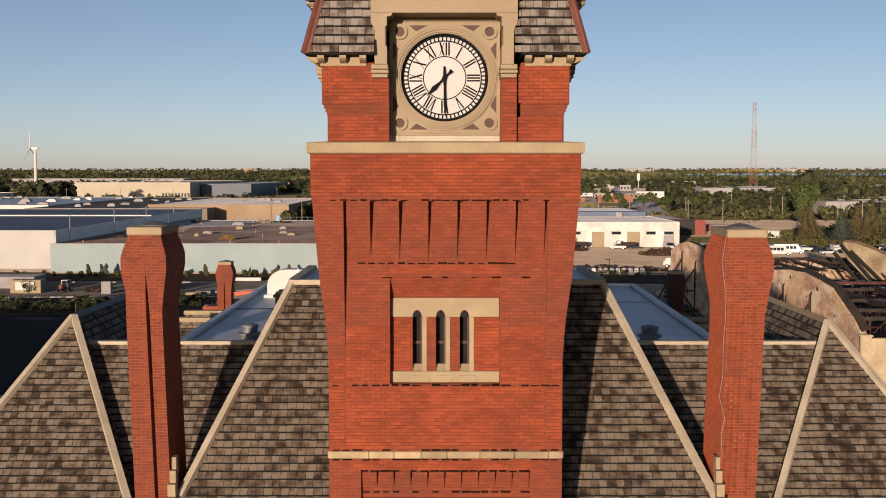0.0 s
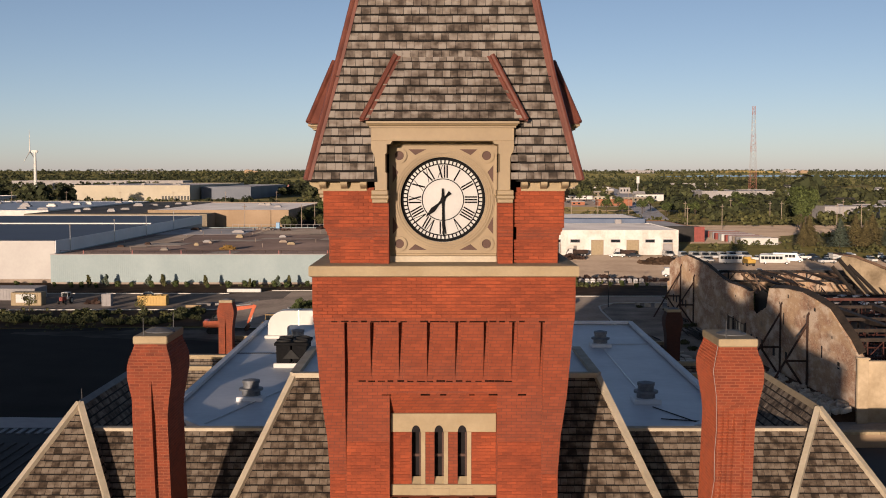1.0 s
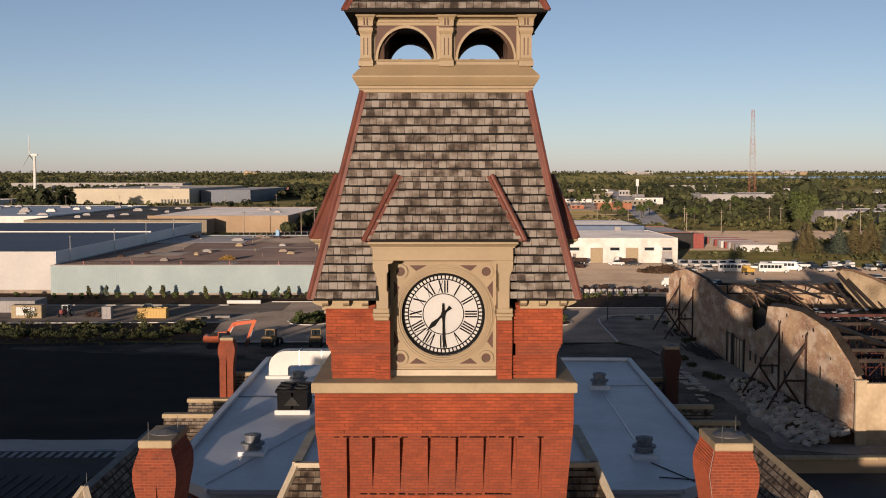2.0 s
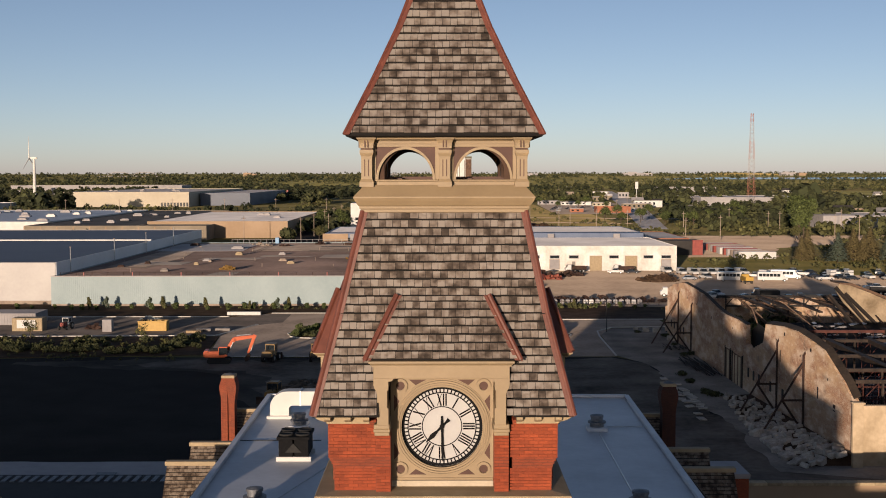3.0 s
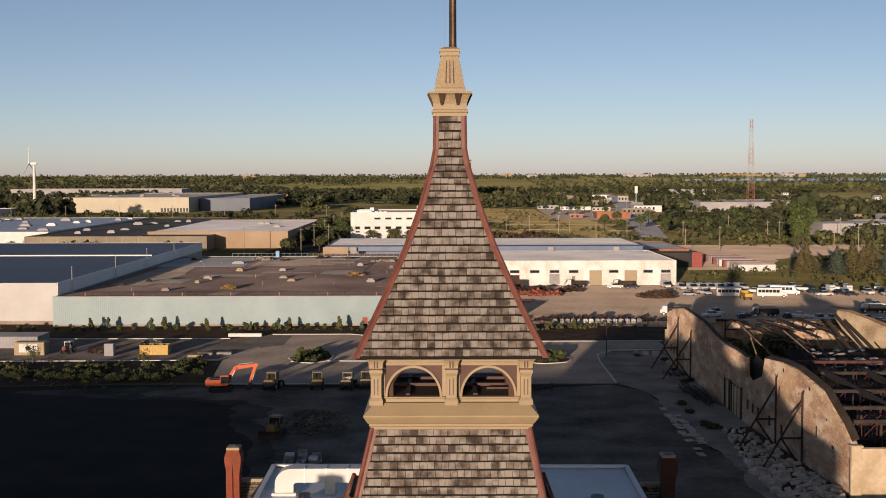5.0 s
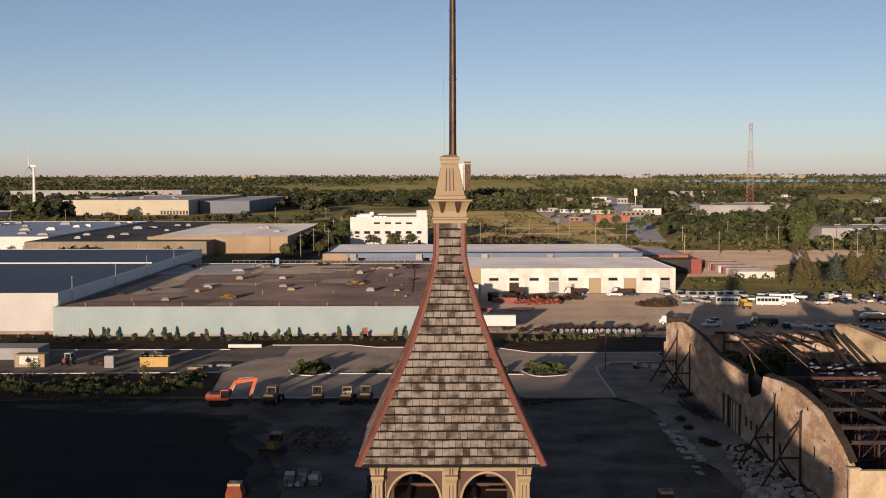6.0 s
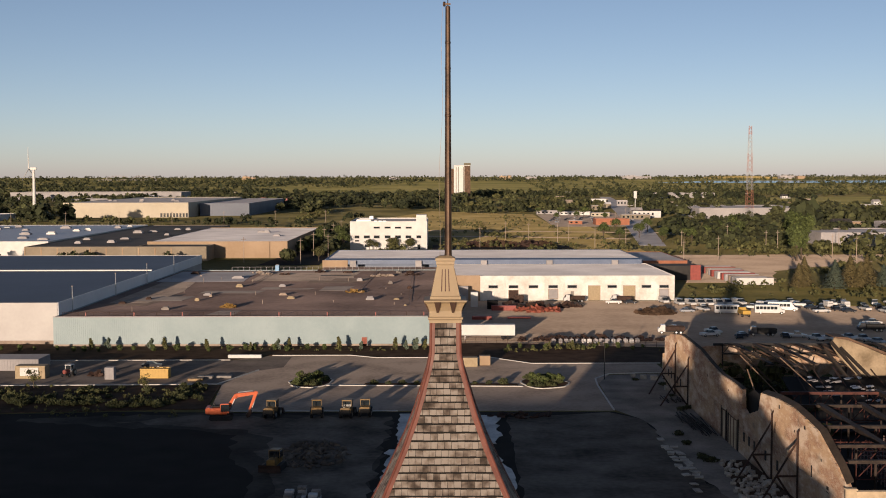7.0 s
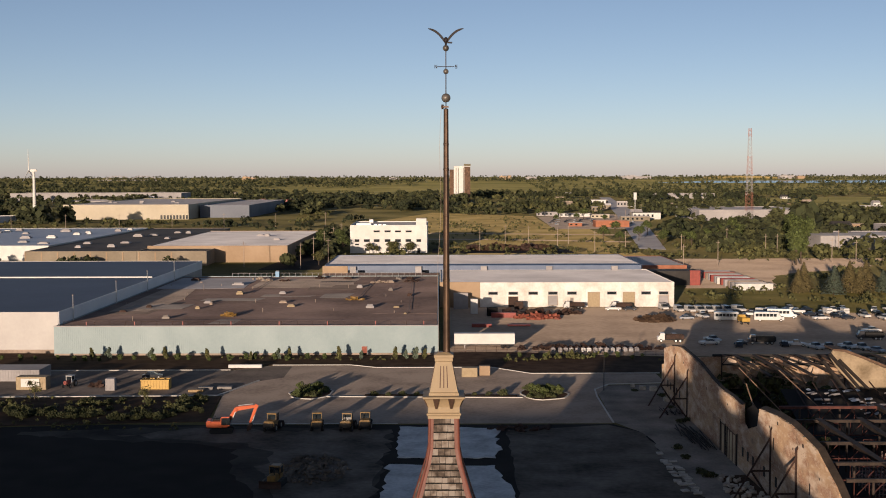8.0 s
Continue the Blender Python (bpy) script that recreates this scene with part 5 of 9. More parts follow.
part("support", bm, M_WHITE, duct)
# conductor strips on the membrane
for i, (x0, y0, x1, y1) in enumerate(((-9.9, 46.5, -6.0, 60), (9.2, 48, 12.3, 47), (9.3, 52.5, 9.5, 68), (9.3, 50.5, 11.0, 46.2), (9.6, 69.5, 12.4, 69.6), (-11.8, 66, -7, 66))):
    bm = bmesh.new()
    tube(bm, (x0, y0, FZ + 0.03), (x1, y1, FZ + 0.03), 0.025, seg=5)
    solid("roof_conductor", bm, M_STEEL if i % 2 == 0 else M_TYRE, "thin conductor cable lying on the membrane roof", "cable")

# slated returns along the rear wing
for s, xs in ((-1, (-12.1, -14.6)), (1, (12.9, 15.6))):
    for y, zt in ((60, 17.9), (66, 17.55), (80, 16.7)):
        a, b = sorted(xs)
        if s > 0:
            zt -= 0.4
        slope([(a, y - 2.0, zt - 2.6), (b, y - 2.0, zt - 2.6), (b, y, zt), (a, y, zt)], 0, int(60 + y + s))
        bm = bmesh.new()
        bevelled(bm, a - 0.1, b + 0.1, y - 0.1, y + 0.35, zt - 0.05, zt + 0.18, 0.02)
        part("return_coping", bm, M_STONE, hall)
        bm = bmesh.new()
        box(bm, a, b, y + 0.02, y + 0.3, 10, zt - 0.05)
        part("return_wall", bm, M_BRICK, hall)
# low wings at the back
zone("concrete_slab", ragged([(-64, 124.6), (-17.5, 124.6), (-16.8, 130.0), (-19.5, 133.6), (-23.5, 132.6), (-64, 132.8)], 0.18, 2.5, 31), 0.09, M_LAV, "pale concrete apron along the yard")
for x in (-52, -38.5):
    bm = bmesh.new()
    bevelled(bm, x, x + 2.2, 125.2, 127.6, 0.09, 0.16, 0.02)
    solid("floor_hatch", bm, M_VENT, "flat metal hatch set in the concrete apron", "hatch")
bm = bmesh.new()
box(bm, -64, -18.5, 100, 124.4, 0, 0.7)
part("low_roof", bm, M_ROOFBLK, hall)
bm = bmesh.new()
for k in range(32):
    box(bm, -50 + k, -49.5 + k, 121.2, 123.6, 0.7, 0.82)
tagged(part("roof_grating", bm, M_VENT, hall), kind="stuff")
for x0, x1, y0, y1, zt in ((18.5, 24, 88.5, 92.5, 9.6),):
    bm = bmesh.new()
    box(bm, x0, x1, y0, y1, 0, zt)
    part("low_wing", bm, M_BRICK, hall)
    bm = bmesh.new()
    bevelled(bm, x0 - 0.1, x1 + 0.1, y0 - 0.1, y1 + 0.1, zt, zt + 0.4, 0.05)
    part("low_roof", bm, M_LAV, hall)
bm = bmesh.new()
box(bm, -60, -17, 52, 88.3, 0, 7.4)
part("low_roof", bm, M_ROOFBLK, hall, "dark ribbed lower roof")
bm = bmesh.new()
for i in range(44):
    box(bm, -59.5 + i * 0.95, -59.3 + i * 0.95, 56, 88.2, 7.4, 7.52)
tagged(part("roof_rib", bm, M_ROOFBLK, hall), kind="stuff")
bm = bmesh.new()
box(bm, 27.5, 80, 80.0, 111.4, 0, 1.6)
part("low_roof", bm, M_ROOFBLK, hall)
bm = bmesh.new()
box(bm, 27.5, 80, 111.4, 112.0, 0, 2.9)
part("low_wing", bm, M_TAN, hall)
bm = bmesh.new()
x = 27.4
while x < 80:
    bevelled(bm, x, x + 1.48, 111.2, 112.2, 2.9, 3.2, 0.03)
    x += 1.5
pieces("parapet_stone", bm, M_STONEP, hall)


# ---- the large buildings round about ----
def frame_walls(bm, x0, x1, y0, y1, h, t):
    """Four walls in one closed ring."""
    o = [(x0, y0), (x1, y0), (x1, y1), (x0, y1)]
    i = [(x0 + t, y0 + t), (x1 - t, y0 + t), (x1 - t, y1 - t), (x0 + t, y1 - t)]
    rows = [[bm.verts.new((*p, z)) for p in r] for r, z in ((o, 0), (o, h), (i, h), (i, 0))]
    for a, b in zip(rows, rows[1:] + rows[:1]):
        for k in range(4):
            bm.faces.new([a[k], a[(k + 1) % 4], b[(k + 1) % 4], b[k]])


def shed(name, x0, x1, y0, y1, h, wall, roof, label, kerb=0.5):
    """A flat-roofed industrial hall: walls, roof deck and a low parapet."""
    ob = thing(name, ((x0 + x1) / 2, y0, 0), label, "warehouse")
    bm = bmesh.new()
    t = 0.3
    frame_walls(bm, x0, x1, y0, y1, h, t)
    part("wall", bm, wall, ob)
    bm = bmesh.new()
    box(bm, x0 + t, x1 - t, y0 + t, y1 - t, h - kerb - 0.3, h - kerb)
    part("roof", bm, roof, ob)
    return ob


white_hall = shed("white_warehouse", -215, -99.8, 300, 484, 10.9, M_OFFWHITE, M_ROOFBLUE, "white metal warehouse with a dark blue-grey roof", 0.15)
green_hall = shed("green_warehouse", -99.5, -0.6, 295.5, 446, 7.7, M_CYAN, M_ROOFBROWN, "pale green corrugated warehouse with a brown gravel roof", 0.25)
M_LIME = surf("stained_whitewash", (0.50, 0.465, 0.41), (0.77, 0.75, 0.715), 0.22, 0.85, fine=1.4, grain=0.5)
long_hall = shed("long_warehouse", -0.3, 82, 405, 462, 8.7, M_LIME, M_PALEROOF, "long whitewashed brick depot with a pale grey roof", 0.2)
long_back = shed("blue_depot", -47, 82, 470, 530, 10.0, M_BLUE, M_PALEROOF, "low depot with blue panels and a pale roof", 0.2)
office = shed("white_office", -54, -8, 694, 754, 16.8, M_WHITE, M_LAV, "white four storey office block", 0.6)
shed("tan_warehouse", -157, -82, 622, 792, 9.0, M_TAN, M_PALEROOF, "tan precast warehouse with a pale roof", 0.3)
dark_hall = shed("dark_roof_warehouse", -215, -157.3, 600, 870, 7.6, M_DULL, M_ROOFBLK, "low warehouse with a black roof", 0.3)
shed("dark_roof_annex", -157.2, -121, 600, 621.6, 7.6, M_DULL, M_ROOFBLK, "low annex with a black roof before a tan warehouse", 0.3)
cream_hall = shed("cream_warehouse", -404, -270, 1250, 1590, 16.0, M_CREAM, M_LAV, "large cream distribution hall", 0.5)
shed("low_grey_hall", 262, 372, 1180, 1300, 11, M_LAV, M_LAV, "low pale industrial hall")
block = shed("office_tower", 24, 53, 2080, 2110, 63, M_WHITE, M_LAV, "pale tall office tower far off")

# roofless factory: the long wall with its gabled top
ruin = thing("ruined_factory", (47, 180, 0), "roofless brick factory with a broken gabled wall and bare trusses", "ruin")
TOP = [(240.5, 9.8), (234, 11.3), (225, 12.4), (216, 12.2), (208, 11.9), (198, 10.7), (191.5, 10.2), (184, 10.3), (178.2, 10.1), (177.8, 7.3), (175.2, 6.8), (168.2, 8.9), (167, 11.7), (159, 12.4), (152, 12.6), (146, 12.2), (141, 11.7), (137.5, 10.4), (133.6, 9.0), (131, 7.6), (130.2, 7.2)]
bm = bmesh.new()
rt = random.Random(77)
EDGE = []
for (ya, za), (yb2, zb2) in zip(TOP, TOP[1:]):
    n = max(1, int(abs(yb2 - ya) / 0.5))
    for i in range(n):
        EDGE.append((ya + (yb2 - ya) * i / n, za + (zb2 - za) * i / n - (rt.choice((0.0, 0.0, 0.03, 0.07, 0.14)) if i else 0)))
EDGE.append(TOP[-1])
prism(bm, [(47.0, 240.5, 0)] + [(47.0, y, z) for y, z in EDGE] + [(47.0, 130.2, 0)], (0.75, 0, 0))
part("gabled_wall", bm, M_RUINWALL, ruin)
bm = bmesh.new()
box(bm, 47.76, 120, 130.2, 130.9, 0, 7.0)
part("end_wall", bm, M_PLASTER, ruin)
bm = bmesh.new()
bevelled(bm, 46.7, 47.9, 129.6, 130.15, 0, 7.3, 0.05)
bevelled(bm, 46.6, 48.0, 129.4, 130.17, 7.3, 7.5, 0.05)
pieces("corner_buttress", bm, M_PLASTER, ruin)
# ledges, putlog holes and slits in the long wall
bm = bmesh.new()
for y0, y1, z in ((131, 168, 5.2), (176, 222, 5.0)):
    y = y0
    while y < y1:
        w = rt.uniform(1.2, 3.5)
        if rt.random() < 0.8:
            box(bm, 46.88, 47.02, y, min(y + w, y1), z, z + 0.16)
        y += w
tagged(part("wall_ledge", bm, M_RUINWALL, ruin), kind="stuff")
# flat near-black plates for the holes and slits: their shade is in the colour
for y, z, w, h in ((157.6, 11.5, 0.5, 0.5), (146.2, 11.0, 0.6, 0.45), (143.2, 6.1, 0.45, 1.5), (150.5, 9.6, 0.3, 0.3), (159.5, 8.2, 0.4, 1.6), (161.5, 10.2, 0.3, 0.3), (139.5, 8.4, 0.3, 0.3), (137.0, 5.4, 0.8, 0.8), (186, 8.6, 0.3, 0.3), (201, 8.5, 0.35, 0.5), (213, 9.5, 0.3, 0.3), (221, 9.9, 0.35, 0.4)):
    bm = bmesh.new()
    box(bm, 46.975, 47.02, y - w / 2, y + w / 2, z - h / 2, z + h / 2)
    part("dark_plate", bm, M_DARKIN, ruin)
# tall boarded doorways low in the long wall
for y0, y1, zt in ((179.6, 185.6, 4.8), (187.0, 190.2, 4.9)):
    bm = bmesh.new()
    box(bm, 46.93, 47.02, y0, y1, 0, zt)
    door = part("boarded_doorway", bm, M_SOOT, ruin, "doorway closed with dark boards")
    y = y0 + 0.1
    k = 0
    while y < y1 - 0.5:
        bm = bmesh.new()
        box(bm, 46.86, 46.93, y, y + 0.62, 0.05, zt - 0.1 - 0.05 * (k % 3))
        part("board", bm, M_PLASTER if k % 3 else M_SOOT, door)
        y += 0.68
        k += 1
    for yy in (y0 - 0.25, y1):
        bm = bmesh.new()
        box(bm, 46.82, 47.02, yy, yy + 0.25, 0, zt + 0.3)
        part("door_post", bm, M_DARKIN, door)


# ---- yard, road and lot ----
def kerb_line(pts, w=0.3, h=0.16, z=0.05):
    bm = bmesh.new()
    for (xa, ya), (xb, yb_) in zip(pts, pts[1:]):
        d = Vector((xb - xa, yb_ - ya, 0)).normalized()
        s_ = Vector((-d.y, d.x, 0)) * w / 2
        a, b = Vector((xa, ya, z)), Vector((xb, yb_, z))
        prism(bm, [a - s_, a + s_, b + s_, b - s_], (0, 0, h))
    return solid("kerb", bm, M_KERB, "pale concrete kerb along the road", "kerb", kind="structure")


kerb_line([(-140, 272.5), (-50, 272.5)])
kerb_line([(-41, 279.5), (-22, 279.5), (-15.5, 275.5), (12, 275.5), (21, 266.5), (51, 266.5)])
kerb_line([(50, 253.6), (37, 252), (33.2, 246), (32.6, 238), (32.2, 212)])
kerb_line([(-140, 238), (-47, 240), (-41, 258)], 0.4)
kerb_line([(-43, 211.8), (-8, 211.8)], 0.5, 0.1)
kerb_line([(-24, 238.6), (17, 236.8)], 0.35)
zone("concrete_slab", ragged([(-7.6, 209), (3, 208.6), (10.6, 206.6), (9.6, 197), (10.2, 193), (9.0, 185), (-7.2, 185.4)], 0.55, 1.6, 12), 0.12, M_SLAB, "pale new concrete slab in the yard")
zone("concrete_slab", ragged([(-8.3, 181), (-3.2, 180.4), (1.4, 180.2), (8.6, 180.3), (9.8, 170), (10.6, 162), (8, 140), (-9, 140)], 0.7, 1.8, 13), 0.10, M_SLAB, "pale new concrete slab in the yard")
M_YARDMID = surf("dusty_asphalt", (0.028, 0.0235, 0.0195), (0.095, 0.080, 0.066), 0.12, 0.95, 0.02, fine=1.1, spec=0.1, grain=0.1)
zone("worn_patch", ragged([(-46, 210), (-28, 209), (-9, 207), (-10, 150), (-14, 128), (-26, 132), (-25.5, 150), (-27, 162), (-33, 176), (-34.5, 192), (-42, 196), (-56, 198.5), (-76, 203.5), (-76, 206)], 1.0, 2.2, 24), 0.0255, M_YARDMID, "dusty rim of the worn yard")
zone("worn_patch", ragged([(-44, 209), (-28, 206), (-9, 207), (-10, 150), (-14, 128), (-21, 134), (-22, 152), (-25, 165), (-29, 178), (-28, 190), (-36, 197), (-58, 203)], 1.3, 2.2, 4), 0.03, M_YARD, "scraped grey patch of the yard")
zone("wet_patch", ragged([(12, 206), (31, 210.5), (36.5, 203), (37.5, 160), (58, 130), (58, 97), (-12, 97), (-11, 138), (11, 139)], 0.5, 3, 8), 0.028, M_YARD, "dark patched asphalt")


def blob_island(cx, cy, rx, ry, seed):
    r = random.Random(seed)
    pts = [(cx + rx * math.cos(a) * r.uniform(0.9, 1.05), cy + ry * math.sin(a) * r.uniform(0.9, 1.05)) for a in [2 * math.pi * i / 18 for i in range(18)]]
    zone("planting_island", pts, 0.2, M_MULCH, "kerbed planting island in the parking road")
    kerb_line(pts + pts[:1], 0.3, 0.18)


blob_island(-27.5, 242.5, 4.6, 7.0, 1)
blob_island(21.8, 240.5, 5.0, 6.6, 2)
zone("planting_island", [(-16, 238.9), (-2, 238.5), (-2, 240.5), (-16, 240.8)], 0.2, M_MULCH, "narrow mulched strip between parking bays")
zone("planting_island", [(5, 238.2), (16, 237.6), (16, 239.6), (5, 240.2)], 0.2, M_MULCH, "narrow mulched strip between parking bays")

# ---- leaves, shrubs and trees ----
LEAF_DARK = surf("leaf_dark", (0.026, 0.032, 0.011), (0.062, 0.066, 0.022), 0.4, 0.8, rand=0.5)
LEAFS = [M_LEAF, surf("leaf_olive", (0.050, 0.052, 0.016), (0.11, 0.105, 0.035), 0.4, 0.8, rand=0.4), surf("leaf_blue_green", (0.06, 0.08, 0.055), (0.12, 0.145, 0.10), 0.4, 0.8, rand=0.3), surf("leaf_tan_green", (0.10, 0.08, 0.03), (0.20, 0.16, 0.07), 0.4, 0.8, rand=0.35)]


def leaf_cloud(rng, lumps, n, size):
    """Vertices and faces of n small leaf sprays, spread over lumps of (x, y, z, rx, rz)."""
    verts, faces = [], []
    for _ in range(n):
        x, y, z, rx, rz = rng.choice(lumps)
        while True:
            a, b, c = rng.uniform(-1, 1), rng.uniform(-1, 1), rng.uniform(-1, 1)
            q = a * a + b * b + c * c
            if 0.25 < q < 1:
                break
        o = Vector((x + a * rx, y + b * rx, z + c * rz))
        nrm = Vector((a + rng.uniform(-0.7, 0.7), b + rng.uniform(-0.7, 0.7), c + rng.uniform(-0.3, 0.9))).normalized()
        u = nrm.orthogonal().normalized()
        u.rotate(Matrix.Rotation(rng.uniform(0, 6.28), 3, nrm))
        v = nrm.cross(u)
        s = size * rng.uniform(0.6, 1.3)
        i0 = len(verts)
        verts += [tuple(o + u * s), tuple(o + v * s * 0.55 + nrm * s * 0.15), tuple(o - u * s), tuple(o - v * s * 0.55 + nrm * s * 0.15)]
        faces.append((i0, i0 + 1, i0 + 2, i0 + 3))
    return verts, faces


def cloud_part(name, vf, mat, parent):
    me = bpy.data.meshes.new(name)
    me.from_pydata(vf[0], [], vf[1])
    me.materials.append(mat)
    ob = new(name, me)
    ob.parent = parent
    ob["base"] = (0.0, 0.0, 0.0)
    return ob


def broad_tree(seed, h, w, mat, leaves=900):
    r = random.Random(seed)
    ob = thing("tree", (0, 0, 0), "broad green tree in full leaf on the grass", "tree", "trees")
    bm = bmesh.new()
    tube(bm, (0, 0, 0), (0.1, 0, h * 0.45), h * 0.028, h * 0.016, 7)
    part("trunk", bm, M_BARK, ob)
    lumps = []
    for i in range(7):
        a = 2 * math.pi * i / 7 + r.uniform(-0.4, 0.4)
        d = r.uniform(0.15, 0.62) * w / 2
        z = h * r.uniform(0.42, 0.80)
        bm = bmesh.new()
        tube(bm, (0.05, 0, h * r.uniform(0.22, 0.42)), (d * math.cos(a), d * math.sin(a), z), h * 0.012, h * 0.004, 5)
        part("limb", bm, M_BARK, ob)
        lumps.append((d * math.cos(a), d * math.sin(a), z, w * r.uniform(0.2, 0.3), h * r.uniform(0.13, 0.2)))
    lumps.append((0, 0, h * 0.82, w * 0.24, h * 0.16))
    cloud_part("crown", leaf_cloud(r, lumps, leaves, h * 0.042), mat, ob)
    return ob


def spruce(seed, h, w, mat):
    r = random.Random(seed)
    ob = thing("conifer", (0, 0, 0), "pointed conifer with drooping boughs on the grass bank", "tree", "conifers")
    bm = bmesh.new()
    tube(bm, (0, 0, 0), (0, 0, h * 0.96), h * 0.02, h * 0.004, 6)
    part("trunk", bm, M_BARK, ob)
    verts, faces = [], []
    for _ in range(1500):
        t = r.random() ** 0.7
        z = h * (1 - 0.93 * t)
        rad = w / 2 * t * r.uniform(0.45, 1.05)
        a = r.uniform(0, 6.283)
        o = Vector((rad * math.cos(a), rad * math.sin(a), z))
        d = Vector((math.cos(a), math.sin(a), -0.45)).normalized()
        s_ = Vector((-math.sin(a), math.cos(a), 0))
        L = h * 0.05 * r.uniform(0.7, 1.4)
        i0 = len(verts)
        verts += [tuple(o + d * L), tuple(o + s_ * L * 0.5), tuple(o - d * L * 0.6), tuple(o - s_ * L * 0.5)]
        faces.append((i0, i0 + 1, i0 + 2, i0 + 3))
    cloud_part("crown", (verts, faces), mat, ob)
    return ob


def shrub(seed, h, w, mat, upright=False):
    r = random.Random(seed)
    ob = thing("shrub", (0, 0, 0), "young leafy shrub in the mulched bed", "shrub", "shrubs")
    bm = bmesh.new()
    for i in range(4):
        a = i * 1.7 + r.uniform(-0.3, 0.3)
        tube(bm, (0, 0, 0), (w * 0.25 * math.cos(a), w * 0.25 * math.sin(a), h * 0.6), 0.035, 0.012, 5)
    part("stem", bm, M_BARK, ob)
    lumps = [(r.uniform(-0.2, 0.2) * w, r.uniform(-0.2, 0.2) * w, h * z, w * (0.38 if not upright else 0.42 * (1.15 - z)), h * 0.22) for z in (0.3, 0.45, 0.6, 0.78)]
    cloud_part("foliage", leaf_cloud(r, lumps, 240, 0.16 * (h * w) ** 0.5), mat, ob)
    return ob


def sow(temp, spots, rng, lo=0.8, hi=1.25, z=0.0):
    """Set the template at the first spot and copies at the rest, each turned and sized a little."""
    for i, (x, y) in enumerate(spots):
        s = rng.uniform(lo, hi)
        m = Matrix.Translation((x, y, z)) @ Matrix.Rotation(rng.uniform(0, 6.28), 4, "Z") @ Matrix.Scale(s, 4)
        if i == 0:
            first = m
        else:
            copy_thing(temp, m)
    temp.matrix_basis = first


rng = random.Random(5)
S1, S2, S3, S4 = shrub(1, 2.6, 2.2, LEAFS[0]), shrub(2, 3.6, 1.7, LEAFS[1], True), shrub(3, 3.6, 1.9, LEAFS[2], True), shrub(4, 1.0, 2.0, LEAF_DARK)
sow(S2, [(-88, 289.5), (-69.5, 289), (-58.5, 287), (-47.5, 287), (-25.5, 288.5), (-11.5, 288), (-4.0, 288), (-38, 289), (27, 287), (33, 288)], rng, 0.65, 1.0)
sow(S3, [(-84, 290), (-72.8, 288.5), (-41, 288.6), (-20, 289), (-8.8, 288.5), (-6.2, 288)], rng, 0.65, 0.95)
sow(S1, [(-110 + i * 4.3 + rng.uniform(-1.5, 1.5), 287.5 + rng.uniform(-1.5, 2)) for i in range(20)] + [(17 + i * 3.1, 289 + rng.uniform(-2, 2)) for i in range(12)] + [(-27.5 + rng.uniform(-3.2, 3.2), 242.5 + rng.uniform(-5, 5)) for _ in range(16)] + [(21.8 + rng.uniform(-3.4, 3.4), 240.5 + rng.uniform(-4.6, 4.6)) for _ in range(20)], rng, 0.4, 0.75)
spots = []
for cx, cy, rx, ry, n in ((-88, 224, 8, 7, 22), (-73, 221, 8, 4, 34), (-57, 218, 6, 3, 24), (-50, 230, 3.5, 8, 24), (-66, 232, 8, 2, 14), (-104, 224, 8, 6, 14)):
    spots += [(cx + rng.uniform(-rx, rx), cy + rng.uniform(-ry, ry)) for _ in range(n)]
sow(S4, spots + [(-27.5 + rng.uniform(-3.4, 3.4), 242.5 + rng.uniform(-5, 5)) for _ in range(14)] + [(21.8 + rng.uniform(-3.6, 3.6), 240.5 + rng.uniform(-4.6, 4.6)) for _ in range(22)] + [(x, 239.5) for x in (-14, -11, -8, -5, 7, 10, 13)], rng, 0.6, 1.25, 0.1)
T1, T2, T3 = broad_tree(21, 10, 9, LEAFS[0]), broad_tree(22, 9, 8, LEAFS[1]), broad_tree(23, 12, 8, LEAFS[0])
T4 = broad_tree(24, 4.2, 3.2, LEAFS[1], 400)
sow(T4, [(-60.5, 233), (-84, 236)], rng, 0.8, 1.1)
sow(T2, [(-104.5, 632), (-96, 640), (-90, 660), (-73, 688), (-63, 600), (-55.5, 603), (-78, 640), (-38, 690), (-30, 689), (-27, 690), (-19, 690), (-17.5, 691), (-42, 688), (180, 592), (172, 700)], rng, 0.55, 0.9)
sow(T1, [(-78, 655), (-75, 715), (-77, 750), (-79, 800), (-66, 760), (-58, 690), (108, 1290), (128, 1240), (150, 1220), (112, 1130), (136, 1160), (158, 1120), (145, 760), (152, 790), (160, 740), (168, 800), (175, 770), (140, 820), (150, 870), (188, 760), (196, 820), (135, 900), (160, 900), (180, 880), (120, 780), (112, 800)], rng, 0.8, 1.3)
sow(T3, [(226, 728), (221, 722), (232, 735), (228, 745), (238, 790), (205, 800), (213, 850), (182, 593), (186, 598)], rng, 1.1, 1.9)
C1, C2 = spruce(31, 11, 10, LEAFS[3]), spruce(32, 10, 9.5, LEAFS[2])
sow(C1, [(139, 449), (142, 452), (159, 449), (162, 446), (166.5, 452)], rng, 0.85, 1.2)
sow(C2, [(150, 440), (172, 449), (178, 455), (186, 458)], rng, 0.9, 1.2)

# ---- vehicles ----
M_CAR_W = surf("white_car_paint", (0.50, 0.49, 0.47), (0.60, 0.59, 0.57), 0.8, 0.3)
M_CAR_D = surf("dark_car_paint", (0.02, 0.022, 0.028), (0.04, 0.042, 0.05), 0.8, 0.25)
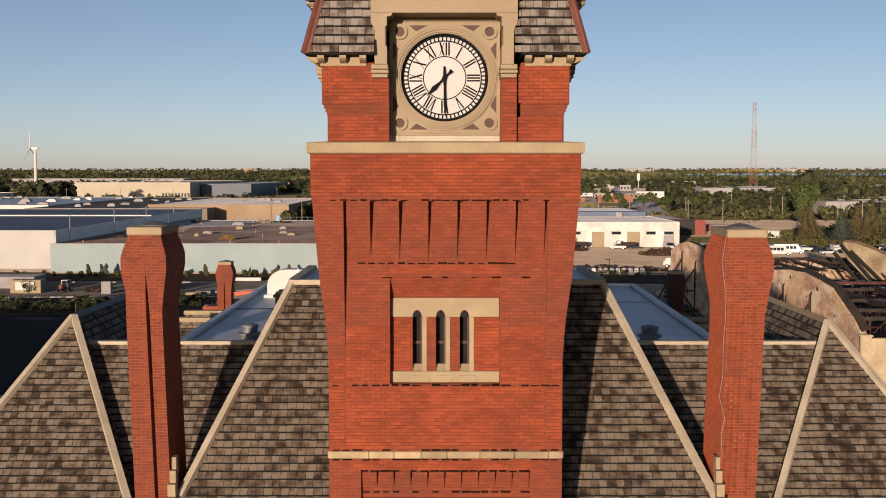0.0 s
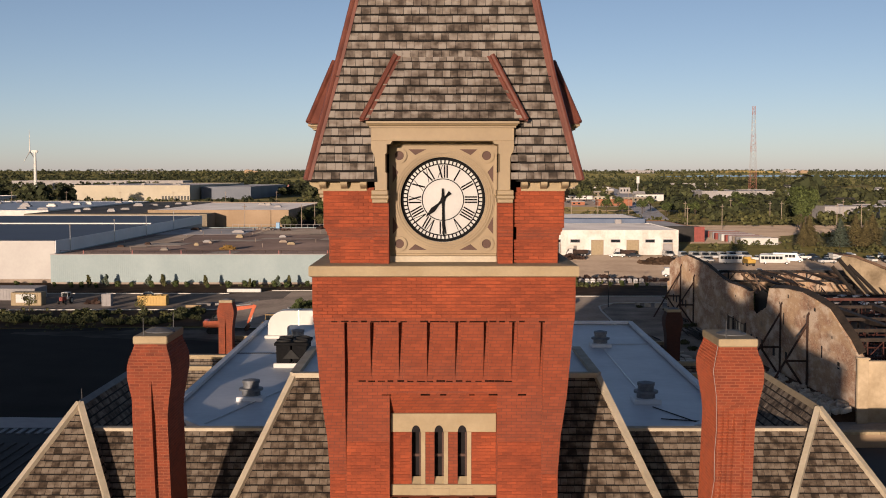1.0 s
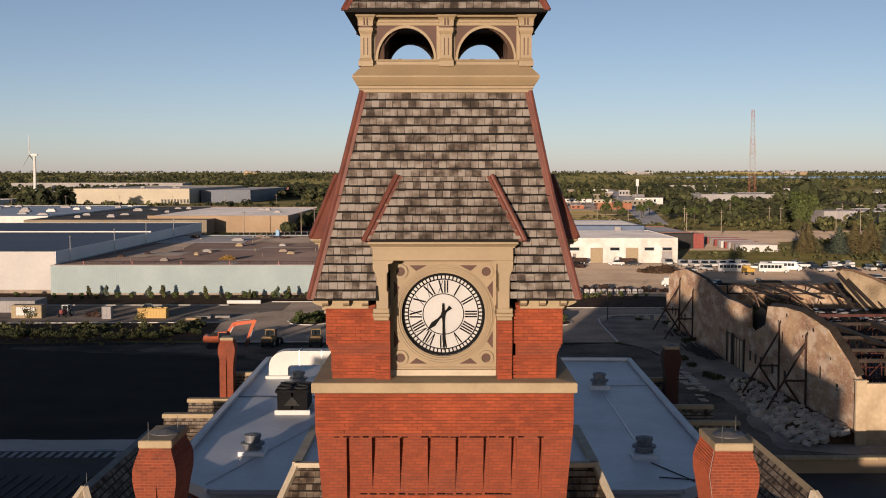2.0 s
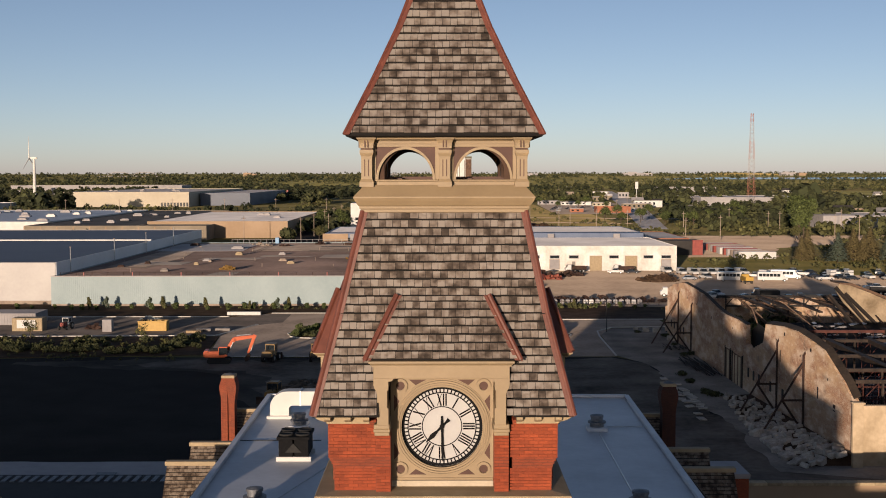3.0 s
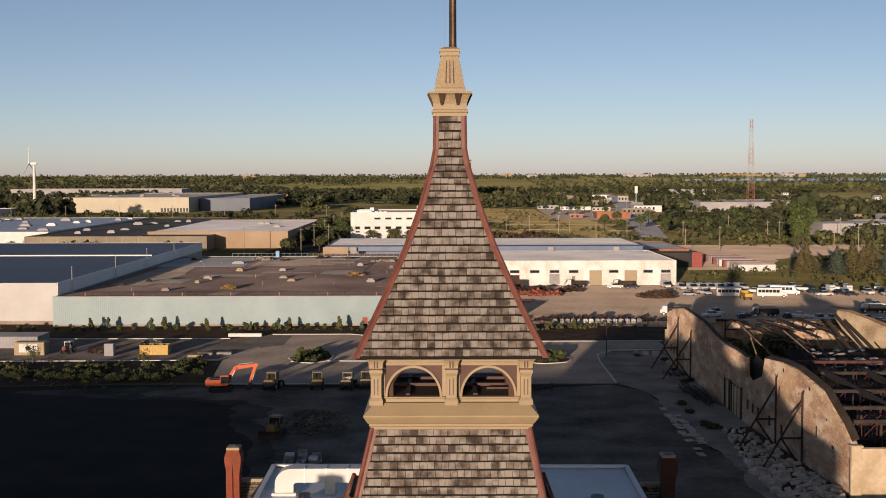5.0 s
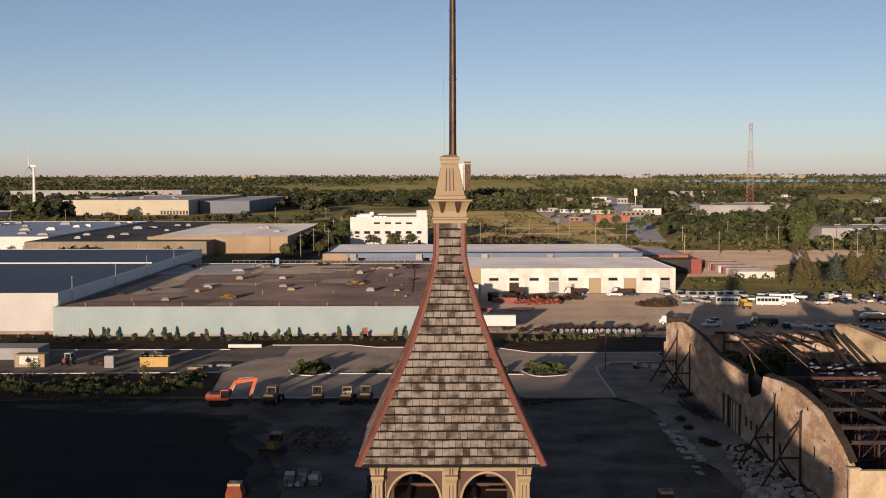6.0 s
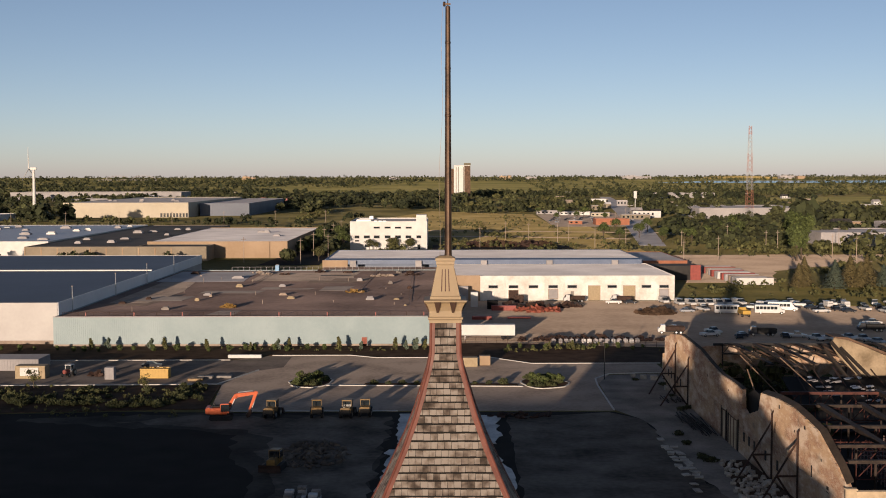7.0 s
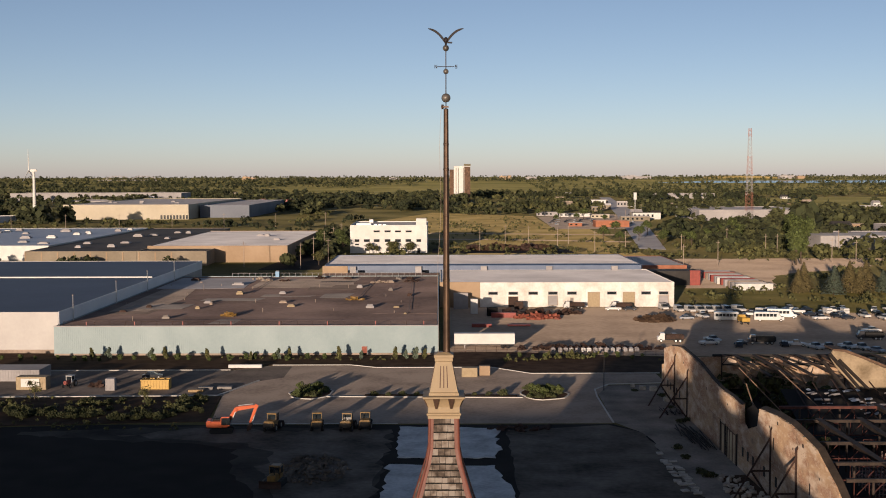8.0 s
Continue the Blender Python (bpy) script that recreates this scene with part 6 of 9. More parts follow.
M_CAR_S = surf("silver_car_paint", (0.30, 0.31, 0.33), (0.38, 0.39, 0.41), 0.8, 0.3)


def wheel(ob, x, y, r=0.36, w=0.24):
    bm = bmesh.new()
    b2 = bmesh.new()
    lathe(b2, [(r * 0.6, -w / 2), (r * 0.94, -w / 2), (r, -w / 3), (r, w / 3), (r * 0.94, w / 2), (r * 0.6, w / 2)], seg=14)
    join(bm, b2, Matrix.Translation((x, y, r)) @ Matrix.Rotation(radians(90), 4, "X"))
    wh = part("wheel", bm, M_TYRE, ob)
    bm = bmesh.new()
    b2 = bmesh.new()
    lathe(b2, [(r * 0.58, -w / 2 - 0.01), (r * 0.5, w / 2 + 0.01)], seg=10)
    join(bm, b2, Matrix.Translation((x, y, r)) @ Matrix.Rotation(radians(90), 4, "X"))
    part("rim", bm, M_STEEL, wh)


def car_shape(ob, outline, half, cab, paint, cab_half):
    """A body drawn from its side outline (x, z), and a narrower glazed cabin."""
    bm = bmesh.new()
    prism(bm, [(x, -half, z) for x, z in outline], (0, 2 * half, 0))
    bmesh.ops.bevel(bm, geom=[e for e in bm.edges], offset=0.06, segments=2, affect="EDGES")
    part("body", bm, paint, ob)
    bm = bmesh.new()
    lo = [p for p in cab if p[1] == min(q[1] for q in cab)]
    hi = [p for p in cab if p[1] != lo[0][1]]
    x0, x1 = min(p[0] for p in lo), max(p[0] for p in lo)
    u0, u1, zt = min(p[0] for p in hi), max(p[0] for p in hi), hi[0][1]
    loft(bm, [[(x0, -cab_half, lo[0][1]), (x1, -cab_half, lo[0][1]), (x1, cab_half, lo[0][1]), (x0, cab_half, lo[0][1])], [(u0, -cab_half * 0.86, zt), (u1, -cab_half * 0.86, zt), (u1, cab_half * 0.86, zt), (u0, cab_half * 0.86, zt)]])
    part("window_band", bm, M_GLASS, ob)
    bm = bmesh.new()
    bevelled(bm, u0 - 0.04, u1 + 0.04, -cab_half * 0.88, cab_half * 0.88, zt, zt + 0.07, 0.03)
    part("cab_roof", bm, paint, ob)


def pickup(paint, label):
    ob = thing("pickup_truck", (0, 0, 0), label, "truck", "parked vehicles")
    car_shape(ob, [(-2.75, 0.45), (2.7, 0.45), (2.75, 0.9), (1.25, 1.12), (1.1, 1.15), (-0.7, 1.15), (-2.75, 1.1)], 0.98, [(-0.75, 1.14), (1.2, 1.14), (0.55, 1.78), (-0.6, 1.78)], paint, 0.9)
    for x in (-1.75, 1.75):
        for y in (-0.86, 0.86):
            wheel(ob, x, y, 0.4)
    return ob


def van(paint, label):
    ob = thing("van", (0, 0, 0), label, "van", "parked vehicles")
    car_shape(ob, [(-2.8, 0.4), (2.75, 0.4), (2.8, 1.0), (1.9, 1.2), (-2.8, 1.25)], 1.0, [(-2.75, 1.24), (1.8, 1.24), (1.2, 2.05), (-2.7, 2.05)], paint, 0.97)
    bm = bmesh.new()
    box(bm, -2.74, 0.2, -0.96, 0.96, 1.25, 2.03)
    part("side_panel", bm, paint, ob)
    for x in (-1.8, 1.8):
        for y in (-0.88, 0.88):
            wheel(ob, x, y)
    return ob


def sedan(paint, label):
    ob = thing("car", (0, 0, 0), label, "car", "parked vehicles")
    car_shape(ob, [(-2.25, 0.35), (2.25, 0.35), (2.3, 0.75), (1.1, 0.92), (-1.7, 0.95), (-2.3, 0.85)], 0.9, [(-1.7, 0.93), (1.1, 0.93), (0.3, 1.42), (-1.1, 1.42)], paint, 0.84)
    for x in (-1.4, 1.4):
        for y in (-0.8, 0.8):
            wheel(ob, x, y, 0.32)
    return ob


def bus(label):
    ob = thing("shuttle_bus", (0, 0, 0), label, "bus", "shuttle buses")
    bm = bmesh.new()
    bevelled(bm, -4.6, 2.9, -1.2, 1.2, 0.5, 3.0, 0.12, 2)
    part("coach_body", bm, M_CAR_W, ob)
    for s in (-1, 1):
        for i in range(6):
            bm = bmesh.new()
            bevelled(bm, -4.2 + i * 1.1, -3.25 + i * 1.1, s * 1.2 - 0.02, s * 1.2 + 0.02, 1.6, 2.5, 0.01)
            part("side_window", bm, M_GLASS, ob)
    bm = bmesh.new()
    prism(bm, [(2.9, -0.95, 0.5), (4.6, -0.95, 0.5), (4.6, -0.95, 1.3), (3.7, -0.95, 1.45), (3.2, -0.95, 2.2), (2.9, -0.95, 2.3)], (0, 1.9, 0))
    part("cab", bm, M_CAR_W, ob)
    bm = bmesh.new()
    prism(bm, [(3.72, -0.8, 1.47), (3.76, -0.8, 1.47), (3.26, -0.8, 2.2), (3.22, -0.8, 2.2)], (0, 1.6, 0))
    part("windscreen", bm, M_GLASS, ob)
    for x in (-2.8, 3.6):
        for y in (-1.05, 1.05):
            wheel(ob, x, y, 0.45, 0.28)
    return ob


def stand(temp, spots):
    for i, (x, y, a) in enumerate(spots):
        m = Matrix.Translation((x, y, 0.04)) @ Matrix.Rotation(radians(a), 4, "Z")
        if i == 0:
            first = m
        else:
            copy_thing(temp, m)
    temp.matrix_basis = first


stand(van(M_CAR_W, "white panel van parked in a row on the dirt lot"), [(76.5, 396, -80), (80.6, 390, -82), (84.2, 389, -78), (87.3, 388.5, -80), (90.2, 388.5, -83), (93.3, 388.3, -80), (96.6, 389, -80), (100.8, 390, -60), (128, 383, 100), (133.5, 382, 95), (107, 381, -50), (111, 384, 20)])
stand(pickup(M_CAR_W, "white pickup truck parked on the dusty lot"), [(65.5, 322.5, 10), (75.3, 318, -60), (95.7, 309, -12), (99.2, 303.8, -70), (102.7, 303.6, -70), (108, 304.5, -65), (111, 302.5, -70), (104, 297, -70), (84.5, 372, -70), (101.7, 377, 160), (118.7, 384, 170), (119, 393, 30), (137, 372, 95), (141, 366, 95), (58.9, 393.5, 175), (132, 388, 80), (136, 390, 95), (146, 388, 70), (152, 390, 100), (150, 368, 60), (158, 372, 85), (121, 366, 10), (126, 336, 10), (73, 312, 15)])
stand(sedan(M_CAR_D, "dark car parked at the edge of the dirt lot"), [(81.5, 311, 40), (80.0, 308, 80), (92.5, 309, 85), (115, 376, 0), (121, 376, 10), (127.5, 372, 90), (140, 382, 85), (144, 380, 88), (148, 378, 88), (125, 379, 70), (130, 367, 15), (143, 370, 95), (154, 382, 80), (160, 378, 85), (64.5, 393.5, 0), (124, 390, 30), (-66, 262, 10)] + [(106 + k * 5.5, 1120 + (k * 37) % 90, 20 * k) for k in range(11)] + [(182 + k * 9, 1110 + k * 60, 80) for k in range(5)])
stand(sedan(M_CAR_S, "silver car parked on the dirt lot"), [(78.6, 368, 5), (108, 370, 0), (113.5, 298, -60), (131, 376, 90), (152, 376, 88), (157, 380, 88)] + [(109 + k * 6, 1090 + (k * 53) % 150, 15 * k) for k in range(10)] + [(190 + k * 10, 1150 + k * 66, 80) for k in range(4)])
stand(bus("white shuttle bus parked on the dirt lot"), [(91, 363.5, -8), (103.5, 363, -8), (110, 371, -15)])


def flatbed(label, paint, bed):
    ob = thing("flatbed_truck", (0, 0, 0), label, "truck", "work trucks")
    bm = bmesh.new()
    prism(bm, [(1.6, -1.1, 0.6), (3.6, -1.1, 0.6), (3.6, -1.1, 1.5), (3.1, -1.1, 1.7), (2.8, -1.1, 2.6), (1.6, -1.1, 2.6)], (0, 2.2, 0))
    bmesh.ops.bevel(bm, geom=bm.edges[:], offset=0.06, segments=1, affect="EDGES")
    c = part("cab", bm, paint, ob)
    bm = bmesh.new()
    prism(bm, [(3.13, -0.95, 1.75), (3.17, -0.95, 1.75), (2.89, -0.95, 2.5), (2.85, -0.95, 2.5)], (0, 1.9, 0))
    part("windscreen", bm, M_GLASS, c)
    bm = bmesh.new()
    box(bm, -3.6, 1.5, -0.5, 0.5, 0.6, 0.95)
    part("chassis", bm, M_TYRE, ob)
    bm = bmesh.new()
    for a in ((-3.7, 1.4, -1.2, -1.1, 1.0, 2.1), (-3.7, 1.4, 1.1, 1.2, 1.0, 2.1), (-3.7, -3.6, -1.1, 1.1, 1.0, 2.1), (1.3, 1.4, -1.1, 1.1, 1.0, 2.3), (-3.7, 1.4, -1.2, 1.2, 0.95, 1.05)):
        box(bm, *a)
    part("load_bed", bm, bed, ob)
    for x in (-2.6, -1.4, 2.6):
        for y in (-1.0, 1.0):
            wheel(ob, x, y, 0.48, 0.3)
    return ob


stand(flatbed("white tipper truck with a dark bed on the dusty lot", M_CAR_W, M_RUST), [(63.5, 317.5, 175), (62, 397.5, 180), (46, 399, 185)])
stand(flatbed("dark flatbed truck in the shade of the lot", M_CAR_D, M_TYRE), [(87.5, 313, 175), (120, 321, 175)])
stand(flatbed("small yellow truck parked among the buses", M_SKIP, M_SKIP), [(94, 357.5, 90)])

# box trailer by the fence
def trailer():
    ob = thing("box_trailer", (12, 308, 0), "long white box trailer parked beside the fence", "trailer")
    bm = bmesh.new()
    bevelled(bm, 3.6, 19.8, 306.4, 309, 1.15, 4.05, 0.06)
    part("box_body", bm, M_WHITE, ob)
    bm = bmesh.new()
    box(bm, 3.8, 19.6, 307.0, 308.4, 0.95, 1.15)
    part("chassis", bm, M_TYRE, ob)
    for x in (16.6, 17.9):
        for y in (306.6, 308.8):
            bm = bmesh.new()
            b2 = bmesh.new()
            lathe(b2, [(0.3, -0.15), (0.5, -0.15), (0.5, 0.15), (0.3, 0.15)], seg=14)
            join(bm, b2, Matrix.Translation((x, y, 0.5)) @ Matrix.Rotation(radians(90), 4, "X"))
            part("wheel", bm, M_TYRE, ob)
    bm = bmesh.new()
    for y in (306.7, 308.6):
        box(bm, 6.4, 6.55, y, y + 0.15, 0, 1.0)
    pieces("landing_leg", bm, M_STEEL, ob)


trailer()


def crate(name, x0, x1, y0, y1, h, mat, label, z=0.05):
    ob = thing(name, ((x0 + x1) / 2, (y0 + y1) / 2, z), label, "container")
    bm = bmesh.new()
    bevelled(bm, x0, x1, y0, y1, z, z + h, 0.05)
    part("box_shell", bm, mat, ob)
    bm = bmesh.new()
    n = max(3, int((x1 - x0) / 0.6))
    for i in range(n):
        x = x0 + 0.15 + (x1 - x0 - 0.3) * i / (n - 1)
        box(bm, x - 0.05, x + 0.05, y0 - 0.05, y0, z + 0.1, z + h - 0.1)
    tagged(part("rib", bm, mat, ob), kind="stuff")
    return ob


crate("storage_box", 4.8, 8.4, 262, 264.2, 2.1, M_STONE, "pale wooden storage box on the road side")
crate("pallet_stack", 8.9, 11.4, 264, 265.8, 2.2, M_TAN, "stack of timber pallets on the road side")
skip = crate("dumpster", -65.0, -58.9, 247.5, 250, 1.9, M_SKIP, "open yellow waste skip with a rusty rim")
bm = bmesh.new()
for a in ((-65.05, -58.85, 247.42, 247.6), (-65.05, -58.85, 249.9, 250.08), (-65.05, -64.87, 247.6, 249.9), (-59.03, -58.85, 247.6, 249.9)):
    box(bm, *a, 1.95, 2.18)
pieces("rim_bar", bm, M_SKIP, skip)
# dark sticks on the closed top put the open inside's shade into colour
bm = bmesh.new()
rq = random.Random(9)
for _ in range(26):
    x, y = rq.uniform(-64.6, -59.3), rq.uniform(247.8, 249.6)
    tube(bm, (x, y, 1.96), (x + rq.uniform(-0.6, 0.6), y + rq.uniform(-0.3, 0.3), 2.0 + rq.uniform(0, 0.35)), 0.07, seg=4)
tagged(part("waste", bm, M_DARKIN, skip, "dark sticks on top that stand for the skip's shaded inside"), kind="stuff")
site = crate("site_container", -92.0, -85.5, 247.5, 250.5, 2.8, M_STONE, "grey-green site container with a white panel")
bm = bmesh.new()
bevelled(bm, -90.9, -86.9, 247.36, 247.44, 0.7, 2.5, 0.02)
sign = part("panel", bm, M_WHITE, site, "white panel")
bm = bmesh.new()
ring(bm, 0.0, 0.5, 247.32, 247.36, -88.9, 1.6, 20)
part("dark_roundel", bm, M_BLACK, sign)
crate("site_container", -112, -90.5, 258, 266, 2.6, M_LAV, "low pale site office with a flat roof")
crate("storage_tank", -72.3, -70.3, 246.2, 247.8, 2.6, M_LAV, "grey portable tank beside the road")
rs = random.Random(52)
for k in range(9):
    x, y = -21.2 + (k % 3) * 1.75 + rs.uniform(-0.2, 0.2), 149.6 + (k // 3) * 1.9 + rs.uniform(-0.2, 0.2)
    ob = thing("paving_pallet", (x, y, 0.03), "pallet of stacked pale grey paving blocks on the yard", "pallet", "paving pallets")
    bm = bmesh.new()
    for i in range(5):
        box(bm, x, x + 1.3, y + i * 0.28, y + i * 0.28 + 0.12, 0.03, 0.15)
    tagged(part("pallet_board", bm, M_BARK, ob), kind="stuff")
    for lev in range(rs.choice((1, 2, 3))):
        for j in range(2):
            bm = bmesh.new()
            dx = rs.uniform(-0.04, 0.04)
            bevelled(bm, x + 0.03 + j * 0.63 + dx, x + 0.63 + j * 0.63 + dx, y + 0.03, y + 1.2, 0.16 + lev * 0.42, 0.56 + lev * 0.42, 0.03)
            part("block_layer", bm, M_SLAB if rs.random() < 0.4 else M_GRAVEL, ob)
for i, (x, y) in enumerate(((-52.5, 247), (-48.5, 247.5), (-54, 244))):
    crate("material_pallet", x, x + 3.2, y, y + 1.6, 0.55, M_PIPE2 if i < 2 else M_YELLOW, "low pallet of building material beside the road")
crate("concrete_pipe", -51, -43, 275, 275.9, 0.8, M_WHITE, "white pipe section lying on the verge", 0.15)
rc = random.Random(15)
for i, mat in enumerate((M_WHITE, M_LAV, M_CONC, M_LAV, M_RED, M_WHITE, M_LAV, M_RED, M_LAV, M_CONC, M_RED, M_LAV)):
    x, y = 117.3 + rc.uniform(-0.5, 0.5), 461.5 + i * 5.6 + rc.uniform(-0.6, 0.6)
    crate("shipping_container", x, x + (14 if i else 15), y, y + 2.6, 2.8, mat, "steel shipping container in the row on the storage lot")
for i in range(12):
    x, y = -600 + rc.uniform(0, 130), 1060 + i * 13
    crate("parked_trailer", x, x + 14, y, y + 2.6, 3.6, rc.choice((M_WHITE, M_LAV)), "white lorry trailer parked on the lorry lot")


# ---- plant machinery ----
def tracks(ob, x0, x1, ys, r, w, mat=None):
    for y in ys:
        bm = bmesh.new()
        pts = [(x0 + r - r * math.sin(a), y, r - r * math.cos(a)) for a in [math.pi * i / 6 for i in range(7)]]
        pts += [(x1 - r + r * math.sin(a), y, r + r * math.cos(a)) for a in [math.pi * i / 6 for i in range(7)]]
        prism(bm, pts, (0, w, 0))
        part("track", bm, mat or M_TYRE, ob)


def beam(bm, p, q, h0, h1, w):
    """A tapering box beam in the x-z plane."""
    p, q = Vector(p), Vector(q)
    d = (q - p).normalized()
    n = Vector((-d.z, 0, d.x))
    prism(bm, [p - n * h0 / 2 - Vector((0, w / 2, 0)), q - n * h1 / 2 - Vector((0, w / 2, 0)), q + n * h1 / 2 - Vector((0, w / 2, 0)), p + n * h0 / 2 - Vector((0, w / 2, 0))], (0, w, 0))


def excavator():
    ob = thing("excavator", (0, 0, 0), "orange tracked excavator with its boom raised on the yard", "excavator")
    tracks(ob, -2.1, 2.1, (-1.5, 0.9), 0.48, 0.6)
    bm = bmesh.new()
    bevelled(bm, -2.6, 1.2, -1.35, 1.35, 1.1, 2.2, 0.15, 2)
    part("house", bm, M_ORANGE, ob)
    bm = bmesh.new()
    bevelled(bm, -2.7, -1.7, -1.4, 1.4, 1.1, 2.35, 0.2, 2)
    part("counterweight", bm, M_ORANGE, ob)
    bm = bmesh.new()
    bevelled(bm, -0.1, 1.5, -1.35, -0.3, 1.3, 3.0, 0.12, 2)
    c = part("cab", bm, M_ORANGE, ob)
    bm = bmesh.new()
    bevelled(bm, 0.0, 1.53, -1.38, -0.28, 1.6, 2.85, 0.04)
    part("cab_window", bm, M_GLASS, c)
    for (p, q, h0, h1) in (((0.9, 0.2, 1.7), (2.7, 0.2, 4.3), 0.55, 0.75), ((2.6, 0.2, 4.2), (6.0, 0.2, 4.6), 0.75, 0.5)):
        bm = bmesh.new()
        beam(bm, p, q, h0, h1, 0.45)
        part("boom", bm, M_ORANGE, ob)
    bm = bmesh.new()
    beam(bm, (6.3, 0.2, 4.9), (5.0, 0.2, 1.6), 0.65, 0.35, 0.38)
    part("arm", bm, M_ORANGE, ob)
    bm = bmesh.new()
    tube(bm, (3.0, 0.2, 4.75), (5.6, 0.2, 5.0), 0.11)
    tube(bm, (1.5, -0.12, 1.7), (2.5, -0.12, 3.7), 0.1)
    tube(bm, (1.5, 0.52, 1.7), (2.5, 0.52, 3.7), 0.1)
    tube(bm, (6.3, 0.2, 4.2), (5.5, 0.2, 1.9), 0.09)
    pieces("cylinder", bm, M_STEEL, ob)
    bm = bmesh.new()
    bevelled(bm, -1.6, -0.2, -0.2, 1.3, 2.2, 2.45, 0.06)
    tube(bm, (-1.2, 0.6, 2.4), (-1.2, 0.6, 2.9), 0.07)
    pieces("engine_hood", bm, M_TYRE, ob)
    bm = bmesh.new()
    prism(bm, [(5.1, -0.4, 1.7), (5.5, -0.4, 1.2), (5.1, -0.4, 0.35), (4.5, -0.4, 0.2), (4.4, -0.4, 0.8)], (0, 1.2, 0))
    part("bucket", bm, M_RUST, ob)
    return ob


excavator().matrix_basis = Matrix.Translation((-39.5, 205, 0.03)) @ Matrix.Rotation(radians(6), 4, "Z")


def loader(name, label, paint, bucket=True):
    ob = thing(name, (0, 0, 0), label, "loader", "plant machines")
    bm = bmesh.new()
    bevelled(bm, -2.6, 0.2, -0.95, 0.95, 0.9, 2.0, 0.15, 2)
    part("engine_cover", bm, paint, ob)
    bm = bmesh.new()
    bevelled(bm, -0.6, 1.0, -0.8, 0.8, 1.3, 3.1, 0.1, 2)
    c = part("cab", bm, paint, ob)
    bm = bmesh.new()
    bevelled(bm, -0.64, 1.05, -0.84, 0.84, 1.75, 2.92, 0.04)
    part("cab_window", bm, M_GLASS, c)
    for px in (-0.66, 0.98):
        for py in (-0.86, 0.78):
            bm = bmesh.new()
            box(bm, px, px + 0.09, py, py + 0.08, 1.7, 3.0)
            part("cab_post", bm, paint, c)
    bm = bmesh.new()
    bevelled(bm, -0.8, 1.2, -0.92, 0.92, 2.98, 3.16, 0.05)
    part("cab_top", bm, paint, c)
    bm = bmesh.new()
    tube(bm, (-1.5, 0.4, 1.95), (-1.5, 0.4, 2.8), 0.07)
    part("exhaust", bm, M_TYRE, ob)
    bm = bmesh.new()
    bevelled(bm, -2.75, -2.5, -0.9, 0.9, 0.85, 1.7, 0.05)
    part("rear_grille", bm, M_TYRE, ob)
    for x in (-1.6, 1.3):
        for y in (-0.95, 0.95):
            wheel(ob, x, y, 0.72, 0.5)
    if bucket:
        for y in (-0.6, 0.45):
            bm = bmesh.new()
            b2 = bmesh.new()
            beam(b2, (0.8, 0, 1.6), (2.9, 0, 0.6), 0.3, 0.22, 0.16)
            join(bm, b2, Matrix.Translation((0, y + 0.08, 0)))
            part("lift_arm", bm, paint, ob)
        bm = bmesh.new()
        prism(bm, [(2.8, -1.2, 1.2), (3.7, -1.2, 0.2), (2.9, -1.2, 0.1), (2.6, -1.2, 0.5)], (0, 2.4, 0))
        part("bucket", bm, M_RUST, ob)
    return ob


stand(loader("wheel_loader", "dusty yellow wheel loader parked on the yard", M_YELLOW), [(-30.6, 207, 80), (-17, 207, 85)])
stand(loader("backhoe", "small yellow loader parked at the road edge", M_YELLOW, False), [(-22.6, 207.5, 95), (-13.8, 208, 90)])


def dozer():
    ob = thing("bulldozer", (0, 0, 0), "worn yellow bulldozer on the dark yard", "bulldozer")
    tracks(ob, -1.9, 1.7, (-1.3, 0.8), 0.5, 0.5)
    bm = bmesh.new()
    bevelled(bm, -0.3, 1.9, -0.65, 0.65, 0.8, 1.9, 0.12, 2)
    part("bonnet", bm, M_YELLOW, ob)
    bm = bmesh.new()
    bevelled(bm, -1.6, 0.0, -0.8, 0.8, 1.0, 3.0, 0.1, 2)
    c = part("cab", bm, M_YELLOW, ob)
    bm = bmesh.new()
    bevelled(bm, -1.64, 0.04, -0.84, 0.84, 1.75, 2.8, 0.04)
    part("cab_window", bm, M_GLASS, c)
    bm = bmesh.new()
    for px in (-1.66, -0.04):
        for py in (-0.86, 0.78):
            box(bm, px, px + 0.09, py, py + 0.08, 1.7, 3.0)
    pieces("cab_post", bm, M_YELLOW, c)
    bm = bmesh.new()
    tube(bm, (1.0, 0.3, 1.85), (1.0, 0.3, 2.7), 0.07)
    part("exhaust", bm, M_TYRE, ob)
    for y in (-1.0, 0.9):
        bm = bmesh.new()
        beam(bm, (0.2, y, 0.7), (2.35, y, 0.5), 0.25, 0.2, 0.12)
        part("push_arm", bm, M_YELLOW, ob)
    bm = bmesh.new()
    prism(bm, [(2.3, -1.7, 0.1), (2.5, -1.7, 0.15), (2.35, -1.7, 0.7), (2.5, -1.7, 1.25), (2.3, -1.7, 1.2)], (0, 3.4, 0))
    part("blade", bm, M_RUST, ob)
    return ob


dozer().matrix_basis = Matrix.Translation((-24.8, 168.5, 0.03)) @ Matrix.Rotation(radians(-100), 4, "Z")


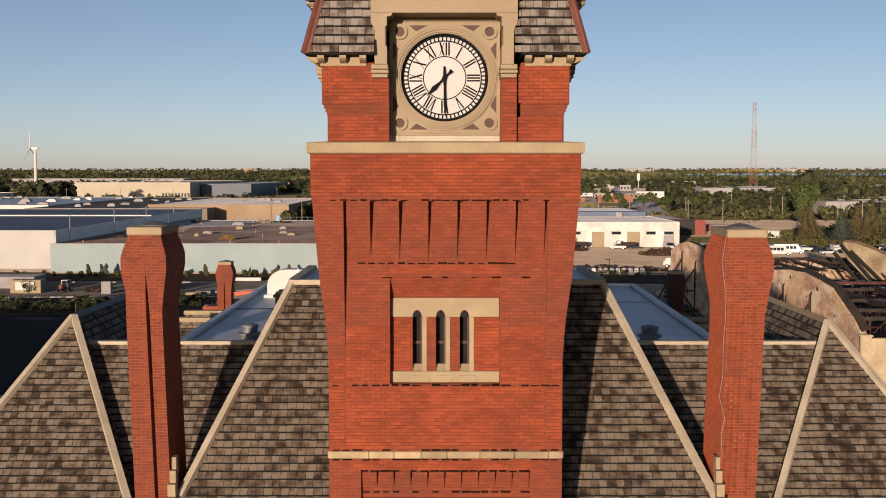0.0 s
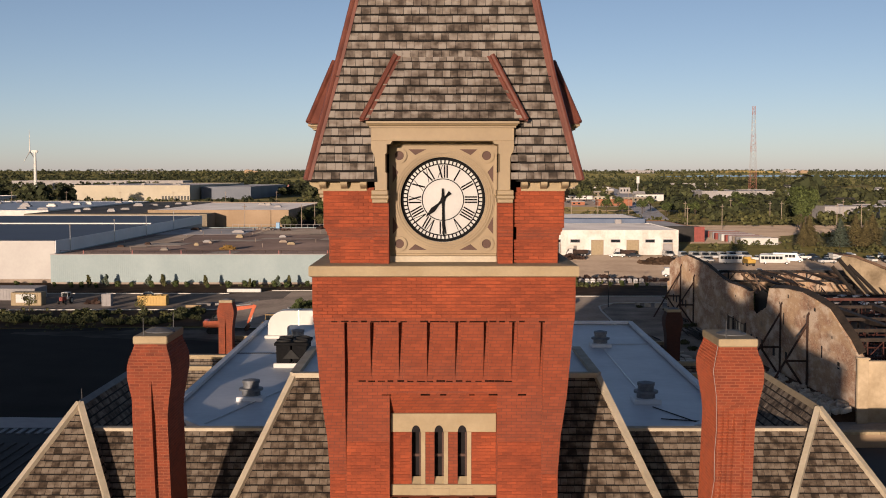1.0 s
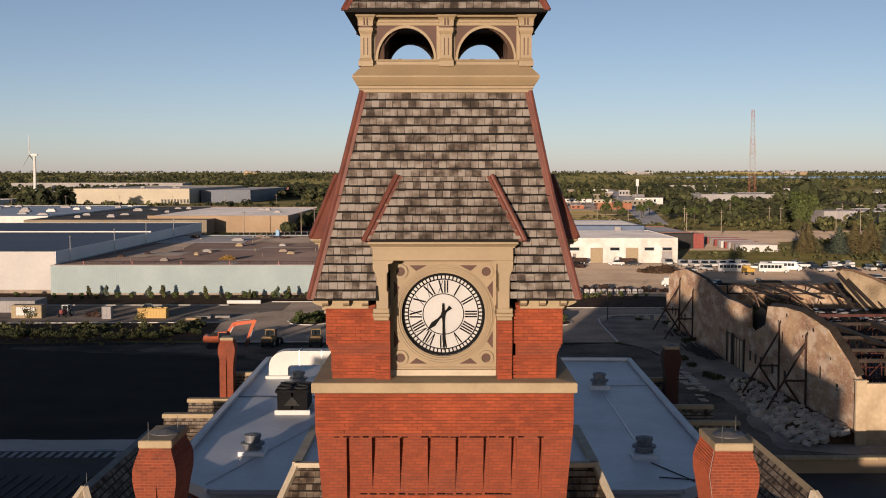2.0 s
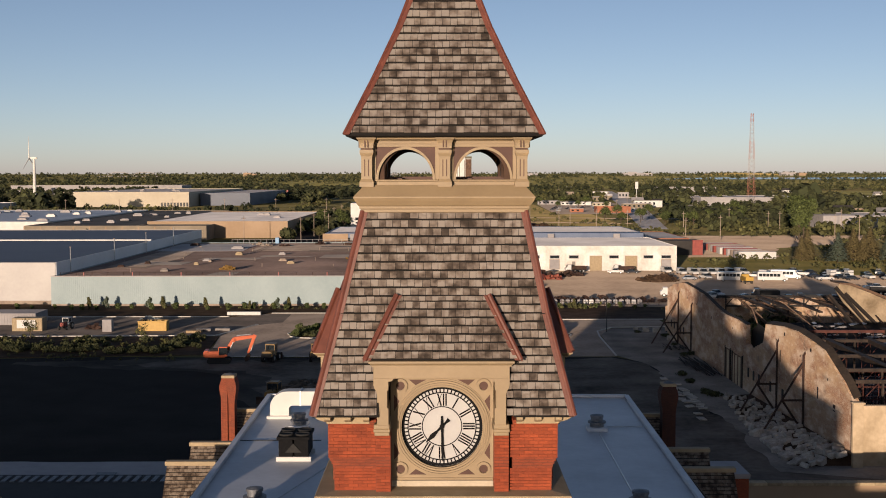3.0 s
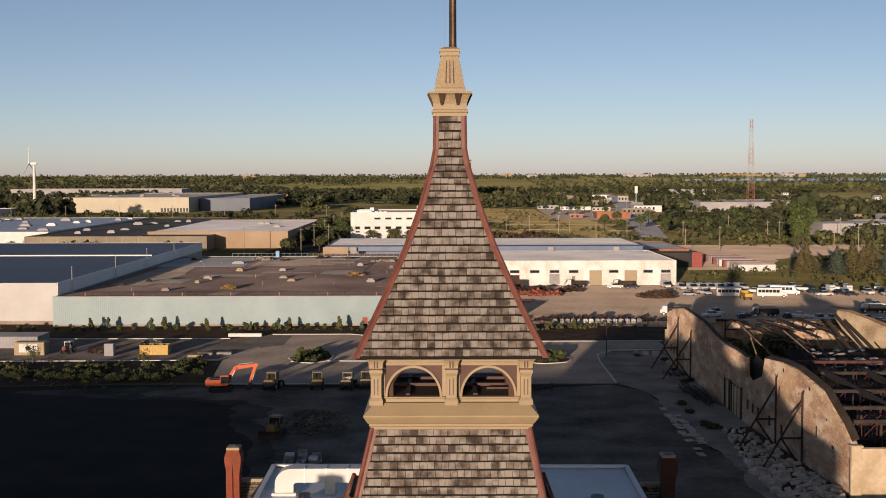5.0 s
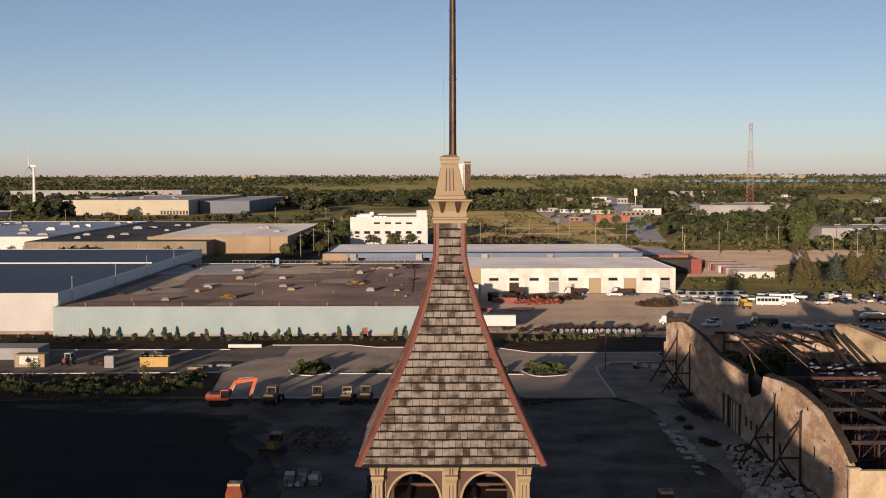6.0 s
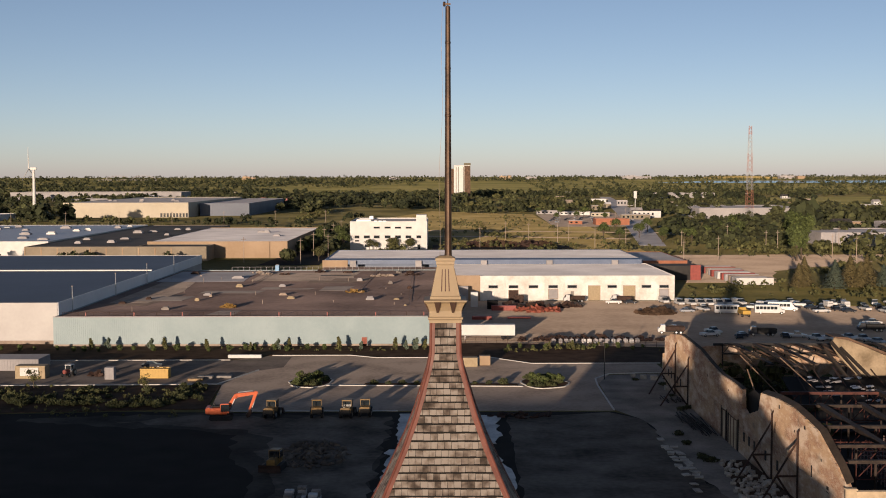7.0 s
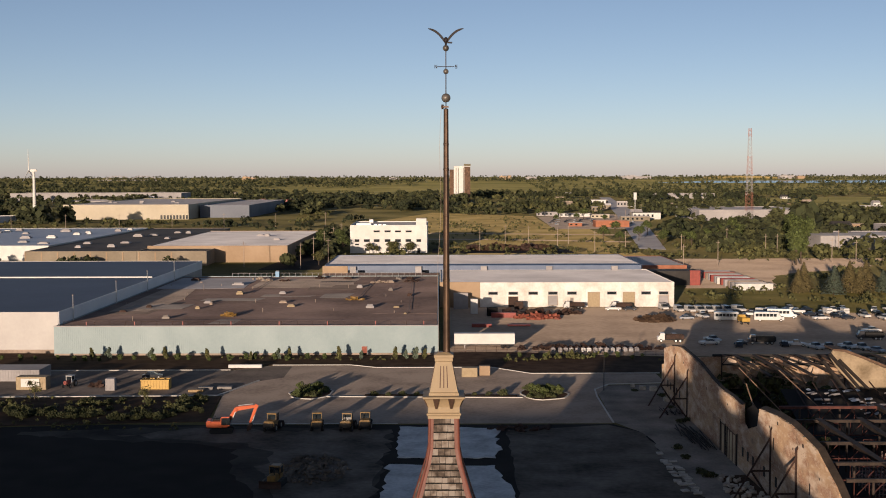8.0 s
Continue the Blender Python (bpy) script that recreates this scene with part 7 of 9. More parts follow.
def tractor():
    ob = thing("farm_tractor", (0, 0, 0), "small red and white tractor by the road", "tractor")
    bm = bmesh.new()
    bevelled(bm, 0.2, 2.0, -0.45, 0.45, 0.8, 1.6, 0.1, 2)
    part("bonnet", bm, M_RED, ob)
    bm = bmesh.new()
    bevelled(bm, -1.2, 0.3, -0.7, 0.7, 1.0, 1.55, 0.1, 2)
    cab = part("cab", bm, M_WHITE, ob)
    bm = bmesh.new()
    bevelled(bm, -1.12, 0.22, -0.62, 0.62, 1.5, 2.35, 0.05)
    part("cab_window", bm, M_GLASS, cab)
    bm = bmesh.new()
    for px in (-1.18, 0.2):
        for py in (-0.68, 0.6):
            box(bm, px, px + 0.1, py, py + 0.1, 1.5, 2.4)
    pieces("cab_post", bm, M_WHITE, cab)
    bm = bmesh.new()
    bevelled(bm, -1.3, 0.4, -0.75, 0.75, 2.35, 2.52, 0.05)
    part("cab_top", bm, M_WHITE, cab)
    for y in (-0.85, 0.85):
        wheel(ob, -0.9, y, 0.75, 0.4)
        wheel(ob, 1.5, y, 0.45, 0.3)
    return ob


tractor().matrix_basis = Matrix.Translation((-81.5, 251, 0.05)) @ Matrix.Rotation(radians(-100), 4, "Z")
M_RUSTRED2 = surf("faded_red_scrap", (0.14, 0.035, 0.022), (0.30, 0.085, 0.05), 0.8, 0.7)
# debris heaps
def heap(name, x, y, rx, ry, h, n, mat, label, size, seed):
    r = random.Random(seed)
    bm = bmesh.new()
    for _ in range(n):
        a, d = r.uniform(0, 6.283), r.random() ** 0.6
        px, py = x + rx * d * math.cos(a), y + ry * d * math.sin(a)
        s = size * r.uniform(0.4, 1.3)
        pz = h * (1 - d) * r.random() + s * 0.2
        b2 = bmesh.new()
        box(b2, -s, s, -s * r.uniform(0.3, 0.9), s * r.uniform(0.3, 0.9), -s * 0.35, s * r.uniform(0.2, 0.5))
        for v in b2.verts:
            v.co += Vector((r.uniform(-1, 1), r.uniform(-1, 1), r.uniform(-1, 1))) * s * 0.22
        join(bm, b2, Matrix.Translation((px, py, pz)) @ Euler((r.uniform(-0.5, 0.5), r.uniform(-0.5, 0.5), r.uniform(0, 6))).to_matrix().to_4x4())
    return solid(name, bm, mat, label, "debris", kind="stuff")


heap("scrap_heap", 30, 378, 9, 5, 2.5, 90, M_RUST, "heap of rusty scrap and beams on the lot", 1.1, 1)
heap("scrap_heap", 42, 384, 5, 3, 1.6, 40, M_RUST, "heap of rusty scrap and beams on the lot", 0.9, 2)
heap("soil_heap", 68, 364, 6, 3.5, 2.2, 70, M_MULCH, "low heap of brown soil on the lot", 1.3, 3)
heap("scrap_heap", -75.2, 251.5, 2.2, 1.2, 1.1, 22, M_RUST, "small heap of machine parts beside the road", 0.6, 33)
heap("scrap_row", 40, 304.5, 20, 1.8, 1.6, 120, M_RUST, "row of machine scrap along the fence", 0.8, 4)
rb = random.Random(91)
for k in range(15):
    x, y, w = 29.5 + k * 1.55 + rb.uniform(-0.15, 0.15), 299.9 + rb.uniform(-0.15, 0.15), rb.uniform(0.5, 0.62)
    ob = thing("bulk_bag", (x, y, 0.04), "filled white bulk bag in the row along the fence", "bag", "bulk bags")
    bm = bmesh.new()
    loft(bm, [square(w * q, 0.04 + z, x, y) for q, z in ((0.86, 0), (1.0, 0.2), (1.03, 0.6), (0.96, 1.0), (0.7, 1.15))])
    bmesh.ops.bevel(bm, geom=bm.edges[:], offset=0.05, segments=1, affect="EDGES")
    part("sack", bm, M_LAV if rb.random() < 0.7 else M_SLAB, ob)
    bm = bmesh.new()
    lathe(bm, [(w * 0.3, 1.15), (w * 0.16, 1.3), (w * 0.24, 1.4)], x, y, 8)
    part("neck", bm, M_LAV, ob)
heap("scrap_row", 31, 372, 8, 4, 1.6, 70, M_RUSTRED2, "heap of red-painted scrap iron on the lot", 1.0, 14)
heap("scrap_row", 24, 384, 5, 2, 2.2, 30, M_RUST, "heap of rusty scrap and beams on the lot", 0.9, 15)
def boulder_meshes(mat, n, seed):
    """A few rough quarried blocks with worn edges, to be shared by all the stones of a pile."""
    r = random.Random(seed)
    out = []
    for _ in range(n):
        bm = bmesh.new()
        box(bm, -0.5, 0.5, -r.uniform(0.32, 0.5), r.uniform(0.32, 0.5), -0.36, r.uniform(0.22, 0.36))
        for v in bm.verts:
            v.co += Vector((r.uniform(-1, 1), r.uniform(-1, 1), r.uniform(-1, 1))) * 0.12
        bmesh.ops.bevel(bm, geom=bm.edges[:], offset=0.07, segments=1, affect="EDGES")
        out.append(mesh_of(bm, "stone", mat))
    return out


BLOCKS = boulder_meshes(M_STONEBLK, 9, 21)
pile = thing("rubble_pile", (43.5, 150, 0), "pile of rough stone blocks along the foot of the ruined wall", "rubble")
bm = bmesh.new()
loft(bm, [[(40.3, 130.5, 0.03), (46.9, 130.5, 0.03), (46.9, 130.5, 1.3), (43.5, 130.5, 0.7)], [(40.6, 147, 0.03), (46.9, 147, 0.03), (46.9, 147, 0.9), (43.5, 147, 0.5)], [(42.5, 173, 0.03), (46.6, 173, 0.03), (46.6, 173, 0.3), (44.5, 173, 0.2)]])
part("soil_bed", bm, M_MULCH, pile, "dark soil between the stones")
rs = random.Random(404)
for i in range(30):
    for j in range(9):
        y = 130.2 + i * 1.45 + rs.uniform(-0.5, 0.5)
        x = 40.5 + max(0, (y - 150) * 0.1) + j * 0.78 + rs.uniform(-0.3, 0.3)
        if x > 46.4 or (y > 161 and x > 45.6) or rs.random() < (0.06 if y < 158 else 0.4):
            continue
        up = 0.15 + max(0.0, (x - 41.5) * 0.17) * (1.15 - (y - 130) / 48) + (0.5 if y < 135 and x > 44 else 0)
        s = rs.uniform(0.7, 1.3) * (1.15 if y < 150 else 0.85)
        o = bpy.data.objects.new("stone", rs.choice(BLOCKS))
        scene.collection.objects.link(o)
        o.parent = pile
        o.matrix_basis = pile.matrix_basis.inverted() @ Matrix.Translation((x, y, up + 0.1)) @ Euler((rs.uniform(-0.35, 0.35), rs.uniform(-0.35, 0.35), rs.uniform(0, 6.28))).to_matrix().to_4x4() @ Matrix.Diagonal((s, s * rs.uniform(0.75, 1.0), s * rs.uniform(0.7, 1.1), 1))
# two ragged rows of lifted paving slabs along the asphalt
edge_row = thing("paving_row", (36.6, 173, 0), "row of lifted pale paving slabs along the asphalt edge", "paving")
bm = bmesh.new()
bevelled(bm, -0.62, 0.62, -0.78, 0.78, 0, 0.16, 0.05)
slab_mesh = mesh_of(bm, "slab", M_STONEBLK)
y = 156.0
while y < 189:
    for j in range(2):
        if rs.random() < (0.12 if 162 < y < 184 else 0.4):
            continue
        o = bpy.data.objects.new("paving_slab", slab_mesh)
        scene.collection.objects.link(o)
        o.parent = edge_row
        o.matrix_basis = edge_row.matrix_basis.inverted() @ Matrix.Translation((35.55 + j * 1.45 + (y - 156) * 0.02 + rs.uniform(-0.2, 0.2), y + rs.uniform(-0.25, 0.25), 0.05 + rs.uniform(0, 0.06))) @ Euler((rs.uniform(-0.05, 0.05), rs.uniform(-0.07, 0.07), rs.uniform(-0.25, 0.25))).to_matrix().to_4x4() @ Matrix.Diagonal((rs.uniform(0.75, 1.1), rs.uniform(0.7, 1.05), 1, 1))
    y += 1.75
# stacks of charred timber beside the wall
for cx, cy, wx, ly, n in ((44.6, 199.5, 1.9, 11.5, 34), (44.4, 221, 2.2, 3.2, 20)):
    ob = thing("timber_stack", (cx, cy, 0), "low stack of charred beams beside the ruined wall", "timber")
    bm = bmesh.new()
    for _ in range(n):
        x, y, l, a = cx + rs.uniform(-wx, wx), cy + rs.uniform(-0.65, 0.65) * ly, rs.uniform(0.25, 0.42) * ly, rs.uniform(-0.12, 0.12)
        z = 0.14 + rs.uniform(0, 0.5)
        tube(bm, (x - l * math.sin(a), y - l * math.cos(a), z), (x + l * math.sin(a), y + l * math.cos(a), z + rs.uniform(-0.06, 0.2)), rs.uniform(0.07, 0.13), seg=4)
    pieces("beam", bm, M_DARKIN, ob)
for x, y, q in ((43.5, 246, 1.1), (45.5, 244.5, 1.3), (41.8, 249, 0.8), (46.2, 232.5, 1.2)):
    ob = thing("stone_block", (x, y, 0), "pale dressed stone block lying by the ruined wall", "stone block", "stone blocks")
    bm = bmesh.new()
    bevelled(bm, x - q * 0.6, x + q * 0.6, y - q * 0.5, y + q * 0.5, 0.02, q * 0.8, 0.08)
    part("block", bm, M_STONEBLK, ob)
S7 = shrub(9, 0.9, 2.4, LEAF_DARK)
sow(S7, [(39.8, 184.5), (40.4, 174.6), (41.2, 172.8), (44.6, 212), (40.0, 191), (46.0, 213.5), (45.6, 226), (45.9, 238), (41.5, 244)], rs, 0.5, 1.0)
heap("debris_row", 14, 207, 6, 2, 0.7, 40, M_RUST, "timbers and frames left at the slab edge", 0.6, 10)
heap("gravel_heap", -20, 178, 6, 9, 0.7, 160, M_YARD, "low heap of dark spoil on the yard", 0.5, 11)
for i, (x, y, w, h, mat) in enumerate(((20.5, 374, 8, 1.6, M_RED), (12.5, 350, 6, 1.0, M_RED), (11.2, 384, 2.4, 5.0, M_WHITE), (27, 397, 3, 2.6, M_RUST), (17, 378, 3.5, 2.8, M_BLACK), (7, 399, 5, 5.5, M_LAV), (24, 352, 7, 0.5, M_RED))):
    crate("scrap_body", x - w / 2, x + w / 2, y, y + 2.4, h, mat, "old vehicle body standing in the scrap yard")

# ---- details of the halls ----
def opening(ob, name, x0, x1, y, z0, z1, mat, trim=None, deep=0.12):
    """A frame with a set-back pane on a wall that faces -y."""
    if trim:
        bm = bmesh.new()
        t = min(0.18, (x1 - x0) * 0.08)
        for a in ((x0 - t, x0, z0 - t, z1 + t), (x1, x1 + t, z0 - t, z1 + t), (x0, x1, z1, z1 + t), (x0, x1, z0 - t, z0)):
            box(bm, a[0], a[1], y - deep, y + 0.02, a[2], a[3])
        w = part(name, bm, trim, ob)
        base = w
    else:
        base = ob
    bm = bmesh.new()
    box(bm, x0, x1, y - 0.04, y + 0.02, z0, z1)
    part("pane" if trim else name, bm, mat, base)


for i, x in enumerate((18.4, 25.5, 32.5, 39.4, 46.1, 53.8, 60.1, 66.1, 72.1, 78.3)):
    if i in (5, 7):
        opening(long_hall, "dock_door", x - 2.0, x + 2.0, 405, 0.1, 5.1, M_STONE, M_CONC)
    else:
        opening(long_hall, "window", x - 1.55, x + 1.55, 405, 4.45, 5.3, M_GLASS, M_LAV)
    if i in (3, 9):
        opening(long_hall, "dock_door", x - 1.6, x + 1.6, 405, 0.7, 3.9, M_LAV, M_CONC)
    if i == 1:
        opening(long_hall, "dock_door", x - 1.6, x + 1.6, 405, 0.1, 3.6, M_RUST, M_CONC)
    if i == 4:
        opening(long_hall, "door", x - 0.5, x + 0.5, 405, 0.9, 3.2, M_PIPE2, M_CONC)
bm = bmesh.new()
for x in (14.6, 22.1, 29.0, 36.1, 42.8, 50.3, 57.0, 63.2, 69.2, 75.4, 81.4):
    box(bm, x, x + 0.5, 404.75, 405, 0, 8.3)
pieces("pilaster", bm, M_LIME, long_hall)
bm = bmesh.new()
box(bm, -0.3, 13.8, 404.7, 405, 0, 8.9)
part("brick_front", bm, M_TAN, long_hall)
bm = bmesh.new()
box(bm, -46, 80, 461, 470, 8.6, 10.4)
part("clerestory", bm, M_BLUE, long_back)
bm = bmesh.new()
for i in range(5):
    box(bm, -36 + i * 26, -33.6 + i * 26, 459.2, 460.9, 7.6 if i < 2 else 8.4, 10.2)
pieces("roof_house", bm, M_LAV, long_hall)
bm = bmesh.new()
box(bm, -46.5, -0.7, 446.0, 460.9, 0, 7.42)
part("rear_roof", bm, M_ROOFBROWN, green_hall)
bm = bmesh.new()
box(bm, -47, -37, 460.6, 461, 0, 10.3)
part("end_front", bm, M_TAN, long_back)
M_BRICKHALL = surf("faded_orange_brick", (0.24, 0.085, 0.045), (0.36, 0.15, 0.085), 0.3, 0.85, fine=1.5)
# near-black walls put the shade on the hall's front into the colour
red = shed("red_hall", 84, 108.6, 484, 497, 6.0, M_ROOFBLK, M_ROOFBLK, "low hall with a red end wall and a dark roof", 0.2)
bm = bmesh.new()
box(bm, 104.4, 108.7, 483.8, 485.4, 0, 6.3)
part("red_front", bm, M_RED, red)
shed("brick_hall", 84, 116, 545, 610, 3.8, M_BRICKHALL, M_LAV, "low red brick hall with a pale roof", 0.2)

for x, z, w, h in ((-38.1, 13.05, 1.7, 0.45), (-31.6, 13.05, 1.7, 0.45), (-25.4, 13.0, 1.7, 0.45), (-19.0, 13.0, 1.7, 0.45), (-49.9, 7.5, 1.3, 0.75), (-44.0, 7.5, 1.7, 0.75), (-38.1, 7.5, 1.6, 0.75), (-31.6, 7.5, 1.6, 0.75), (-25.4, 7.5, 1.6, 0.75), (-19.2, 7.5, 1.6, 0.75), (-13.0, 7.5, 1.3, 0.75), (-49.9, 5.2, 1.1, 0.4), (-44.0, 2.2, 1.2, 0.8), (-31.0, 2.0, 1.4, 0.8), (-13.0, 1.5, 0.8, 1.4)):
    opening(office, "window", x - w, x + w, 694, z - h, z + h, M_GLASS, M_LAV)
bm = bmesh.new()
bevelled(bm, -14.6, -8.4, 696, 706, 16.2, 20.6, 0.1)
part("stair_head", bm, M_WHITE, office)
bm = bmesh.new()
bevelled(bm, -50.5, -41.5, 697, 702, 16.2, 17.9, 0.3)
bevelled(bm, -45.5, -43.0, 745, 748, 16.2, 18.2, 0.1)
pieces("roof_unit", bm, M_BRIGHT, office)
bm = bmesh.new()
for i in range(3):
    bevelled(bm, -40 + i * 2.6, -38 + i * 2.6, 700, 703, 16.2, 17.0, 0.1)
pieces("roof_unit", bm, M_STEEL, office)

# ribs of the green wall, with an orange door
bm = bmesh.new()
for i in range(196):
    x = -99 + i * 0.5
    box(bm, x, x + 0.25, 295.465, 295.5, 0.6, 7.6)
tagged(part("wall_rib", bm, M_CYAN, green_hall), kind="stuff")
bm = bmesh.new()
box(bm, -99.4, -0.7, 295.38, 295.5, 0, 0.6)
part("plinth", bm, M_CONC, green_hall)
bm = bmesh.new()
box(bm, -99.5, -0.6, 295.3, 295.52, 7.6, 7.85)
part("roof_edge", bm, M_LAV, green_hall)
opening(green_hall, "door", -20.3, -19.0, 295.42, 0.1, 2.3, M_RUSTRED2, M_LAV)


# clutter of the brown roof: hatches, fans, pipes, parapet rails
def roof_box(x, y, w, d, h, z, mat, label="small white roof fan on the gravel roof"):
    ob = thing("roof_fan", (x, y, z), label, "vent", "roof fans")
    bm = bmesh.new()
    bevelled(bm, x - w / 2, x + w / 2, y - d / 2, y + d / 2, z, z + h * 0.6, 0.06)
    part("curb", bm, mat, ob)
    bm = bmesh.new()
    bevelled(bm, x - w * 0.36, x + w * 0.36, y - d * 0.36, y + d * 0.36, z + h * 0.6, z + h, 0.08)
    part("hood", bm, mat, ob)


rng = random.Random(8)
M_PIPE = surf("weathered_pipe", (0.13, 0.11, 0.10), (0.24, 0.21, 0.185), 0.6, 0.7)
GZ = 7.45
M_ROOFPALE = surf("pale_roof_patch", (0.15, 0.13, 0.115), (0.27, 0.235, 0.205), 0.12, 0.9, fine=1.2, grain=0.4)
M_ROOFWARM = surf("warm_roof_patch", (0.10, 0.072, 0.052), (0.22, 0.165, 0.125), 0.12, 0.9, fine=1.2, grain=0.4)
for x, y, w in ((-86, 340, 1.6), (-71, 352, 2.4), (-48, 352, 2.4), (-20.7, 338, 2.4), (-52, 380, 2.2), (-91, 430, 3.2), (-72, 412, 4.2), (-34.7, 434, 3.6), (-18.4, 420, 3.2), (-28, 400, 2), (-10, 372, 1.6)):
    roof_box(x, y, w, w * 0.8, rng.uniform(0.7, 1.2), GZ, rng.choice((M_LAV, M_CONC, M_LAV, M_RUST, M_LAV)))
bm = bmesh.new()
for i in range(22):
    x, y = rng.uniform(-96, -3), rng.uniform(300, 440)
    tube(bm, (x, y, GZ), (x, y, GZ + rng.uniform(0.5, 1.3)), 0.07, seg=6)
pieces("vent_pipe", bm, M_CONC, green_hall)
bm = bmesh.new()
for i in range(25):
    x = -98 + i * 4.05
    tube(bm, (x, 298.5, GZ), (x, 298.5, GZ + 1.1), 0.05, seg=5)
tube(bm, (-98, 298.5, GZ + 1.05), (-0.9, 298.5, GZ + 1.05), 0.04, seg=5)
part("roof_rail", bm, M_RUST, green_hall)
bm = bmesh.new()
for i in range(8):
    x = -92 + i * 12.5
    box(bm, x, x + 0.22, 298.0, 298.25, GZ, GZ + 1.1)
pieces("marker_post", bm, M_RED, green_hall)
for x0, x1, y0, y1, mat in ((-98, -68, 398, 441, M_LAV), (-95, -84, 330, 396, M_CONC), (-66, -30, 402, 436, M_CONC), (-60, -6, 300, 352, M_ROOFBROWN), (-52, -20, 372, 398, M_ROOFBROWN)):
    bm = bmesh.new()
    r = random.Random(int(x0))
    pts = [(x0, y0), ((x0 + x1) / 2, y0 + r.uniform(-3, 3)), (x1, y0 + r.uniform(-2, 2)), (x1 + r.uniform(-3, 3), (y0 + y1) / 2), (x1, y1), ((x0 + x1) / 2, y1 + r.uniform(-3, 3)), (x0, y1)]
    prism(bm, [(x, y, GZ - 0.05) for x, y in pts], (0, 0, 0.06 + 0.004 * abs(x0) / 10))
    part("roof_patch", bm, mat, green_hall, "weathered patch of roofing")
# pipe runs, seams and odds and ends of the brown roof
rr = random.Random(71)
for i in range(22):
    x, y = rr.uniform(-97, -18), rr.uniform(300, 425)
    w, d = rr.uniform(5, 22), rr.uniform(4, 16)
    bm = bmesh.new()
    prism(bm, [(x, y, GZ - 0.05), (x + w * rr.uniform(0.8, 1), y + rr.uniform(-1, 1), GZ - 0.05), (min(x + w, -2), y + d, GZ - 0.05), (x + rr.uniform(0, 2), y + d * rr.uniform(0.8, 1), GZ - 0.05)], (0, 0, 0.055 + 0.003 * i))
    part("roof_patch", bm, (M_ROOFBROWN, M_ROOFPALE, M_ROOFBLK, M_ROOFWARM)[i % 4], green_hall, "weathered patch of roofing")
bm = bmesh.new()
for x, y0, y1 in ((-63, 380, 438), (-26, 360, 442), (-9, 330, 430)):
    tube(bm, (x, y0, GZ + 0.28), (x + rr.uniform(-3, 3), y1, GZ + 0.28), 0.06, seg=5)
pieces("roof_pipe", bm, M_PIPE, green_hall)
for i in range(10):
    x, y = rr.uniform(-95, -4), rr.uniform(304, 440)
    w = rr.uniform(0.5, 2.4)
    roof_box(x, y, w, w * rr.uniform(0.5, 1.0), rr.uniform(0.3, 1.1), GZ, rr.choice((M_CONC, M_RUST, M_LAV, M_PIPE, M_STONE)), "small weathered fitting on the gravel roof")
ob = thing("portable_toilet", (-62.6, 444, GZ), "blue plastic portable toilet at the roof edge", "toilet")
bm = bmesh.new()
bevelled(bm, -63.3, -61.9, 443.3, 444.7, GZ, GZ + 2.2, 0.06)
part("cabin", bm, surf("blue_plastic", (0.07, 0.20, 0.36), (0.10, 0.26, 0.44), 1.0, 0.4), ob)
bm = bmesh.new()
loft(bm, [square(0.72, GZ + 2.2, -62.6, 444), square(0.5, GZ + 2.45, -62.6, 444)])
part("cabin_roof", bm, M_LAV, ob)
bm = bmesh.new()
for k in range(34):
    x = -80 + k * 2.2
    tube(bm, (x, 444.6, GZ), (x, 444.6, GZ + 1.5), 0.07, seg=4)
tube(bm, (-80, 444.6, GZ + 1.45), (-6, 444.6, GZ + 1.45), 0.05, seg=4)
tagged(part("rear_rail", bm, M_LAV, green_hall), kind="stuff")
rk = random.Random(301)
for k in range(9):
    x, y = rk.uniform(-70, -8), rk.uniform(418, 441)
    heap("roof_debris", x, y, rk.uniform(1.0, 3.0), rk.uniform(0.8, 1.6), 0.9, 9, rk.choice((M_RUST, M_RUST, M_CONC, M_PIPE)), "pile of torn roofing and scrap on the roof", 0.7, 400 + k).location.z = GZ
for x, y in ((-58.5, 318), (-27, 360)):
    heap("roof_debris", x, y, 2.4, 1.2, 1.0, 16, M_YELLOW, "pile of yellow insulation on the gravel roof", 0.7, int(500 + y)).location.z = GZ
# white hall: lamp posts along the roof edge, roof ridge, wall seams
for x, y in ((-99.0, 310), (-99.0, 352), (-99.0, 390), (-99.0, 430)):
    ob = thing("roof_lamp_post", (x, y, GZ), "slim lamp post beside the white warehouse wall", "lamp post", "roof lamp posts")
    bm = bmesh.new()
    tube(bm, (x, y, GZ), (x, y, 14.2), 0.16, 0.1, 8)
    part("post", bm, M_STEEL, ob)
    bm = bmesh.new()
    bevelled(bm, x - 0.25, x + 0.2, y - 0.15, y + 0.15, 14.2, 14.4, 0.05)
    part("lamp_head", bm, M_CONC, ob)
bm = bmesh.new()
box(bm, -214, -101, 404.5, 406.2, 10.75, 11.15)
part("roof_ridge", bm, M_WHITE, white_hall)
# whiter sheet over the side wall: its brightness in shade is put into colour
bm = bmesh.new()
box(bm, -99.8, -99.62, 300.2, 483.8, 7.6, 10.92)
part("lightened_side", bm, M_BRIGHT, white_hall, "side wall lightened in colour to show bright in shade")
bm = bmesh.new()
for x in (-117.8, -116.6, -140, -160):
    box(bm, x, x + 0.12, 299.94, 300, 0, 10.8)
pieces("wall_seam", bm, M_CONC, white_hall)
bm = bmesh.new()
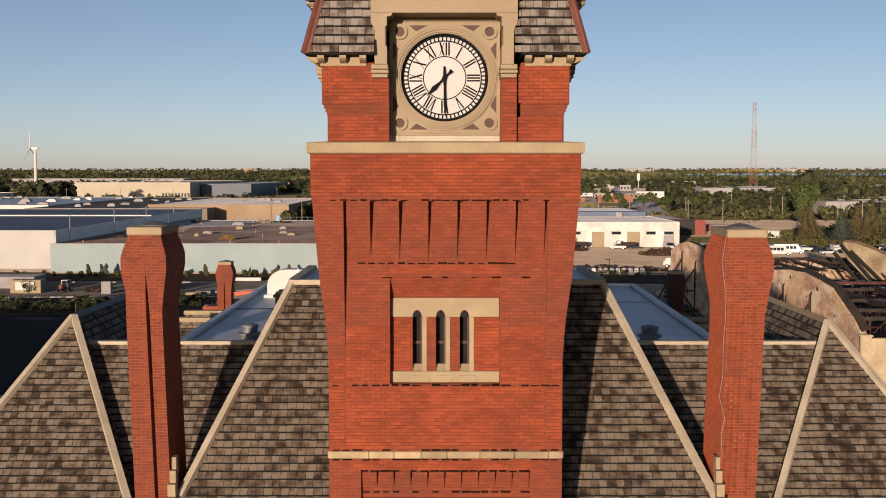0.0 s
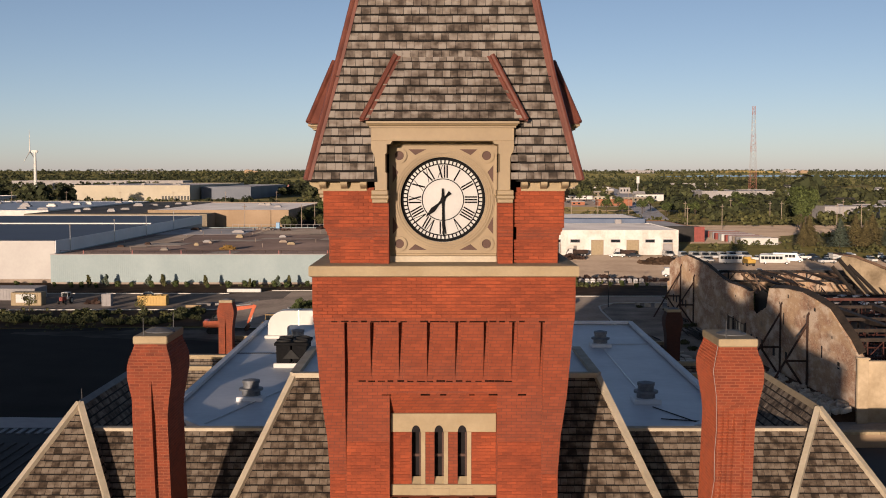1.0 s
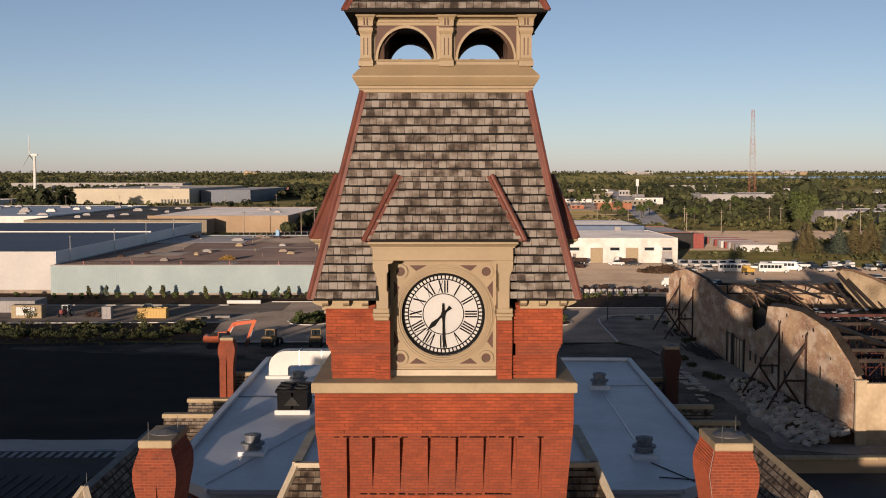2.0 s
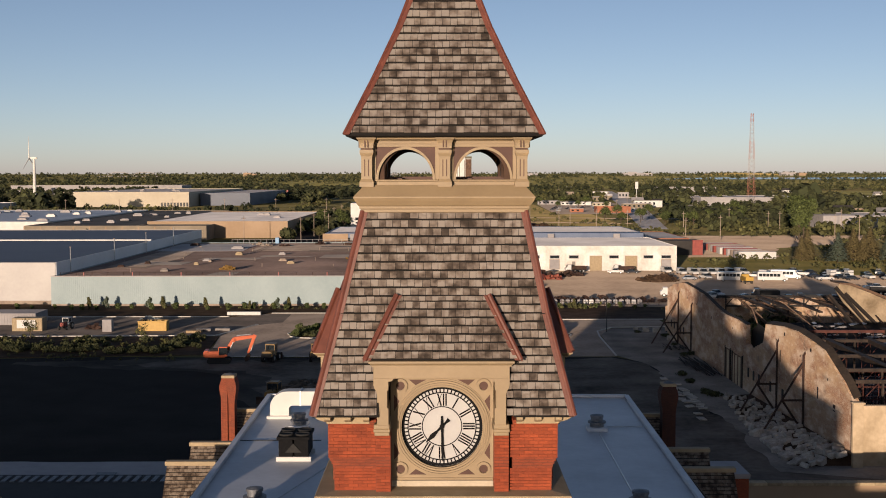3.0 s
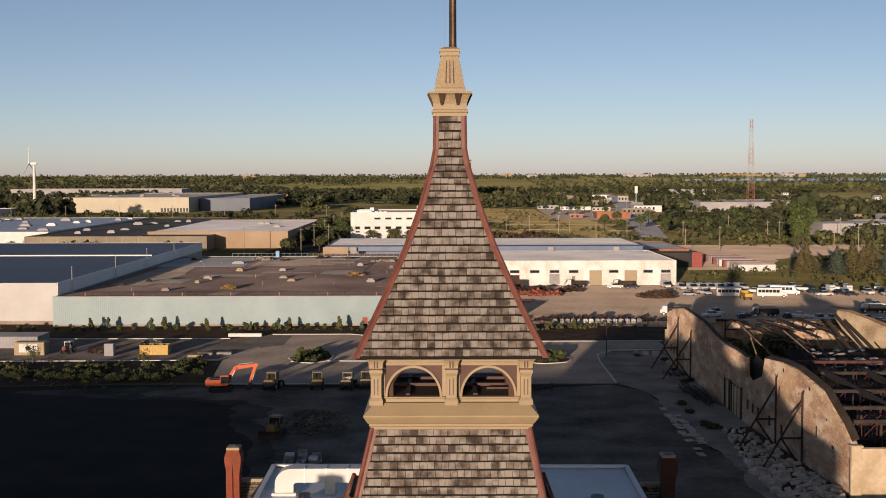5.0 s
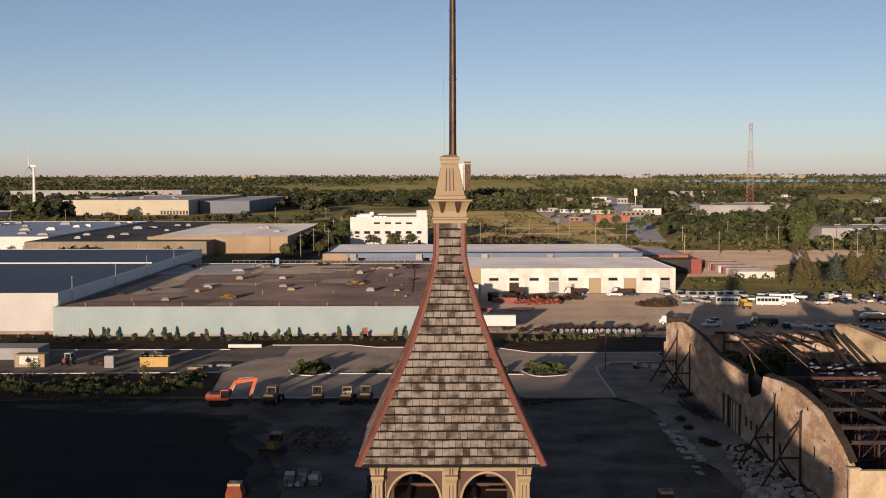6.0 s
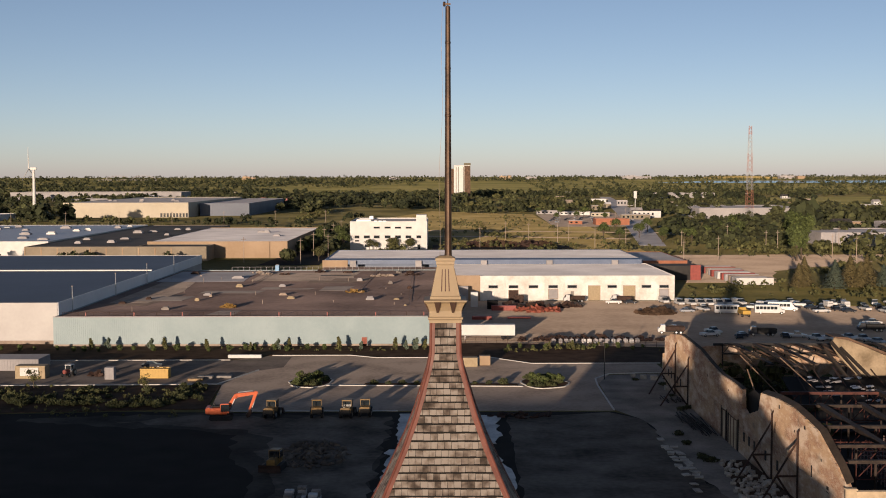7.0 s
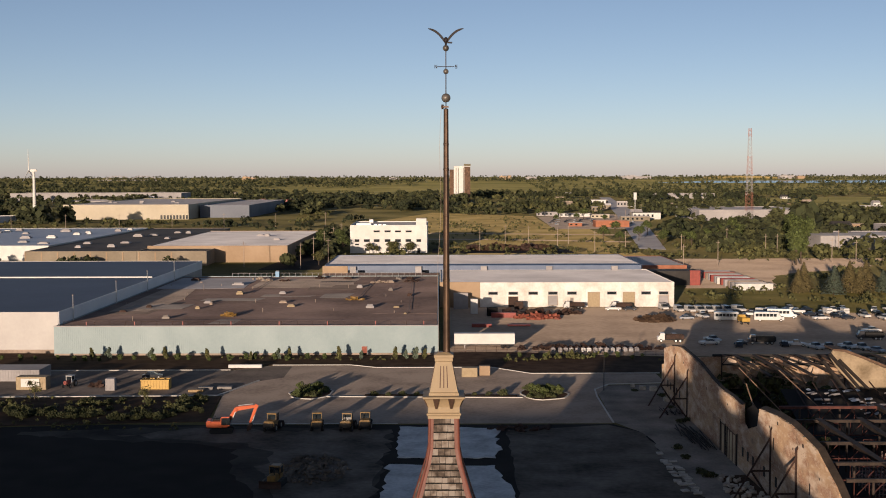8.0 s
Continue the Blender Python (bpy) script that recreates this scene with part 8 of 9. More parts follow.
box(bm, -214.8, -99.9, 299.96, 300, 0, 1.0)
part("plinth", bm, M_CONC, white_hall)
# tan and dark roofs behind: bays and roof units
for x0, y0, n, z, mat in ((-205, 620, 5, 7.7, M_LAV), (-200, 740, 4, 7.7, M_LAV), (-118, 680, 3, 8.7, M_LAV), (-396, 1300, 6, 15.5, M_LAV)):
    for i in range(n):
        x, y = x0 + rng.uniform(0, 8) + i * (8.5 if x0 > -300 else 18), y0 + rng.uniform(0, 100)
        roof_box(x, y, rng.uniform(3, 6), rng.uniform(3, 5), rng.uniform(1.0, 1.8), z, mat, "roof unit on a distant warehouse roof")
shed("pale_roof_warehouse", -330, -216, 640, 860, 8.2, M_WHITE, M_MEMBRANE, "wide warehouse with a white membrane roof", 0.2)
for i in range(17):
    roof_box(-325 + rng.uniform(0, 105), 650 + rng.uniform(0, 190), rng.uniform(3, 7), rng.uniform(3, 5), rng.uniform(1.0, 1.8), 8.0, rng.choice((M_WHITE, M_LAV)), "white roof unit on the pale warehouse roof")
bm = bmesh.new()
for i in range(10):
    box(bm, -215 + i * 8.4, -214.4 + i * 8.4, 599.8, 600, 0, 7)
pieces("pilaster", bm, M_TAN, dark_hall)
bm = bmesh.new()
for i in range(9):
    box(bm, -300 + i * 3.4, -298 + i * 3.4, 1249.6, 1250, 0.4, 4.6)
pieces("dock_door", bm, M_GLASS, cream_hall)
shed("grey_hall", -268, -213, 1300, 1590, 14, M_ROOFBLUE, M_LAV, "dark grey distribution hall beside a cream one")
M_STOREBRICK = surf("orange_brick", (0.26, 0.095, 0.05), (0.36, 0.145, 0.08), 0.3, 0.85, fine=1.5)
shed("brick_store", 138, 168, 1035, 1056, 5.5, M_STOREBRICK, M_LAV, "low red brick shop on a corner lot")
shed("grey_hall", 238, 300, 727, 790, 8, M_LAV, M_LAV, "low grey industrial hall behind trees")
for i, (x, y, w, d, h, mat) in enumerate(((-560, 1750, 170, 80, 10, M_LAV), (-285, 1760, 64, 60, 9, M_STOREBRICK), (470, 1180, 70, 40, 7, M_LAV), (420, 2300, 120, 60, 10, M_LAV), (700, 1700, 60, 30, 9, M_LAV), (-520, 1150, 80, 60, 6, M_WHITE), (350, 900, 50, 40, 7, M_LAV))):
    shed("industrial_hall", x, x + w, y, y + d, h, mat, M_LAV, "distant flat-roofed industrial hall")
bm = bmesh.new()
box(bm, 42.5, 53.3, 2079.4, 2110.3, 0, 62)
part("dark_flank", bm, M_SOOT, block)
bm = bmesh.new()
box(bm, 16.5, 24.2, 2088, 2108, 0, 57)
part("rear_wing", bm, M_SOOT, block)
bm = bmesh.new()
for x in (27.5, 31.5, 40.5):
    box(bm, x, x + 0.9, 2079.5, 2080.1, 8, 60)
pieces("window_strip", bm, M_GLASS, block)
bm = bmesh.new()
box(bm, 42, 54, 2084, 2104, 63, 67)
part("plant_room", bm, M_GLASS, block)

# ---- ruined factory: gable, trusses, props ----
M_TARRED = surf("weathered_tar", (0.020, 0.014, 0.010), (0.060, 0.042, 0.029), 0.6, 0.95, fine=3)
M_PALEWOOD = surf("bleached_timber", (0.16, 0.10, 0.065), (0.33, 0.22, 0.14), 0.8, 0.85)
bm = bmesh.new()
for (ya, za), (yb2, zb2) in zip(TOP[1:], TOP[2:]):
    if abs(ya - yb2) > 1.4 and ya < 169 and za > 9.5 - 2.5 and abs(za - zb2) < 1.5:
        w = 0.75 if ya > 142 else 0.85
        prism(bm, [(47.22, ya, za + 0.02), (47.2 + w, ya, za + 0.34), (47.2 + w, yb2, zb2 + 0.34), (47.22, yb2, zb2 + 0.02)], (0, 0, 0.13))
    elif abs(ya - yb2) > 1.9 and za > 8:
        prism(bm, [(47.3, ya, za + 0.0), (47.9, ya, za + 0.05), (47.9, yb2, zb2 + 0.05), (47.3, yb2, zb2 + 0.0)], (0, 0, 0.12))
pieces("roofing_strip", bm, M_TARRED, ruin, "strip of tarred roofing along the wall")
bm = bmesh.new()
prism(bm, [(79.0, 216, 0), (99, 216, 0), (99, 216, 4.0), (90, 216, 7.2), (84, 216, 9.6), (80, 216, 11.3), (76.5, 216, 12.6), (74.3, 216, 12.9), (73.8, 216, 11.6), (75.2, 216, 9.4), (78.6, 216, 6.0)], (0, 0.6, 0))
part("gable", bm, M_GABLE, ruin)
bm = bmesh.new()
prism(bm, [(80, 215.9, 11.35), (76.5, 215.9, 12.65), (74.3, 215.9, 12.95), (74.3, 215.9, 13.2), (76.8, 215.9, 13.05), (80.3, 215.9, 11.7), (99, 215.9, 4.3), (99, 215.9, 3.95), (90, 215.9, 7.25)], (0, 5.5, 0))
part("gable_roof", bm, M_SOOT, ruin, "strip of sooty roof still on the gable")
bm = bmesh.new()
prism(bm, [(47.8, 246.5, 0), (120, 246.5, 0), (120, 246.5, 7.6), (97, 246.5, 7.6), (94, 246.5, 6.6), (88, 246.5, 7.5), (72, 246.5, 7.4), (70, 246.5, 5.6), (66, 246.5, 6.0), (64, 246.5, 7.3), (55, 246.5, 6.8), (47.8, 246.5, 5.4)], (0, 0.6, 0))
part("rear_wall", bm, M_RUINWALL, ruin)
# tarred sheet hanging behind the breach in the long wall
bm = bmesh.new()
prism(bm, [(48.4, 179.5, 4.5), (48.2, 179.0, 9.2), (48.3, 175.5, 10.6), (48.4, 170.5, 10.2), (48.3, 167.4, 9.0), (48.4, 167.2, 4.5)], (0.12, 0, 0))
part("hanging_sheet", bm, M_UNDER, ruin, "black sheet of roofing hanging in the breach")
# added roof panel before the gable, near-black: the shade there is in its colour
bm = bmesh.new()
prism(bm, [(64, 214.6, 5.6), (99, 214.6, 5.6), (99, 190, 0.6), (62, 190, 0.6)], (0, 0, 0.25))
part("dark_roof_panel", bm, M_UNDER, ruin, "added near-black roof panel in the shaded part of the ruin")
bm = bmesh.new()
for k in range(9):
    tube(bm, (66.5 + k * 3.6, 214.8, 6.6 + (k % 3) * 0.5), (65.5 + k * 3.9, 192.5, 1.0), 0.15, seg=4)
pieces("fallen_rafter", bm, M_RUST, ruin, "charred rafter on the fallen roof")
rf = random.Random(303)
# pale scraps on the dark panel; sunlight on the debris is put into colour
for k in range(52):
    x, y = rf.uniform(68, 98), rf.uniform(201, 214)
    z = 0.6 + (y - 190) * 0.205 + 0.42
    l, w, a = rf.uniform(0.5, 1.6), rf.uniform(0.12, 0.5), rf.uniform(-0.3, 0.9)
    bm = bmesh.new()
    loft(bm, [[(-l, -w * 0.6, 0.0), (-l * 0.9, w * rf.uniform(0.3, 1), 0.1), (-l * 0.9, w * 0.4, 0.15), (-l, -w * 0.6, 0.06)], [(0, -w, 0.06), (0, w * rf.uniform(0.5, 1.1), 0.10), (0, w * 0.6, 0.17), (0, -w, 0.14)], [(l, -w * 0.3, 0.0), (l, w * 0.5, 0.1), (l, w * 0.5, 0.15), (l, -w * 0.3, 0.06)]])
    bm.transform(Matrix.Translation((x, y, z)) @ Matrix.Rotation(a, 4, "Z") @ Matrix.Rotation(0.2, 4, "X"))
    part("pale_scrap", bm, M_LAV if k % 4 else M_BRIGHT, ruin)
flat = thing("flat_truss", (80, 244, 5.6), "long dark flat roof truss along the back of the ruin", "truss")
bm = bmesh.new()
tube(bm, (58, 244, 7.7), (106, 244, 7.6), 0.28, seg=4)
part("top_chord", bm, M_ROOFBLK, flat)
bm = bmesh.new()
tube(bm, (60, 244, 5.7), (106, 244, 5.6), 0.17, seg=4)
part("bottom_chord", bm, M_ROOFBLK, flat)
bm = bmesh.new()
for k in range(14):
    x = 60 + k * 3.3
    tube(bm, (x, 244, 5.7), (x, 244, 7.6), 0.13, seg=4)
    tube(bm, (x, 244, 5.7), (x + 1.6, 244, 7.6), 0.09, seg=4)
pieces("web_bar", bm, M_ROOFBLK, flat)
bm = bmesh.new()
for x in (60, 73.2, 86.4, 99.6):
    tube(bm, (x, 244.0, 0), (x, 244.0, 5.7), 0.16, seg=6)
pieces("column", bm, M_RUST, flat)
bm = bmesh.new()
for x0, y0, z0, x1, y1, z1 in ((62.5, 243, 7.2, 67, 226, 1.2), (66, 243, 7.3, 73, 222, 3.2), (70, 242, 7.0, 76, 220, 2.0), (79, 243, 7.4, 86, 217.5, 5.0), (81, 243, 7.3, 88.5, 217.2, 3.5), (85, 243, 7.4, 92, 222, 2.0)):
    tube(bm, (x0, y0, z0), (x1, y1, z1), 0.24, 0.2, seg=4)
for k in range(5):
    tube(bm, (60 + k * 7, 243.6, 7.9), (62 + k * 7, 222 - k, 8.6 - k * 0.2), 0.16, seg=4)
pieces("fallen_rafter", bm, M_SOOT, ruin, "charred rafter leaning from the back wall")
for y in (224, 230, 170, 158):
    for k in range(3):
        bm = bmesh.new()
        box(bm, 46.93, 47.02, y + k * 3 - 0.4, y + k * 3 + 0.4, 2.4, 3.8)
        part("blind_window", bm, M_DARKIN, ruin)
for y, h in ((228, 10), (216, 9), (160, 10), (148, 10)):
    ob = thing("wall_prop", (45, y, 0), "rusty steel prop that shores the ruined wall", "steel prop", "wall props")
    for p, q in (((46.7, y, 0), (46.7, y, h)), ((46.7, y, h - 1), (41.5, y, 0)), ((46.7, y, h * 0.42), (44.0, y, h * 0.42)), ((44.0, y, h * 0.42), (46.7, y, 0.1)), ((46.7, y, h), (47.2, y + 0.6, h + 0.6))):
        bm = bmesh.new()
        tube(bm, p, q, 0.14, seg=4)
        part("strut", bm, M_RUST, ob)


def roof_beam(y, x0, x1, z, label, red=False):
    """A long flat beam on columns with short hangers, braces and a light lattice below it."""
    ob = thing("roof_beam", ((x0 + x1) / 2, y, z), label, "steel beam", "bare roof beams")
    bm = bmesh.new()
    box(bm, x0, x1, y - 0.16, y + 0.16, z - 0.2, z + 0.2)
    box(bm, x0, x1, y - 0.3, y + 0.3, z + 0.2, z + 0.26)
    part("top_chord", bm, M_REDRUST if red else M_BEAM, ob)
    bm = bmesh.new()
    tube(bm, (x0 + 1, y, z - 2.2), (x1, y, z - 2.2), 0.09, seg=4)
    part("bottom_chord", bm, M_REDRUST, ob)
    bm = bmesh.new()
    n = int((x1 - x0) / 1.9)
    for i in range(n):
        x = x0 + 1 + i * 1.9
        if (i * 7 + int(y)) % 5 < 3:
            tube(bm, (x, y, z - 2.2), (x + 1.9, y, z - 0.2), 0.06, seg=4)
        if (i * 5 + int(y)) % 4 < 2:
            tube(bm, (x, y, z - 2.2), (x, y, z - 0.2), 0.06, seg=4)
    tagged(part("web_bars", bm, M_REDRUST, ob), kind="stuff")
    bm = bmesh.new()
    for x in [x0 + 3.4 + 6.6 * i for i in range(int((x1 - x0 - 3) / 6.6))]:
        tube(bm, (x, y, 0), (x, y, z - 0.2), 0.17, seg=6)
    pieces("column", bm, M_BEAM, ob)


M_BEAM = surf("weathered_steel", (0.014, 0.010, 0.008), (0.060, 0.041, 0.031), 0.8, 0.85, fine=4)
M_REDRUST = surf("red_oxide_steel", (0.035, 0.012, 0.009), (0.11, 0.034, 0.025), 0.9, 0.8)
for y, x0, red in ((140.2, 50.6, False), (148.7, 51.2, False), (160.5, 51.6, False), (175.5, 53.0, False), (186.2, 55.5, True)):
    roof_beam(y, x0, 100, 8.0, "long rusted roof beam on columns in the ruin", red)
# wide girders that run the length of the hall
bm = bmesh.new()
for x, ya, yb2, za, zb2 in ((58.6, 176, 138, 8.2, 7.9), (65.0, 176, 150, 8.3, 7.6), (71.6, 187, 141, 8.3, 7.9), (78.2, 186, 150, 8.3, 8.0), (85, 186, 140, 8.3, 7.9), (92, 186, 140, 8.3, 7.9)):
    prism(bm, [(x - 0.45, ya, za + 0.1), (x + 0.45, ya, za + 0.1), (x + 0.45, yb2, zb2 + 0.1), (x - 0.45, yb2, zb2 + 0.1)], (0, 0, 0.12))
    prism(bm, [(x - 0.05, ya, za - 0.6), (x + 0.05, ya, za - 0.6), (x + 0.05, yb2, zb2 - 0.6), (x - 0.05, yb2, zb2 - 0.6)], (0, 0, 0.69))
for x in (62.5, 66.5, 71, 75.5, 81, 86.5, 92, 97.5):
    prism(bm, [(x - 0.35, 243.4, 7.75), (x + 0.35, 243.4, 7.75), (x + 2.0, 219 + (x % 3), 6.9), (x + 1.3, 219 + (x % 3), 6.9)], (0, 0, 0.3))
pieces("roof_girder", bm, M_BEAM, ruin, "wide rusted roof girder")
bm = bmesh.new()
for xa, za, xb, zb2 in ((73.4, 12.4, 79.0, 5.6), (75.2, 11.2, 80.6, 5.6), (72.2, 11.0, 76.4, 5.4)):
    tube(bm, (xa, 215.5, za), (xb, 213.6, zb2), 0.36, 0.3, seg=4)
pieces("leaning_beam", bm, M_DARKIN, ruin, "charred beam leaning against the gable")
rp = random.Random(5)
bm = bmesh.new()
for i in range(34):
    x, y, z = rp.uniform(52, 94), rp.uniform(136, 188), rp.uniform(2.2, 6.4)
    l = rp.uniform(1.5, 5.5)
    tube(bm, (x, y, z), (x + l, y + rp.uniform(-0.6, 0.6), z + rp.choice((0, 0, 0, 0.6, -0.9))), 0.055, seg=4)
    tube(bm, (x, y, z), (x, y, 0.1), 0.06, seg=4)
    tube(bm, (x + l * 0.8, y, z), (x + l * 0.8, y, 0.1), 0.06, seg=4)
tagged(part("loose_bars", bm, M_REDRUST, ruin, "bent red-oxide steel bars in the ruin"), kind="stuff")
bm = bmesh.new()
rr = random.Random(61)
for i in range(16):
    x, y = rr.uniform(56, 96), rr.uniform(222, 240)
    a = rr.uniform(-0.5, 0.5)
    tube(bm, (x, y, rr.uniform(3.2, 6.6)), (x + 7 * math.sin(a), y + 7 * math.cos(a), rr.uniform(3.2, 7.0)), 0.11, seg=4)
pieces("fallen_rafter", bm, M_PALEWOOD, ruin, "bleached timber rafter")
bm = bmesh.new()
for (x0, y0, z0, x1, y1, z1) in ((50.3, 176, 5.2, 50.0, 186, 12.0), (52.5, 192, 8.0, 57, 205, 4.0), (56, 214, 10.0, 60, 200, 4.5), (63.5, 214, 9.5, 67, 201, 5.0)):
    tube(bm, (x0, y0, z0), (x1, y1, z1), 0.13, 0.11, seg=4)
pieces("standing_rafter", bm, M_PALEWOOD, ruin, "bleached timber left leaning in the ruin")
M_PINK = surf("chalky_scaffold_paint", (0.34, 0.22, 0.19), (0.52, 0.40, 0.36), 1.5, 0.7)
scaf = thing("scaffold", (65, 164, 0), "pale and red scaffold racks standing inside the ruin", "scaffold")
for j, (x, red) in enumerate(((62.0, False), (64.2, True), (66.4, False), (68.6, True))):
    bm = bmesh.new()
    for i in range(11):
        tube(bm, (x, 156.5 + i * 1.35, 0.08), (x, 156.5 + i * 1.35, 3.6 + 0.5 * ((i * 3 + j) % 3)), 0.065, seg=4)
    pieces("upright", bm, M_RED if red else M_PINK, scaf)
    bm = bmesh.new()
    for k in range(5):
        tube(bm, (x, 156.2, 0.7 + k * 0.72), (x, 170.3, 0.7 + k * 0.72), 0.05, seg=4)
    pieces("ledger", bm, M_PINK if red else M_RED, scaf)
bm = bmesh.new()
for i in range(0, 11, 2):
    for k in range(3):
        tube(bm, (61.8, 156.5 + i * 1.35, 1.0 + k * 1.25), (68.8, 156.5 + i * 1.35, 1.0 + k * 1.25), 0.05, seg=4)
pieces("transom", bm, M_PINK, scaf)
rng2 = random.Random(44)
S5 = shrub(6, 4.2, 4.0, LEAFS[0])
sow(S5, [(60 + rng2.uniform(-6, 18), 236 + rng2.uniform(-9, 7)) for _ in range(13)], rng2, 0.5, 1.0)
S6 = shrub(7, 4.0, 4.6, LEAF_DARK)
sow(S6, [(57 + rng2.uniform(-7.5, 9), 203 + rng2.uniform(-16, 18)) for _ in range(26)], rng2, 0.6, 1.15)
zone("ruin_floor", [(47.75, 130.9), (120, 130.9), (120, 246.5), (47.75, 246.5)], 0.08, M_ASPHALT, "dark weed-grown floor of the ruin")

# ---- masts, turbine, poles ----
M_RUSTRED = surf("faded_red_paint", (0.30, 0.12, 0.08), (0.40, 0.17, 0.12), 1, 0.6)
mast = thing("lattice_mast", (265, 1000, 0), "tall red and white lattice radio mast", "mast")
n = 22
for i in range(n):
    z0, z1 = 86 * i / n, 86 * (i + 1) / n
    w0, w1 = 3.2 - 2.2 * i / n, 3.2 - 2.2 * (i + 1) / n
    bm = bmesh.new()
    c0 = [(265 + sx * w0, 1000 + sy * w0, z0) for sx, sy in ((-1, -1), (1, -1), (1, 1), (-1, 1))]
    c1 = [(265 + sx * w1, 1000 + sy * w1, z1) for sx, sy in ((-1, -1), (1, -1), (1, 1), (-1, 1))]
    for k in range(4):
        tube(bm, c0[k], c1[k], 0.11, seg=4)
        tube(bm, c0[k], c1[(k + 1) % 4], 0.06, seg=4)
        tube(bm, c0[(k + 1) % 4], c1[k], 0.06, seg=4)
    part("lattice_bay", bm, M_RUSTRED if (i // 4) % 2 else M_LAV, mast)
turb = thing("wind_turbine", (-452, 1300, 0), "white three-bladed wind turbine at rest", "wind turbine")
bm = bmesh.new()
lathe(bm, [(2.0, 0), (1.7, 25), (1.3, 51), (0.6, 52)], -452, 1300, 14)
part("tower_tube", bm, M_WHITE, turb)
bm = bmesh.new()
bevelled(bm, -456, -448.5, 1298.6, 1301.4, 51.7, 54.2, 0.6, 2)
part("nacelle", bm, M_WHITE, turb)
for a in (92, 212, 332):
    bm = bmesh.new()
    d = Vector((0, math.cos(radians(a)), math.sin(radians(a))))
    o = Vector((-457.5, 1300, 53))
    tube(bm, o, o + d * 24, 0.75, 0.15, 6)
    part("blade", bm, M_WHITE, turb)


def utility_pole():
    ob = thing("utility_pole", (0, 0, 0), "grey timber utility pole with a cross arm", "pole", "utility poles")
    bm = bmesh.new()
    tube(bm, (0, 0, 0), (0, 0, 13), 0.2, 0.13, 7)
    part("post", bm, M_CONC, ob)
    bm = bmesh.new()
    box(bm, -1.3, 1.3, -0.08, 0.08, 11.6, 11.8)
    part("cross_arm", bm, M_CONC, ob)
    return ob


spots = [(117, 558), (141.7, 592), (180, 730), (183, 653), (189.5, 653), (206, 676), (206, 610), (211.6, 590), (136, 655), (24, 709), (58, 765), (93, 700), (110, 690), (75, 745), (225, 560), (240, 700), (-100, 590), (-60, 620)] + [(150 + 28 * k, 1000 + 120 * k) for k in range(5)] + [(2 + 42 * k, 800 - 10 * k) for k in range(3)] + [(-420 + 45 * k, 1010 + 8 * k) for k in range(8)] + [(-70, 580 + 60 * k) for k in range(5)] + [(240, 560), (262, 600), (275, 650)]
pole = utility_pole()
for i, (x, y) in enumerate(spots):
    m = Matrix.Translation((x, y, 0)) @ Matrix.Rotation(0.5, 4, "Z")
    if i:
        copy_thing(pole, m)
    else:
        pole_first = m
pole.matrix_basis = pole_first
# lamp standard by the kerb
lampp = thing("street_lamp", (35, 245, 0), "slim dark lamp standard at the road corner", "street lamp")
bm = bmesh.new()
tube(bm, (35, 245, 0), (35, 245, 7.5), 0.1, 0.07, 8)
part("post", bm, M_TYRE, lampp)
bm = bmesh.new()
bevelled(bm, 34.1, 35.1, 244.8, 245.2, 7.4, 7.6, 0.03)
part("lamp_head", bm, M_TYRE, lampp)
# fence along the lot
fence = thing("wire_fence", (30, 299, 0), "low dark mesh fence between strip and lot", "fence")
bm = bmesh.new()
for i in range(24):
    x = 1 + i * 2.7
    tube(bm, (x, 299.5 - i * 0.33, 0), (x, 299.5 - i * 0.33, 1.9), 0.05, seg=5)
tagged(part("post", bm, M_RUST, fence), kind="stuff")
bm = bmesh.new()
for z in (0.4, 1.1, 1.85):
    tube(bm, (1, 299.5, z), (63, 291.9, z), 0.035, seg=4)
part("wire", bm, M_RUST, fence)

# ---- fields, far roads, water and woods ----
zone("grass_bank", [(86, 403), (140, 386), (192, 382), (230, 470), (100, 470), (96, 425)], 0.15, surf("green_bank", (0.065, 0.062, 0.02), (0.16, 0.135, 0.05), 0.05, 0.95, fine=0.6, spec=0.05, grain=0.5), "rough green bank above the lot")
zone("far_lot", ragged([(100, 472), (137, 472), (152, 530), (218, 585), (245, 640), (110, 640)], 2.0, 8, 61), 0.05, M_DIRT, "pale storage lot with containers")
zone("corner_lot", [(98, 1000), (180, 1010), (205, 1380), (190, 1400), (108, 1300)], 0.06, M_CONC, "pale paved lot of a corner shop")
zone("far_road", [(125, 730), (140, 720), (233, 1370), (352, 2420), (332, 2440), (208, 1380)], 0.08, M_LAV, "straight pale road running off to the horizon")
zone("far_road", [(-470, 1040), (200, 880), (200, 890), (-470, 1052)], 0.07, M_DIRT, "dusty track across the field")
zone("far_road", [(-90, 570), (-60, 570), (-64, 900), (-74, 900)], 0.07, M_ASPHALT, "dark service road between warehouses")
zone("truck_lot", [(-620, 1050), (-440, 1050), (-440, 1240), (-620, 1240)], 0.07, M_LAV, "pale lorry park beside a warehouse")
zone("dark_lot", [(-5, 690), (80, 690), (80, 735), (-5, 735)], 0.06, M_ASPHALT, "dark lot behind the depot")
for k, (x, y, w) in enumerate(((20, 722, 7), (30, 718, 8), (42, 722, 9), (53, 719, 8), (64, 722, 7), (36, 735, 10), (58, 733, 9))):
    heap("soil_heap", x, y, w, 4, 3.4, 60, M_MULCH if k % 3 else M_RUST, "heap of dark soil and scrap behind the depot", 1.6, 700 + k)
